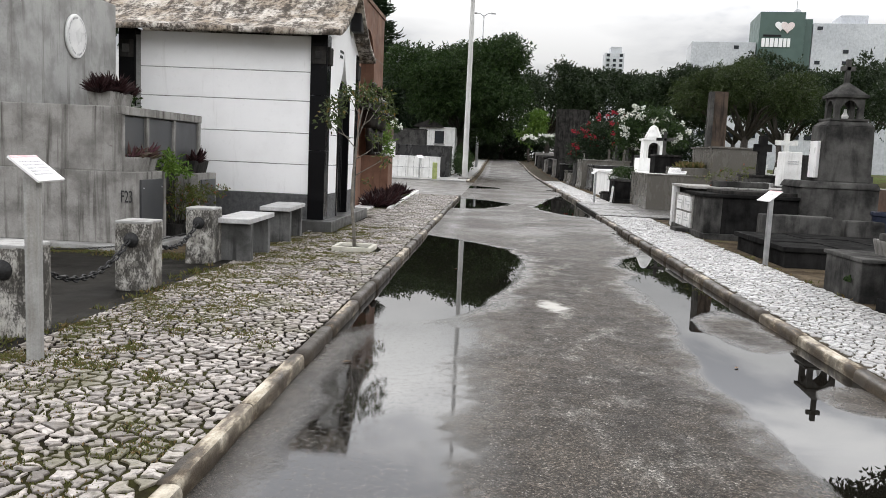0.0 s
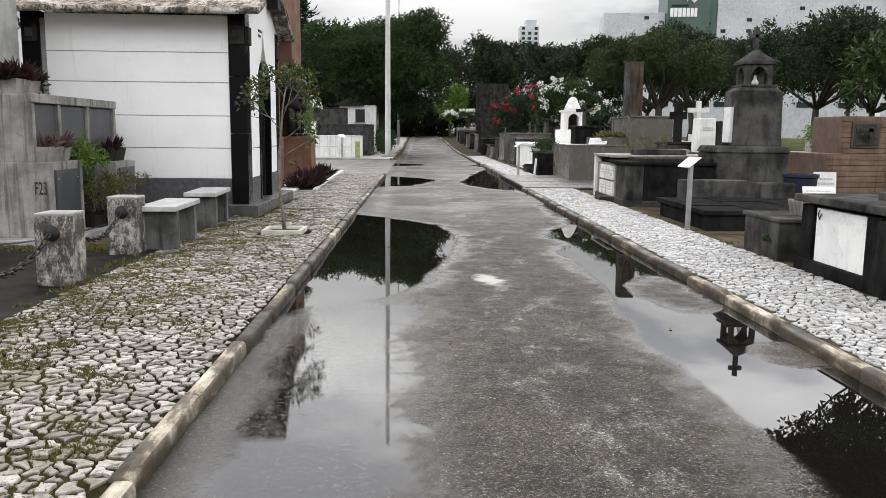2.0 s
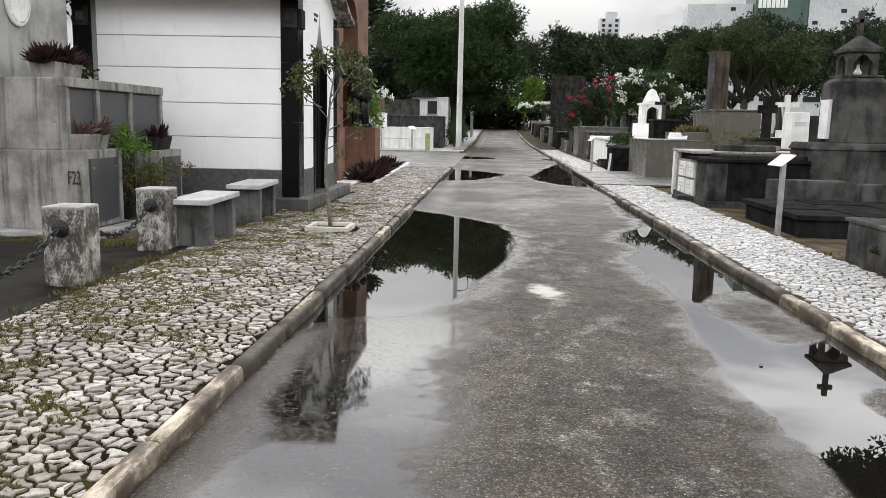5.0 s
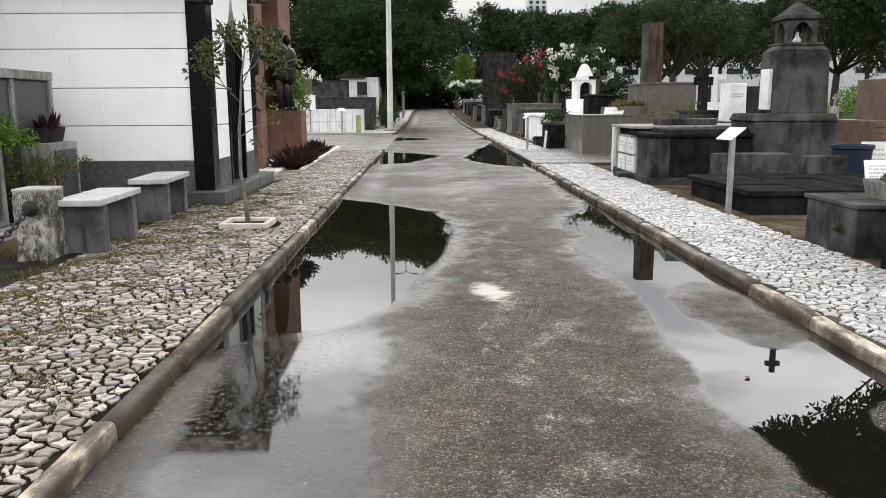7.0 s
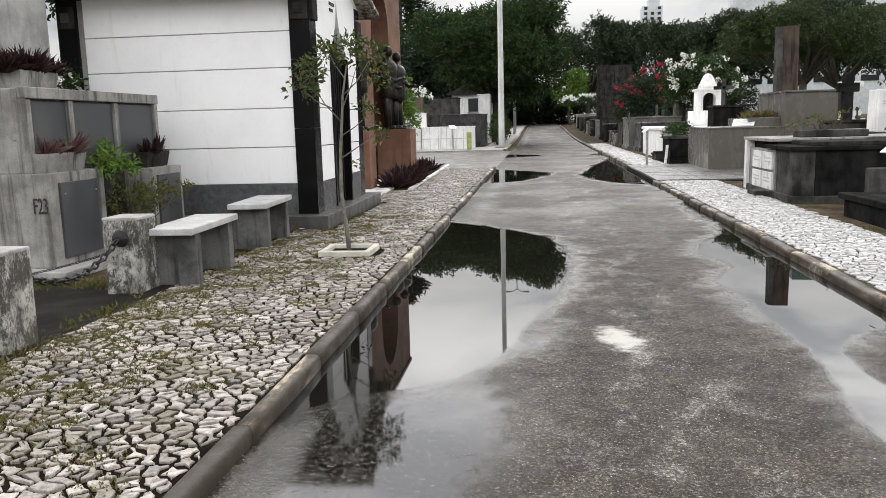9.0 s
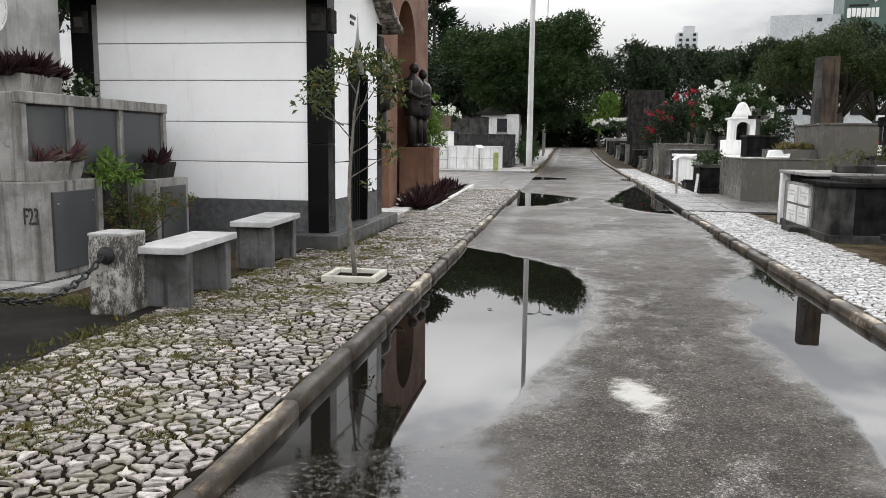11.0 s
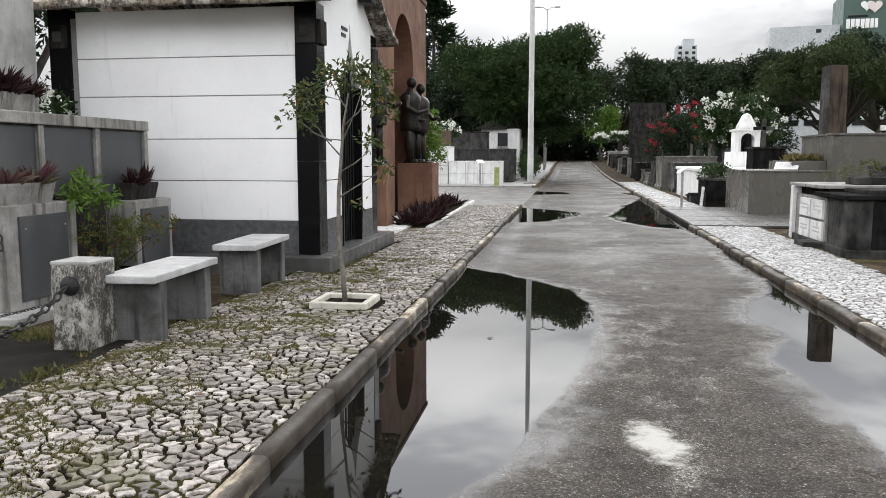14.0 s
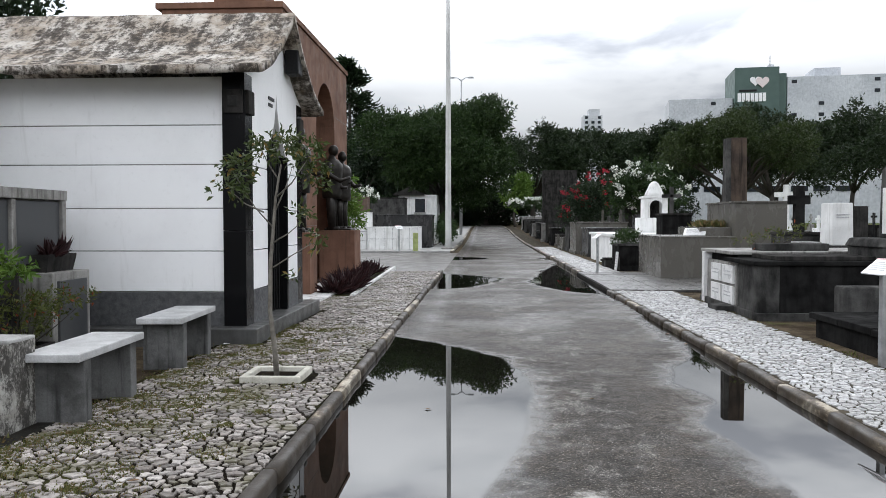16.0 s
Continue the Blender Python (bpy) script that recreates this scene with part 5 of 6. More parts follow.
# bed of maroon plants with its white edging
solo("bed_edging", prism([(-2.30, 17.30), (-2.22, 17.30), (-2.46, 26.0), (-2.54, 26.0)], "z", -0.02, 0.10), M_MARBLE, label="low white edging of the plant bed", category="edging", kind="structure")
solo("plant_bed", prism([(-2.72, 17.30), (-2.30, 17.30), (-2.54, 24.4), (-3.3, 24.4)], "z", -0.03, 0.07), M_JOINT, label="dark soil bed before the granite mausoleum", category="flower bed", kind="structure")
rng_bed = np.random.default_rng(31)
for i in range(15):
    y = 17.6 + i * 0.45
    rosettes((-2.62 - 0.02 * i + rng_bed.normal() * 0.07, y, 0.06), [(rng_bed.normal() * 0.08, rng_bed.normal() * 0.1, 1), (rng_bed.normal() * 0.12, rng_bed.normal() * 0.12, 0.85)], 0.40, 48, M_LEAF_RED,
             "dark maroon spiky plant in the bed", 300 + i, "plant", "spiky_plant", 0.10, 0.35)
shrub((-4.9, 27.2, 0.0), [(0.6, 0, 2.0, 0.6, 0.8, 0.7), (0.8, 0.5, 1.5, 0.5, 0.7, 0.5), (0.3, -0.4, 2.4, 0.6, 0.6, 0.4)], 600, 5, 0.16, M_LEAF_BRIGHT, "bright green leafy shrub beside the granite mausoleum", 41, None, 10)

# ---- left side beyond the side lane ----
solo("pavement_far_west", block(-7.5, -1.42, 38.5, 43.0, -0.05, 0.07, 0.01), M_CEMENT_PALE, label="pale cement corner pavement", category="pavement", kind="structure")
sheet("pavement_far_lane", [-2.6, -1.40], [43.0, 46, 50, 56, 62, 70, 78, 88, 100], lambda x, y: 0.07 + rise(y), M_CEMENT_PALE, "pale pavement strip along the far lane", "pavement")


def tiled_tomb(x0, x1, y0, y1, h, label):
    t = thing("tiled_tomb", ((x0 + x1) / 2, (y0 + y1) / 2, 0.05), label, "tomb")
    w, d = (x1 - x0) / 2, (y1 - y0) / 2
    part("core", block(-w + 0.01, w - 0.01, -d + 0.01, d - 0.01, 0, h - 0.01, 0), M_PLINTH, t)
    n_, k_ = max(1, round(2 * w / 0.42)), max(1, round(h / 0.42))
    for i in range(n_):
        for k in range(k_):
            a, b = -w + 2 * w * i / n_, -w + 2 * w * (i + 1) / n_
            part("tile", block(a + 0.006, b - 0.006, -d, -d + 0.02, h * k / k_ + 0.006, h * (k + 1) / k_ - 0.006, 0.003), M_WHITE_OLD, t)
    part("top_slab", block(-w - 0.02, w + 0.02, -d - 0.02, d + 0.02, h, h + 0.04, 0.006), M_WHITE_OLD, t)
    part("side", block(w - 0.02, w, -d + 0.02, d, 0, h - 0.005, 0.002), M_WHITE_OLD, t)


tiled_tomb(-5.4, -3.0, 40.4, 42.6, 1.05, "low white tiled tomb at the corner of the side lane")
tiled_tomb(-6.6, -5.45, 40.6, 42.6, 1.75, "taller white tiled tomb beside the side lane")
solo("green_post", block(-0.11, 0.11, -0.11, 0.11, 0, 0.82, 0.02), plain("faded_yellow_green_paint", (0.33, 0.38, 0.14), 0.7), (-2.98, 38.75, 0.06), "short faded yellow-green square post", "post")


def grave(at, w, d, h, mats, label, head=0.0, head_w=0.7, cross=0.0, plate=False, name="grave", step=True, turn=0.0, lid=0.06, head_mat=None):
    """A raised grave: base course, chest, overhanging lid, and a headstone, cross or plate where there is one."""
    body, top = mats
    g = thing(name, at, label, "grave", turn=turn)
    if step:
        part("base_course", block(-w / 2 - 0.06, w / 2 + 0.06, -d / 2 - 0.06, d / 2 + 0.06, -0.05, 0.12, 0.012), body, g)
    part("chest", block(-w / 2, w / 2, -d / 2, d / 2, 0.10 if step else -0.05, h - lid, 0.012), body, g)
    part("lid", block(-w / 2 - 0.035, w / 2 + 0.035, -d / 2 - 0.035, d / 2 + 0.035, h - lid, h, 0.012), top, g)
    if head:
        part("headstone", block(w / 2 - 0.22, w / 2 - 0.02, -head_w / 2, head_w / 2, h, h + head, 0.02), head_mat or body, g)
    if cross:
        c = bmesh.new()
        block(w / 2 - 0.16, w / 2 - 0.06, -0.05, 0.05, h + head, h + head + cross, 0.008, None, c)
        block(w / 2 - 0.16, w / 2 - 0.06, -cross * 0.36, cross * 0.36, h + head + cross * 0.60, h + head + cross * 0.60 + 0.10, 0.008, None, c)
        part("cross", c, head_mat or top, g)
    if plate:
        p = part("name_plate", block(-w / 2 - 0.03, -w / 2 - 0.005, -0.28, 0.28, 0.2, h - 0.15, 0.004), M_MARBLE, g, "white marble plate")
    return g


# dark wall tombs and the little white house behind the corner
grave((-4.05, 45.0, 0.03), 2.9, 2.0, 1.72, (M_GRANITE_DK, M_GRANITE_DK), "wide dark grey granite tomb behind the tiled tombs")
grave((-5.3, 48.2, 0.03), 1.9, 1.6, 2.7, (M_TOMB_GREY, M_CEMENT_DARK), "tall dark grey cement tomb")
solo("red_brown_block", block(-0.5, 0.5, -0.4, 0.4, 0, 0.75, 0.01), M_REDSTONE, (-6.0, 41.6, 1.84), "red-brown stone block on a tiled tomb", "tomb part")


def white_house():
    h = thing("chapel_house", (-3.9, 52.5, 0.05), "small white rendered chapel with a dark window", "chapel")
    part("wall", block(-1.15, 1.15, -1.5, 1.5, 0, 2.95, 0.02), M_WHITE_OLD, h)
    bm = prism([(-1.45, 2.92), (0.4, 2.92), (0.4, 3.0), (-0.5, 3.40), (-1.45, 3.0)], "y", -1.75, 1.75)
    part("roof", bm, M_CEMENT_DARK, h)
    w = part("window", block(-0.15, 0.45, -1.53, -1.48, 1.9, 2.7, 0.01), M_GLASS_DK, h, "dark window")
    part("sill", block(-0.2, 0.5, -1.60, -1.49, 1.82, 1.90, 0.01), M_CEMENT_PALE, w)


white_house()


def light_pole():
    p = thing("lamp_post", (-1.62, 41.3, 0.06), "tall tapered pale concrete lighting pole at the lane corner", "lamp post")
    part("shaft", lathe([(0.15, -0.1), (0.145, 0.6), (0.13, 4), (0.11, 9), (0.085, 15.5)], 16), M_POLE, p, smooth=True)
    part("foot", lathe([(0.34, -0.1), (0.34, 0.06), (0.28, 0.09), (0.19, 0.10)], 16), M_CEMENT, p)


light_pole()


def street_lamp(at, h, arms):
    p = thing("street_lamp", at, "slim grey street lamp with short outstretched arms", "street lamp")
    part("pole", lathe([(0.10, -0.1), (0.09, h * 0.5), (0.055, h)], 10), M_GALV, p, smooth=True)
    for s in arms:
        a = part("arm", tube([(0, 0, h - 0.1), (0.35 * s, 0, h + 0.15), (0.7 * s, 0, h + 0.18)], [0.04, 0.035, 0.03], 6), M_GALV, p)
        part("lamp_head", block(min(0.6 * s, 1.1 * s), max(0.6 * s, 1.1 * s), -0.14, 0.14, h + 0.12, h + 0.24, 0.03), M_GALV, a)


street_lamp((-1.9, 74, rise(74)), 13.6, (-1, 1))
street_lamp((-1.8, 68, rise(68)), 4.2, (-1,))

# ---- graves along the east pavement ----


def panel_tomb():
    """Black marble tomb with a white side panel and a sloping book on its top."""
    g = thing("panel_tomb", (3.62, 5.6, 0.05), "mould-black marble tomb with a white marble side panel", "tomb")
    part("base_course", block(0.0, 2.2, -0.1, 1.98, -0.05, 0.13, 0.015), M_TOMB_BLACK, g)
    part("chest", block(0.10, 2.1, 0.0, 1.88, 0.12, 0.66, 0.015), M_TOMB_BLACK, g)
    for y in (0.62, 1.72):
        part("pilaster", block(0.03, 0.16, y, y + 0.22, 0.05, 0.64, 0.015), M_TOMB_BLACK, g)
    part("side_panel", block(0.055, 0.10, 0.86, 1.70, 0.12, 0.62, 0.004), M_MARBLE, g, "white veined marble side panel")
    part("corner_block", block(-0.02, 0.30, -0.12, 0.60, -0.05, 0.62, 0.02), M_TOMB_BLACK, g)
    part("lid", block(-0.02, 2.25, -0.12, 2.02, 0.66, 0.73, 0.018), M_TOMB_GREY, g, "grey weathered lid")
    part("trough", block(0.35, 0.62, 0.30, 1.25, 0.70, 0.80, 0.015), M_TOMB_GREY, g)
    bm = block(-0.42, 0.42, -0.30, 0.30, 0, 0.05, 0.01)
    bmesh.ops.rotate(bm, verts=bm.verts, matrix=Matrix.Rotation(radians(-28), 3, "Y"))
    bmesh.ops.translate(bm, verts=bm.verts, vec=Vector((1.1, 0.55, 0.95)))
    part("book_slab", bm, M_TOMB_BLACK, g, "sloping dark stone book")
    part("book_rest", block(0.8, 1.45, 0.3, 0.8, 0.72, 0.95, 0.01), M_TOMB_BLACK, g)
    ring = tube([(0.04, 1.62, 0.60), (0.04, 1.65, 0.57), (0.04, 1.62, 0.52), (0.04, 1.59, 0.57)], [0.006] * 4, 6)
    part("ring", ring, M_IRON, g)
    rng = np.random.default_rng(8)
    blades("weeds", rng, [(4.1, 6.4, 0.83, 0.1, 50), (4.1, 6.1, 0.83, 0.12, 50), (4.12, 6.7, 0.83, 0.1, 40)], 0.06, M_LEAF, "green weeds growing in a tomb trough", "weeds", wide=0.4)


panel_tomb()


def plaque_book(at, turn, label, size=(0.5, 0.36), tilt=58):
    p = thing("memorial_plaque", at, label, "plaque", turn=turn)
    bm = block(-size[0] / 2, size[0] / 2, 0, size[1], 0, 0.03, 0.004)
    bmesh.ops.rotate(bm, verts=bm.verts, matrix=Matrix.Rotation(radians(tilt), 3, "X"))
    part("slab", bm, M_MARBLE, p)
    rng = np.random.default_rng(int(abs(at[0]) * 100))
    bm = bars(rng, 5, size[0] * 0.8, size[1] * 0.7, 0.003)
    bmesh.ops.translate(bm, verts=bm.verts, vec=Vector((0, size[1] * 0.5, 0.031)))
    bmesh.ops.rotate(bm, verts=bm.verts, matrix=Matrix.Rotation(radians(tilt), 3, "X"))
    part("inscription", bm, M_GREYINK, p, "grey inscription")
    ca, sa = math.cos(radians(tilt)), math.sin(radians(tilt))
    part("prop", block(-size[0] * 0.3, size[0] * 0.3, size[1] * ca * 0.8, size[1] * ca * 0.8 + 0.05, 0, size[1] * sa * 0.7, 0.005), M_TOMB_GREY, p)


def cement_box():
    g = thing("cement_vault", (3.70, 8.1, 0.04), "small weathered grey cement vault with a planter box on it", "tomb")
    part("chest", block(0, 1.5, 0.0, 0.86, -0.05, 0.40, 0.015), M_TOMB_GREY, g)
    part("lid", block(-0.02, 1.55, -0.03, 0.9, 0.40, 0.44, 0.012), M_TOMB_GREY, g)
    planter_box((4.25, 8.48, 0.48), 0.40, 0.42, 0.16, M_CEMENT, "weathered cement planter box on a vault", 0)
    rng = np.random.default_rng(9)
    blades("weeds", rng, [(4.22, 8.45, 0.60, 0.12, 60)], 0.09, M_LEAF_YEL, "thin weeds in a cement planter", "weeds", wide=0.3)
    blades("weeds", rng, [(3.68, 8.3, 0.22, 0.06, 40)], 0.06, M_LEAF, "weeds growing from a crack in the vault", "weeds", wide=0.5)


cement_box()


def slab_grave():
    g = thing("slab_grave", (3.85, 10.7, 0.03), "wide low grave paved with dark wet stone slabs", "grave")
    part("kerb_front", block(0.05, 2.9, 0.0, 2.1, -0.05, 0.22, 0.02), M_TOMB_BLACK, g)
    for i in range(4):
        for j in range(3):
            part("slab", block(0.0 + i * 0.735, 0.725 + i * 0.735, -0.04 + j * 0.74, 0.685 + j * 0.74, 0.22, 0.285 + 0.006 * ((i + 2 * j) % 3), 0.012), M_TOMB_BLACK, g)
    part("headboard", block(0.50, 1.60, 2.40, 2.68, -0.03, 0.56, 0.03), M_TOMB_GREY, g)
    part("headboard", block(1.84, 2.5, 2.40, 2.68, -0.03, 0.52, 0.03), M_TOMB_GREY, g)


slab_grave()


def tile_tomb():
    """Long black tomb with a white niche front towards the pavement."""
    g = thing("black_tomb", (3.74, 14.3, 0.04), "long black marble tomb with white niche plates", "tomb")
    part("base_course", block(-0.02, 2.6, -0.08, 2.75, -0.05, 0.10, 0.015), M_TOMB_GREY, g)
    part("chest", block(0.30, 2.5, 0.0, 1.15, 0.08, 0.74, 0.015), M_TOMB_BLACK, g)
    part("corner_pier", block(0.0, 0.30, 0.0, 0.80, 0.08, 0.74, 0.012), M_TOMB_GREY, g, "grey streaked corner pier")
    part("lid", block(-0.06, 2.6, -0.05, 1.3, 0.74, 0.80, 0.015), M_TOMB_BLACK, g)
    part("upper_lid", block(0.3, 2.4, 0.1, 1.2, 0.80, 0.86, 0.012), M_CEMENT_DARK, g)
    part("rear_chest", block(0.10, 2.5, 1.15, 2.65, 0.08, 0.84, 0.015), M_TOMB_BLACK, g)
    part("rear_lid", block(-0.02, 2.6, 1.12, 2.72, 0.84, 0.89, 0.012), M_CEMENT, g)
    nf = part("niche_front", block(0.02, 0.10, 0.95, 2.45, 0.06, 0.72, 0.008), M_CEMENT, g, "grey front of small niches")
    for y, z in ((1.02, 0.10), (1.02, 0.41), (1.62, 0.10), (1.62, 0.41)):
        bm = block(-0.012, 0.025, y, y + 0.52, z, z + 0.27, 0.008)
        pn = part("niche_plate", bm, M_MARBLE, nf, "white marble niche plate")
        for zz in (0.62, 0.42):
            bm2 = block(-0.016, -0.011, y + 0.1, y + 0.42, z + 0.27 * zz, z + 0.27 * zz + 0.02, 0)
            part("niche_lettering", bm2, M_GREYINK, nf)
    part("niche_pier", block(-0.03, 0.10, 2.45, 2.60, 0.0, 0.84, 0.008), M_MARBLE, g, "pale marble end pier")
    part("trough", block(0.5, 1.5, 1.3, 1.75, 0.89, 1.0, 0.02), M_TOMB_GREY, g)
    part("trough", block(1.7, 2.4, 0.5, 0.9, 0.86, 0.97, 0.02), M_TOMB_GREY, g)
    shrub((4.55, 15.8, 1.02), [(0, 0, 0.12, 0.40, 0.2, 0.12), (0.35, 0, 0.2, 0.2, 0.15, 0.14), (-0.4, 0, 0.05, 0.25, 0.15, 0.06)], 46, 5, 0.06, M_LEAF_YEL, "thin yellow-green plants on the black tomb", 51, None, 6)
    part("step", block(-0.28, -0.02, 0.9, 1.35, -0.05, 0.10, 0.02), M_TOMB_GREY, g)


tile_tomb()


def granite_box_tomb():
    g = thing("granite_tomb", (4.05, 21.5, 0.04), "brown-grey polished granite tomb with a tall stone column", "tomb")
    part("front_chest", block(0, 1.655, 0, 2.55, -0.05, 0.97, 0.008), M_GRANITE, g)
    part("front_lid", block(-0.02, 1.655, -0.02, 2.57, 0.97, 1.0, 0.006), M_GRANITE, g)
    part("back_chest", block(1.66, 2.78, 0.0, 2.3, -0.05, 1.75, 0.008), M_GRANITE, g)
    part("back_lid", block(1.62, 2.82, -0.04, 2.34, 1.75, 1.79, 0.006), M_GRANITE, g)
    part("mid_step", block(0.95, 1.655, 0.35, 2.4, 1.0, 1.20, 0.008), M_GRANITE, g)
    c = part("column", block(1.74, 2.14, 0.75, 1.10, 1.79, 3.28, 0.01, (0.015, 0.01)), M_BROWNSTONE, g, "tall square streaked stone column")
    part("column_front", block(1.64, 1.76, 0.70, 1.0, 1.79, 3.26, 0.008, (0.01, 0.01)), M_TOMB_GREY, c)
    rng = np.random.default_rng(10)
    blades("grass", rng, [(5.10 + 0.075 * i, 22.1 + 0.2 * (i % 5), 1.24, 0.16, 90) for i in range(7)], 0.16, M_GRASS, "pale grass growing on the granite tomb", "grass", wide=0.10)
    plaque_book((4.85, 21.75, 1.045), -20, "white marble plaque propped on the granite tomb", (0.48, 0.40), 22)


granite_box_tomb()


def lantern_tower():
    """Grey stepped tower monument with an open lantern and a cross."""
    g = thing("tower_monument", (6.14, 14.74, 0.04), "mouldy grey stone tower monument with an open lantern and a cross", "monument")
    part("base", block(-0.80, 0.50, -0.52, 0.50, -0.05, 0.98, 0.02), M_TOMB_GREY, g)
    part("moulding", block(-0.84, 0.52, -0.55, 0.53, 0.98, 1.10, 0.03, (0.05, 0.05)), M_TOMB_GREY, g)
    part("body", block(-0.45, 0.40, -0.38, 0.32, 1.10, 2.07, 0.02, (0.02, 0.02)), M_TOMB_GREY, g)
    part("shoulder", block(-0.43, 0.38, -0.36, 0.30, 2.07, 2.16, 0.02, (0.09, 0.09)), M_TOMB_GREY, g)
    part("shoulder_top", block(-0.35, 0.30, -0.30, 0.25, 2.16, 2.20, 0.01), M_TOMB_GREY, g)
    part("plaque", block(-0.50, -0.445, -0.22, 0.12, 1.16, 1.80, 0.006), M_MARBLE, g, "white marble plaque")
    part("lantern_roof", block(-0.32, 0.27, -0.29, 0.26, 2.56, 2.62, 0.012), M_TOMB_GREY, g)
    for x in (-0.27, 0.13):
        for y in (-0.24, 0.12):
            part("pillar", block(x, x + 0.09, y, y + 0.09, 2.20, 2.56, 0.008), M_TOMB_GREY, g)
    for low, a in ((-0.24, "y"), (0.17, "y"), (-0.27, "x"), (0.18, "x")):
        c0 = -0.18 if a == "y" else -0.15
        out = [(c0 + 0.31 * (i / 8), 2.38 + 0.14 * math.sin(math.pi * i / 8)) for i in range(9)] + [(c0 + 0.31, 2.56), (c0, 2.56)]
        part("lantern_arch", prism(out, a, low, low + 0.04), M_TOMB_GREY, g)
    part("spire", block(-0.30, 0.25, -0.27, 0.24, 2.62, 2.84, 0.012, (0.24, 0.24)), M_TOMB_GREY, g)
    c = bmesh.new()
    block(-0.06, 0.02, -0.03, 0.05, 2.80, 3.24, 0.008, None, c)
    block(-0.14, 0.10, -0.03, 0.05, 3.04, 3.12, 0.008, None, c)
    part("cross", c, M_TOMB_GREY, g)
    part("ornament", lathe([(0.05, 2.20), (0.07, 2.25), (0.03, 2.31), (0.02, 2.38)], 8), M_MARBLE, g, "small pale ornament inside the lantern")


lantern_tower()


def white_cross_tomb():
    g = thing("white_tomb", (6.70, 18.6, 0.05), "white painted tomb with a tall panel and a white cross", "tomb")
    part("chest", block(-0.6, 1.0, -0.6, 0.7, -0.05, 0.88, 0.015), M_TOMB_GREY, g)
    part("panel", block(-0.30, 0.08, -0.4, 0.15, 0.88, 1.66, 0.02, (0.01, 0.02)), M_WHITE_OLD, g)
    part("side_block", block(0.082, 0.36, -0.35, 0.15, 0.88, 1.60, 0.02), M_CEMENT_DARK, g)
    bm = bars(np.random.default_rng(12), 2, 0.24, 0.10)
    bmesh.ops.rotate(bm, verts=bm.verts, matrix=Matrix.Rotation(radians(90), 3, "X"))
    bmesh.ops.translate(bm, verts=bm.verts, vec=Vector((-0.11, -0.395, 1.42)))
    part("inscription", bm, M_GREYINK, g, "faint grey inscription")
    part("foot_block", block(-0.95, -0.55, -0.55, -0.15, 0.0, 0.95, 0.012), M_CEMENT_PALE, g)


white_cross_tomb()


grave((6.34, 19.7, 0.04), 0.75, 0.7, 1.12, (M_TOMB_GREY, M_CEMENT_DARK), "dark grey grave chest under a black cross", step=False)


def stone_cross(at, h, half, span, arm_z, mat, label, steps=()):
    """A cross of square stone; steps are (half width, depth, height) from the ground up."""
    g = thing("cross", at, label, "cross")
    z = 0.0
    for w, d, dz in steps:
        part("step", block(-w, w, -d, d, z, z + dz, 0.015), mat, g)
        z += dz
    part("upright", block(-half, half, -half * 0.9, half * 0.9, z, h, 0.012), mat, g)
    part("arm", block(-span, span, -half * 0.88, half * 0.88, arm_z - half, arm_z + half, 0.012), mat, g)


stone_cross((6.34, 19.6, 1.16), 0.92, 0.09, 0.20, 0.64, M_TOMB_BLACK, "slim black weathered stone cross on a grave chest")
stone_cross((18.2, 52.0, 0.04 + rise(52)), 3.5, 0.15, 0.68, 2.9, M_MARBLE, "large white cross on a stepped foot among the far graves", ((0.95, 0.8, 0.45), (0.7, 0.6, 0.45), (0.45, 0.4, 0.45)))


def red_monument():
    g = thing("red_stone_monument", (9.0, 16.6, 0.04), "red-brown stone slab monument with a framed dark relief", "monument")
    part("body", block(-0.44, 1.4, -0.5, 0.7, 0.95, 1.70, 0.015), M_REDSTONE, g)
    part("base", block(-0.85, 1.6, -0.8, 0.9, -0.05, 0.95, 0.015), M_REDSTONE, g)
    for k in range(7):
        for x0, x1 in ((-0.45, -0.245), (0.36, 1.41)) if 1 <= k <= 5 else ((-0.45, 1.41),):
            part("course", block(x0, x1, -0.515, -0.49, 0.955 + 0.106 * k, 1.050 + 0.106 * k, 0.006), M_BROWNRED, g)
    for k in range(8):
        for x0, x1 in ((-0.86, 0.36), (0.37, 1.61)):
            part("course", block(x0, x1, -0.815, -0.79, 0.06 + 0.11 * k, 0.158 + 0.11 * k, 0.006), M_BROWNRED, g)
    f = part("relief_frame", block(-0.24, 0.355, -0.54, -0.50, 1.065, 1.59, 0.012), M_REDSTONE, g)
    part("relief", block(-0.20, 0.315, -0.552, -0.53, 1.105, 1.55, 0.008), M_GRANITE_DK, f, "dark relief panel")
    for x, z, w, h in ((-0.12, 1.30, 0.05, 0.18), (0.02, 1.22, 0.10, 0.10), (0.14, 1.36, 0.06, 0.12), (0.06, 1.42, 0.16, 0.04)):
        part("relief_figure", block(x - w, x + w, -0.565, -0.55, z - h, z + h, 0.02), M_TOMB_GREY, f)


red_monument()
plaque_book((7.85, 15.2, 0.03), -8, "white marble plaque leaning against a red stone base", (0.42, 0.62), 80)
plaque_book((5.55, 10.9, 0.325), -15, "white marble plaque with a grey inscription tilted on a grave", (0.42, 0.34), 58)
solo("blue_bin", lathe([(0.0001, 0), (0.22, 0), (0.27, 0.60), (0.295, 0.62), (0.295, 0.67), (0.26, 0.67), (0.22, 0.1), (0.0001, 0.1)], 20), M_BLUE, (6.42, 13.3, 0.03), "dark blue plastic bin among the graves", "bin")

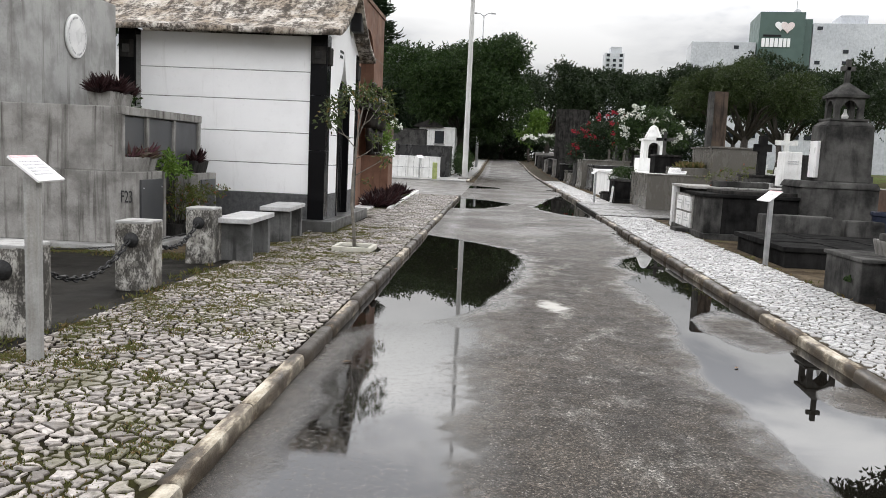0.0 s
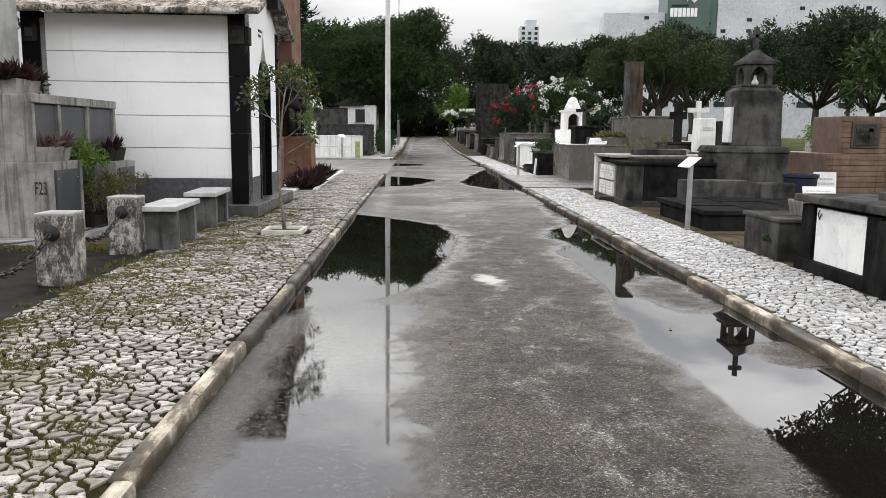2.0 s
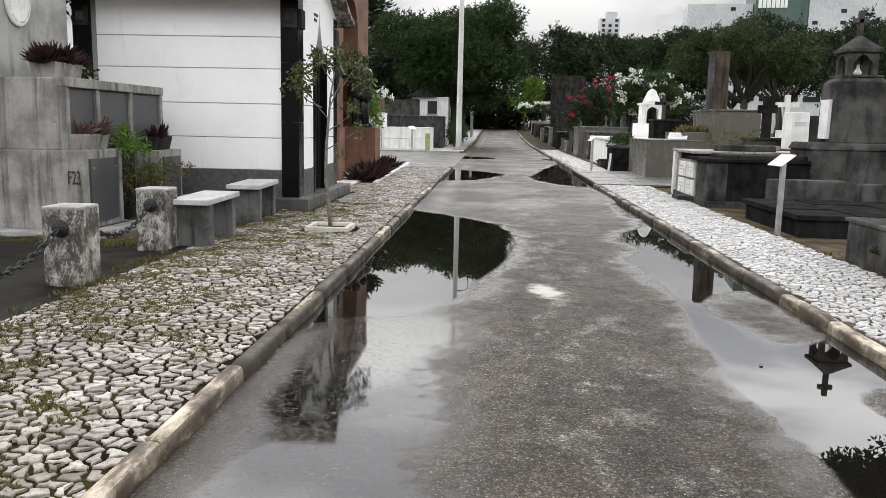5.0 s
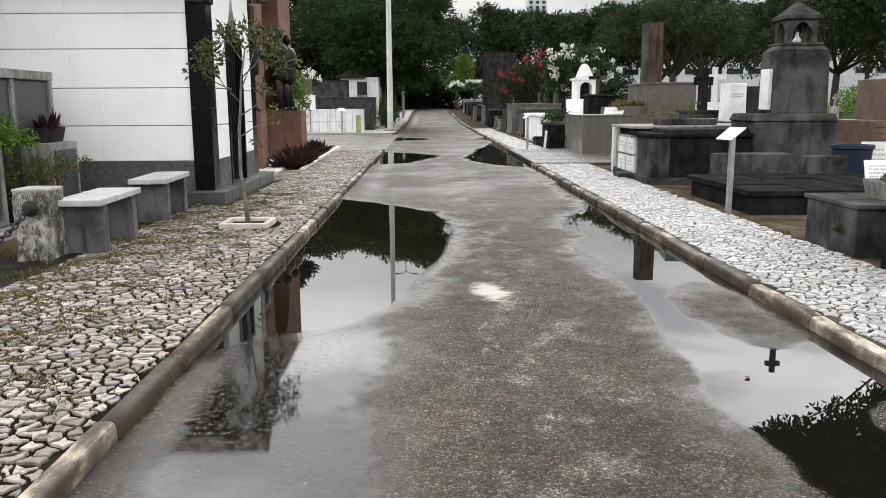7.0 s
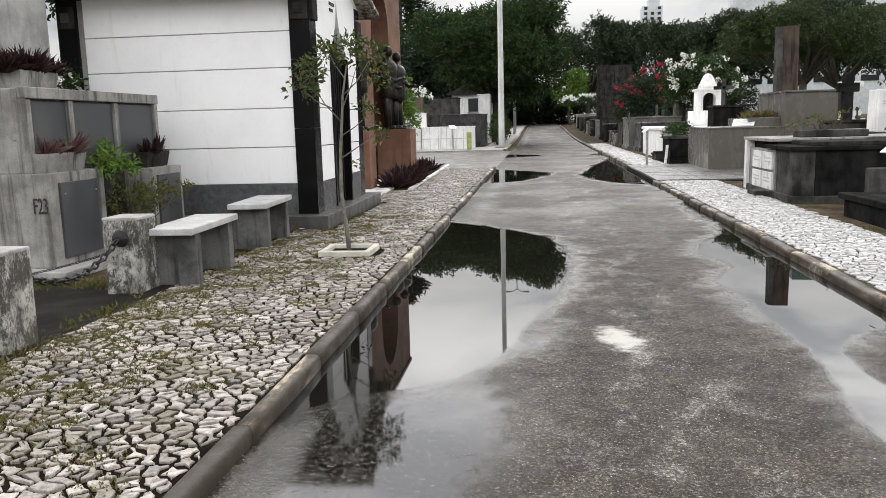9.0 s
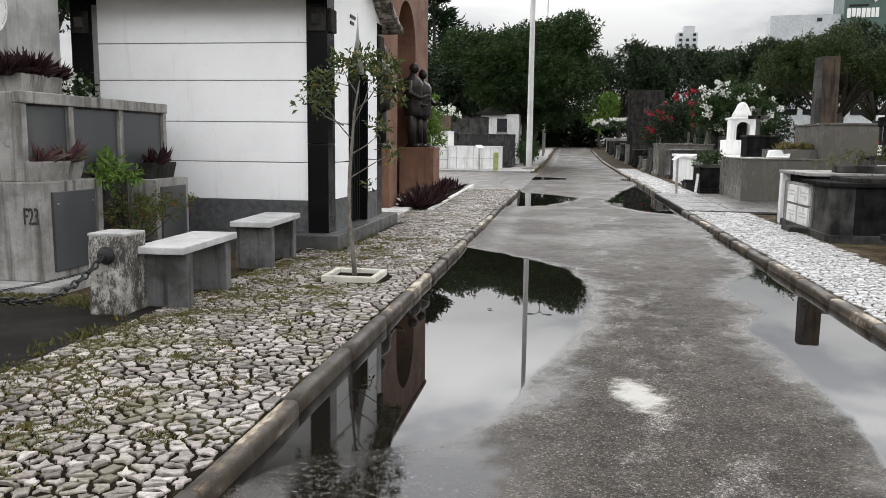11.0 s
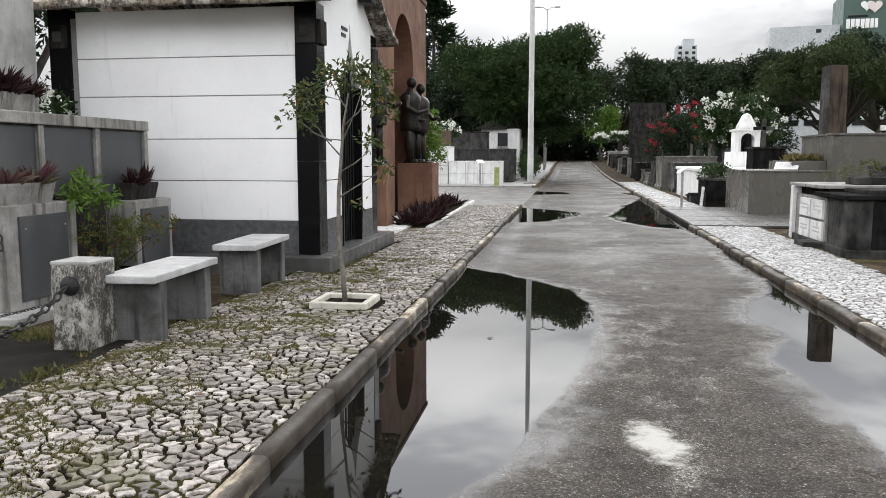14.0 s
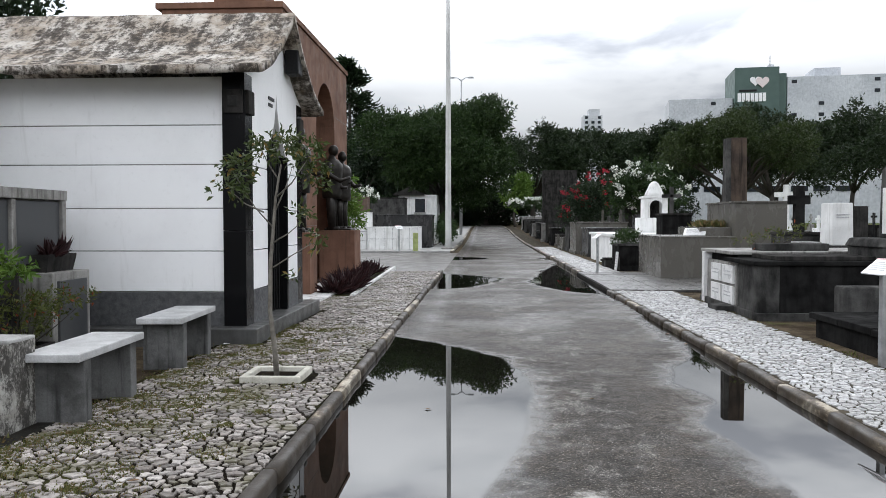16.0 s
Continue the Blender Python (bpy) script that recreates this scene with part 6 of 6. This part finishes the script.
grave((5.42, 26.1, 0.05), 0.8, 0.8, 1.55, (M_TOMB_BLACK, M_CEMENT_DARK), "stacked black stone tomb block with a slim cross", cross=0.75, turn=90, head_mat=M_TOMB_GREY)
shrub((13.2, 25.5, 0.05), [(0, 0, 1.35, 0.75, 0.75, 0.45), (0.1, 0, 1.1, 0.6, 0.6, 0.4)], 420, 5, 0.11, M_LEAF_BRIGHT, "small round clipped green tree in the grave field", 76, None, 5)
# box with bush, white platform and shrine
grave((4.05, 25.7, 0.05), 0.65, 1.1, 0.72, (M_TOMB_BLACK, M_TOMB_GREY), "dark stone planter tomb with a bush growing from it")
shrub((4.05, 25.7, 0.75), [(0, 0, 0.15, 0.42, 0.5, 0.20), (0.1, 0.2, 0.25, 0.3, 0.3, 0.15)], 220, 5, 0.09, M_LEAF, "low green bush on a dark planter tomb", 52, None, 6)
plaque_book((3.66, 25.15, 0.05), -90, "small white plaque standing against a dark tomb", (0.3, 0.5), 85)
for k, (yy, hh) in enumerate(((26.5, 0.28), (26.9, 0.22))):
    grave((3.75, yy, 0.05), 0.4, 0.35, hh, (M_TOMB_GREY, M_CEMENT_DARK), "little grey stone block beside the pavement", step=False, name="stone_block")


def white_shrine():
    g = thing("white_shrine", (5.95, 31.2, 0.05), "white painted shrine with an arched niche and a pointed top", "shrine")
    part("platform", block(-2.0, 0.9, -3.6, 1.2, -0.05, 0.86, 0.02), M_WHITE_OLD, g)
    part("platform_lid", block(-2.06, 0.96, -3.66, 1.26, 0.86, 0.95, 0.02), M_WHITE_OLD, g)
    part("lower_step", block(-0.56, 0.56, -0.5, 0.5, 0.95, 1.45, 0.02), M_WHITE_OLD, g)
    part("pier", block(-0.39, -0.21, -0.36, 0.36, 1.45, 2.12, 0.015), M_WHITE_OLD, g)
    part("pier", block(0.21, 0.39, -0.36, 0.36, 1.45, 2.12, 0.015), M_WHITE_OLD, g)
    # shade of the recess is put into the back's dark colour
    part("niche_back", block(-0.21, 0.21, 0.15, 0.34, 1.45, 2.12, 0), M_CEMENT_DARK, g, "niche back coloured dark for shade")
    out = [(-0.21 * math.cos(math.pi * i / 10), 1.85 + 0.20 * math.sin(math.pi * i / 10)) for i in range(11)] + [(0.21, 2.13), (-0.21, 2.13)]
    part("niche_arch", prism(out, "y", -0.36, -0.2), M_WHITE_OLD, g)
    part("cornice", block(-0.45, 0.45, -0.42, 0.42, 2.12, 2.19, 0.015), M_WHITE_OLD, g)
    part("dome", lathe([(0.34, 2.19), (0.30, 2.32), (0.21, 2.50), (0.16, 2.62), (0.08, 2.69), (0.02, 2.71)], 16), M_WHITE_OLD, g, smooth=True)
    part("niche_figure", lathe([(0.07, 1.45), (0.08, 1.55), (0.05, 1.7), (0.055, 1.78), (0.02, 1.85)], 10), M_TOMB_BLACK, g, "small dark figure in the niche")


white_shrine()

GM = [(M_TOMB_GREY, M_CEMENT), (M_CEMENT_DARK, M_CEMENT_DARK), (M_GRANITE_DK, M_GRANITE_DK), (M_GRANITE, M_GRANITE), (M_TOMB_GREY, M_TOMB_GREY), (M_CEMENT, M_CEMENT_PALE), (M_TOMB_BLACK, M_GRANITE_DK)]
GL = ["weathered grey stone grave beside the lane", "dark cement grave beside the lane", "dark granite grave beside the lane", "brown-grey granite grave beside the lane", "mouldy grey stone grave beside the lane", "pale cement grave beside the lane", "black marble grave beside the lane"]
rng_g = np.random.default_rng(61)
y_g = 33.6
while y_g < 84:
    k = int(rng_g.integers(0, 7))
    d_, h_ = rng_g.uniform(1.1, 2.2), rng_g.uniform(0.55, 1.35)
    grave((4.95 + rng_g.uniform(-0.1, 0.2), y_g + d_ / 2, 0.05 + rise(y_g)), 2.1, d_, h_, GM[k], GL[k], head=rng_g.choice([0, 0.5, 0.8]), cross=rng_g.choice([0, 0, 0.5]))
    y_g += d_ + rng_g.uniform(0.25, 0.7)
y_g = 47.0
while y_g < 84:
    k = int(rng_g.integers(0, 7))
    d_, h_ = rng_g.uniform(1.2, 2.4), rng_g.uniform(0.5, 1.3)
    grave((-4.3 + rng_g.uniform(-0.2, 0.1), y_g + d_ / 2 + 8, 0.05 + rise(y_g + 8)), 2.2, d_, h_, GM[k], GL[k], head=rng_g.choice([0, 0.5, 0.8]), turn=180)
    y_g += d_ + rng_g.uniform(0.5, 1.5)
solo("dark_stele", block(-1.1, 1.1, -0.5, 0.5, -0.1, 4.7, 0.02), M_CEMENT_DARK, (5.1, 56.5, rise(56)), "tall dark weathered stone stele", "monument")
grave((7.0, 39.0, 0.05), 1.6, 1.4, 2.0, (M_TOMB_GREY, M_CEMENT), "tall grey tomb block with a cement top", cross=0.8)
# field of graves further east
for i in range(46):
    x, y = rng_g.uniform(8.2, 26), rng_g.uniform(20, 58)
    if x / y > 0.62 or x / y < 0.17:
        continue
    k = int(rng_g.integers(0, 7))
    mats = GM[k] if rng_g.random() < 0.55 else (M_WHITE_OLD, M_MARBLE)
    grave((x, y, 0.04 + rise(y)), 1.5, 0.9, rng_g.uniform(0.4, 0.9), mats, "grave in the grassy field beyond the lane" if mats[0] is not M_WHITE_OLD else "white painted grave in the grassy field", head=rng_g.choice([0, 0.35, 0.6]), cross=rng_g.choice([0, 0.5, 0.6]), turn=rng_g.uniform(-4, 4))

# ---- flowering shrubs and trees ----
shrub((6.9, 37.6, 0.0), [(0, 0, 2.9, 1.3, 1.2, 1.0), (-0.7, 0, 2.4, 1.0, 1.0, 0.9), (0.8, 0.2, 2.5, 1.0, 1.0, 0.8)], 1900, 5, 0.15, M_LEAF, "large green shrub covered with white blossom clusters", 71,
      (M_PETAL_W, 52, 0.115, [(0, 0, 3.05, 1.35, 1.2, 0.95), (-0.6, 0, 2.7, 1.0, 1.0, 0.8), (0.8, 0.2, 2.7, 1.0, 1.0, 0.75)]), 14, "flowering_shrub")
shrub((5.6, 43.5, 0.0), [(0, 0, 2.4, 1.5, 1.3, 1.1), (-0.9, 0, 1.7, 1.0, 1.0, 0.9), (0.9, 0, 3.0, 0.9, 0.9, 0.7)], 1300, 5, 0.17, M_LEAF_DARK, "dark green climbing shrub with red blossoms", 72,
      (M_PETAL_R, 46, 0.09, [(0.2, -0.3, 3.0, 1.3, 1.0, 0.9), (-1.2, -0.3, 2.2, 0.8, 0.8, 0.7)]), 14, "flowering_shrub")
shrub((-6.4, 44.3, 0), [(0, 0, 2.6, 1.0, 0.7, 0.45)], 300, 5, 0.16, M_LEAF, "green shrub with white blossom behind the tombs", 73, (M_PETAL_W, 45, 0.09, [(0, 0, 2.75, 1.0, 0.7, 0.4)]), 8, "flowering_shrub")
shrub((3.6, 62, 1.0), [(0, 0, 1.6, 1.6, 0.7, 0.3)], 200, 5, 0.2, M_LEAF, "hedge with white blossom beyond the graves", 74, (M_PETAL_W, 40, 0.11, [(0, 0, 1.8, 1.6, 0.7, 0.25)]), 8, "flowering_shrub")
shrub((-2.1, 46.5, 0.05), [(0, 0, 0.6, 0.5, 1.5, 0.5), (0.1, 2.6, 0.8, 0.6, 1.5, 0.7), (-0.2, 5, 1.0, 0.6, 1.2, 0.9)], 600, 5, 0.16, M_LEAF, "leafy green shrubs lining the far pavement", 75, None, 8)



def lumpy(seed, half, low, high, n_, r):
    """Crown lumps strewn through a broad rounded outline."""
    g = np.random.default_rng(seed)
    out = []
    while len(out) < n_:
        p = g.uniform(-1, 1, 3)
        if np.linalg.norm(p) < 1.0:
            z = (low + high) / 2 + p[2] * (high - low) / 2
            k = r * g.uniform(0.7, 1.25)
            out.append((p[0] * half, p[1] * half * 0.8, z, k, k, k * g.uniform(0.6, 0.9)))
    return out


tree((-2.5, 53, 0.1), 10, lumpy(811, 4.3, 2.6, 8.9, 34, 1.45), 0.30, 2.6, M_LEAF, M_BARK, 15000, 5, 0.24, "large dense dark green tree overhanging the lane", 81, slim=0.36, shell=0.4)
tree((-5.5, 64, 0.2), 10, [(0, 0, 6, 3.5, 3, 3.0), (-3, 0, 5, 3, 3, 2.5), (2, 0, 4.0, 2.5, 2.5, 2.2)], 0.3, 2.5, M_LEAF_DARK, M_BARK, 2200, 5, 0.42, "dense dark green tree behind the graves", 82)
tree((3.6, 92, 0.9), 6, [(0, 0, 3.6, 1.6, 1.6, 1.5), (0.6, 0, 4.8, 1.2, 1.2, 0.9)], 0.15, 2.0, M_LEAF_BRIGHT, M_BARK, 420, 5, 0.42, "yellow-green young tree beside the far lane", 83)


def conifer(at, h, label, seed):
    rng = np.random.default_rng(seed)
    t = thing("conifer", at, label, "tree")
    part("trunk", tube([(0, 0, -0.1), (0.05, 0, h * 0.5), (0, 0, h)], [h * 0.022, h * 0.013, 0.05], 8), M_BARK, t, smooth=True)
    bm = bmesh.new()
    base, way = [], []
    for i in range(70):
        z = h * (0.22 + 0.78 * (i / 70) ** 0.9)
        a = rng.uniform(0, 2 * math.pi)
        L = (1 - (z / h) ** 1.5) * 0.28 * h * rng.uniform(0.55, 1.1) + 0.03 * h
        e = Vector((math.cos(a) * L, math.sin(a) * L, z + L * rng.uniform(0.05, 0.4)))
        s = Vector((0, 0, z))
        tube([s, s.lerp(e, 0.6) + Vector((0, 0, 0.1)), e], [0.004 * h, 0.0025 * h, 0.0008 * h], 4, bm)
        for k in range(80):
            f = rng.uniform(0.25, 1.05)
            p = s.lerp(e, f)
            base.append((p.x + rng.normal() * 0.012 * h, p.y + rng.normal() * 0.012 * h, p.z + rng.normal() * 0.010 * h))
            d = e - s
            way.append((d.x / L + rng.normal() * 0.6, d.y / L + rng.normal() * 0.6, 0.35 + rng.normal() * 0.35))
    part("bough", bm, M_BARK, t)
    ln = h * rng.uniform(0.027, 0.058, len(base))
    ob = new("foliage", leaf_mesh("foliage", np.array(base), np.array(way), ln, ln * 0.22, M_LEAF_DARK, rng))
    ob.parent = t


conifer((-16.3, 100.0, 0.5), 20.5, "tall dark feathery conifer far behind the granite mausoleum", 91)
conifer((-22.0, 104.0, 0.5), 22.0, "tall dark feathery conifer far behind the granite mausoleum", 92)
conifer((-29.0, 98.0, 0.5), 20.0, "tall dark feathery conifer far behind the granite mausoleum", 93)


def round_blobs(rng, r, h, flat, n_):
    out = []
    for i in range(n_):
        a, q = rng.uniform(0, 2 * math.pi), r * math.sqrt(rng.uniform(0.05, 0.8))
        out.append((q * math.cos(a), q * math.sin(a), h - flat * (0.5 + 1.0 * (q / r) ** 2 + rng.uniform(0, 0.8)), r * rng.uniform(0.22, 0.36), r * rng.uniform(0.22, 0.36), flat * rng.uniform(0.4, 0.7)))
    return out


def big_tree(x, y, h, r, flat, leaf, label, seed, tufts=1500, size=0.45, fork=0.35, group="", n_=17):
    rng = np.random.default_rng(seed)
    return tree((x, y, rise(min(y, 110))), h, round_blobs(rng, r, h, flat, n_), 0.32, h * fork, leaf, M_BARK, tufts, 5, size, label, seed, group, shell=0.35)


big_tree(16.8, 56, 8.4, 4.7, 1.7, M_LEAF_OLIVE, "spreading olive-green feathery tree among the graves", 101, 9000, 0.20, 0.40, n_=22)
big_tree(31, 62, 11.5, 6.5, 3.2, M_LEAF_FAR, "spreading dark green tree beyond the graves", 102, 6500, 0.30, 0.32)
big_tree(24.5, 72, 11.2, 6.0, 3.0, M_LEAF_FAR, "spreading dark green tree beyond the graves", 103, 5500, 0.32, 0.30)
big_tree(40, 70, 11.5, 7.0, 3.2, M_LEAF_FAR, "spreading dark green tree beyond the graves", 113, 4500, 0.34, 0.30)
for i, (x, y, h, r) in enumerate(((6, 98, 12.8, 6.5), (13, 104, 13.2, 7), (20.5, 100, 13.4, 7), (27.5, 96, 12.6, 7), (35, 100, 13.4, 7.5), (43, 98, 14.6, 7.5), (-4, 104, 12.5, 7), (-13, 92, 12, 7), (-22, 80, 12, 7), (-17, 62, 11, 6), (52, 96, 15, 7.5))):
    big_tree(x, y, h, r, 3.4, M_LEAF_FAR, "dark green tree in the row behind the cemetery", 120 + i, 4600, 0.42, 0.28, "trees behind the cemetery")
for i, (x, y, h, r) in enumerate(((0.5, 112, 7, 6), (10, 116, 8, 8), (-9, 112, 8, 8), (22, 118, 8, 8), (-20, 100, 8, 8), (-28, 70, 8, 7), (-12, 78, 7, 6), (-9, 60, 6.5, 5))):
    big_tree(x, y, h, r, 3.6, M_LEAF_DARK, "dense low dark tree closing the end of the cemetery", 140 + i, 3600, 0.46, 0.2, "low trees behind the cemetery")
# tall tree leaning over the east graves, its canopy high above them


def canopy(places, foot):
    """Crown lumps given by bearing from the lane, distance, height and size, as offsets from the tree's foot."""
    out = []
    for bearing, far, z, r, h in places:
        out.append((far * math.sin(radians(bearing)) - foot[0], far * math.cos(radians(bearing)) - foot[1], z - foot[2], r, r, h))
    return out


big_tree(-13.6, 21.5, 8.4, 4.2, 2.4, M_LEAF_DARK, "dark leafy tree behind the burial niches", 160, 4000, 0.22, 0.30)
EAST_TREE = (15.2, 22.4, 0.04)
tree(EAST_TREE, 14, canopy([(27, 28, 9.9, 2.0, 1.3), (29.5, 28, 9.3, 2.2, 1.4), (32, 27, 8.8, 2.4, 1.5), (25.2, 28, 10.8, 1.5, 1.1), (28, 29, 12.2, 2.8, 1.6), (32, 28, 11.8, 3.0, 1.8), (24, 29, 12.9, 2.0, 1.3),
                            (26, 29, 14.6, 2.6, 1.6), (30, 30, 15.0, 3.2, 1.8), (34, 27, 14.4, 3.2, 2.0), (35, 25, 10.6, 2.6, 1.8), (23.2, 28, 10.9, 1.2, 0.9), (24.2, 28, 9.9, 1.1, 0.8), (25.6, 27.5, 9.3, 1.3, 0.8), (24.5, 28.5, 11.8, 1.6, 1.0), (21.6, 28, 10.9, 1.2, 0.9), (22.6, 28.5, 12.4, 1.7, 1.1), (20.8, 29, 12.6, 1.3, 0.9), (30.5, 24, 6.3, 1.0, 0.6), (29.4, 21.5, 3.1, 0.6, 0.5), (28.9, 21, 2.5, 0.4, 0.3)], EAST_TREE),
     0.13, 4.5, M_LEAF, M_BARK, 19000, 5, 0.24, "tall broad tree whose leafy canopy spreads over the east graves", 151, shell=0.2)

# ---- buildings beyond the trees ----


def facade(parent, w, h, mat, rows, cols, name="wall", depth=14, win=(1.3, 1.1), skip=0.35, seed=0, x0=0.0):
    rng = np.random.default_rng(seed)
    wall = part(name, block(x0, x0 + w, 0, depth, -2, h, 0.05), mat, parent)
    me = None
    for r in range(rows):
        for c in range(cols):
            if rng.random() < skip:
                continue
            x, z = x0 + w * (c + 0.5) / cols, h * (r + 0.55) / rows
            bm = block(-win[0] / 2, win[0] / 2, -0.12, 0.1, -win[1] / 2, win[1] / 2, 0)
            if me is None:
                me = finish(bm, "window", M_GLASS_DK)
            else:
                bm.free()
            ob = new("window", me)
            ob.parent = wall
            ob.location = (x, 0, z)
    return wall


def hospital():
    g = thing("hospital_block", (62, 215, 1.5), "grey-green clad hospital block with white tiled wings", "building", turn=-8)
    core = part("green_tower", block(3.2, 14.0, -2, 14, -2, 39.4, 0.1), M_HOSP_GREEN, g, "grey-green clad tower")
    facade(g, 16, 32.0, M_HOSP_WHITE, 11, 5, "west_wing", 14, (1.2, 0.9), 0.8, 1, -13.0)
    part("shaft", block(14.2, 16.2, 0, 14, -2, 38.0, 0.1), M_HOSP_GREEN, g)
    part("roof_tank", block(23.5, 30, 3, 12, 37, 39.6, 0.2), M_HOSP_WHITE, g)
    facade(g, 46, 37.0, M_HOSP_WHITE, 13, 14, "east_wing", 14, (1.3, 0.9), 0.78, 2, 16.4)
    part("antenna", block(12.4, 12.6, 2, 2.2, 39.4, 43, 0.02), M_GALV, g)
    part("roof_stack", lathe([(0.9, 39.4), (0.9, 40.4), (0.7, 40.8)], 10, None, (12.9, 3, 0)), M_HOSP_WHITE, g)
    # heart emblem and a name panel as plain shapes
    def heart(cx, cz, s, y):
        out = []
        for i in range(28):
            t = 2 * math.pi * i / 28
            out.append((cx + s * 0.0625 * 16 * math.sin(t) ** 3, cz + s * 0.0625 * (13 * math.cos(t) - 5 * math.cos(2 * t) - 2 * math.cos(3 * t) - math.cos(4 * t))))
        return prism(out, "y", y, -1.9)
    em = part("heart_emblem", heart(8.2, 35.9, 1.35, -2.25), M_SIGN, core, "white heart emblem")
    part("heart_emblem", heart(9.9, 35.6, 1.6, -2.45), plain("pale_pink_sign", (0.80, 0.70, 0.69), 0.5), core, "pale pink heart emblem")
    x = 3.9
    for w in (1.75, 1.75, 1.95, 1.75, 1.85, 1.6, 1.5):
        part("sign_letter_block", block(x, x + w * 0.46, -2.3, -1.95, 30.6, 32.8, 0.05), M_SIGN, core)
        x += w * 0.58
    part("sign_line", block(4.2, 8.5, -2.15, -1.95, 33.2, 33.7, 0.03), M_IRON, core)


hospital()
h2 = thing("far_tower", (52, 420, 1), "far slim white apartment tower", "building")
facade(h2, 9.8, 55.5, M_HOSP_WHITE, 22, 3, "wall", 9, (1.6, 1.4), 0.15, 5)
part("penthouse", block(3, 8.5, 1, 8, 55.5, 58.8, 0.1), M_HOSP_WHITE, h2)
an = thing("annexe", (24, 128, 1.2), "long low white annexe with a strip of windows behind the trees", "building", turn=-6)
facade(an, 95, 9.2, M_HOSP_WHITE, 1, 30, "wall", 10, (2.4, 0.8), 0.08, 6)

# ---- small things on the ground ----
rng_w = np.random.default_rng(200)
spots = []
for i in range(330):
    x = -2.72 + abs(rng_w.normal()) * 0.62
    y = rng_w.uniform(2.2, 13.5)
    if x < -1.3:
        spots.append((x, y, 0.066, rng_w.uniform(0.06, 0.22), int(rng_w.integers(60, 260))))
blades("weeds", rng_w, spots, 0.016, M_GRASS, "short grass and moss growing in the pavement joints", "grass", wide=0.5)
blades("weeds", rng_w, [(-2.80 + rng_w.normal() * 0.05, rng_w.uniform(3.5, 8.4), 0.05, 0.07, 25) for i in range(28)], 0.055, M_GRASS, "grass tufts along the court edging", "grass", wide=0.10)
blades("grass", rng_w, [(rng_w.uniform(-5.5, -3.1), rng_w.uniform(8.45, 8.74), 0.045, 0.16, 70) for i in range(60)], 0.035, M_GRASS, "strip of short grass before the niches", "grass", wide=0.14)
blades("grass", rng_w, [(3.62 + rng_w.normal() * 0.05, rng_w.uniform(8, 18), 0.035, 0.08, 20) for i in range(30)], 0.05, M_GRASS, "sparse grass along the graves", "grass", wide=0.12)


def fallen(at, s, turn, mat=M_DRYLEAF, label="dry brown leaf lying on the ground"):
    bm = bmesh.new()
    c = [(-0.5, 0, 0.02), (-0.1, 0.22, 0.10), (0.5, 0, 0.03), (-0.1, -0.22, 0.12), (0.0, 0.0, 0.0)]
    v = [bm.verts.new(Vector(p) * s) for p in c]
    for a, b in ((0, 1), (1, 2), (2, 3), (3, 0)):
        bm.faces.new((v[a], v[b], v[4]))
    solo("fallen_leaf", bm, mat, at, label, "leaf", turn=turn)


for q in ((1.72, 5.35, 0.003, 0.06), (-0.35, 9.2, 0.003, 0.06), (2.3, 13.2, 0.003, 0.10), (0.9, 9.6, 0.003, 0.05), (-1.9, 4.4, 0.08, 0.08), (-2.1, 5.6, 0.08, 0.07), (-1.7, 7.3, 0.08, 0.07), (2.32, 12.4, 0.003, 0.09), (-0.8, 4.9, 0.003, 0.07)):
    fallen(q[:3], q[3], q[1] * 77)
fallen((-2.66, 11.95 - 0.3, 0.09), 0.09, 30, M_SIGN, "crumpled white paper scrap beside the step")

# ---- pavement stones ----
bed_w = sheet("pavement_west", [-2.80, -2.4, -2.0, -1.6, -1.104], [-4, 0, 4, 8, 12, 16, 20, 24.4], lambda x, y: 0.0625, M_JOINT, "", "pavement")
west = cells(-2.74, -1.112, -3.0, 24.4, 0.078, 0.068, 301, lambda x, y: -2.78 < x < -1.11 and -3.0 < y < 24.4 and not (y > 17.3 and x < -2.2 - 0.028 * (y - 17.3)) and not (abs(x + 1.69) < 0.30 and abs(y - 10.03) < 0.30) and not (y > 11.7 and x < -2.30 and y < 15.1))
stone_pavement("pavement_west", bed_w, west, (-1.7, 3.6), M_STONE_L, M_STONE_LI, "grey and white hand-set irregular stone pavement with mossy joints", 0.072, 0.0074, 302)
bed_e = sheet("pavement_east", [2.495, 2.9, 3.3, 3.64], [-4, 0, 4, 8, 12, 16, 18.6], lambda x, y: 0.064, M_JOINT_R, "", "pavement")
east = cells(2.512, 3.62, -3.0, 18.55, 0.076, 0.070, 303, lambda x, y: 2.52 < x < 3.60 and -3.0 < y < 18.5)
stone_pavement("pavement_east", bed_e, east, (3.0, 6.2), M_STONE_R, M_STONE_RI, "bright white hand-set irregular stone pavement", 0.072, 0.0042, 304)
bed_f = sheet("pavement_east_far", [2.63, 3.1, 3.6], [23.95, 28, 32, 38, 45, 50, 56, 62, 70, 78, 88, 100], lambda x, y: 0.055 + rise(y), M_JOINT_R, "", "pavement")
eastf = cells(2.64, 3.6, 24.0, 44.5, 0.15, 0.13, 305, lambda x, y: 2.64 < x < 3.6)
stone_pavement("pavement_east_far", bed_f, eastf, (3.0, 24), M_STONE_R, M_STONE_RI, "white stone pavement strip along the far lane", 0.072, 0.006, 306)
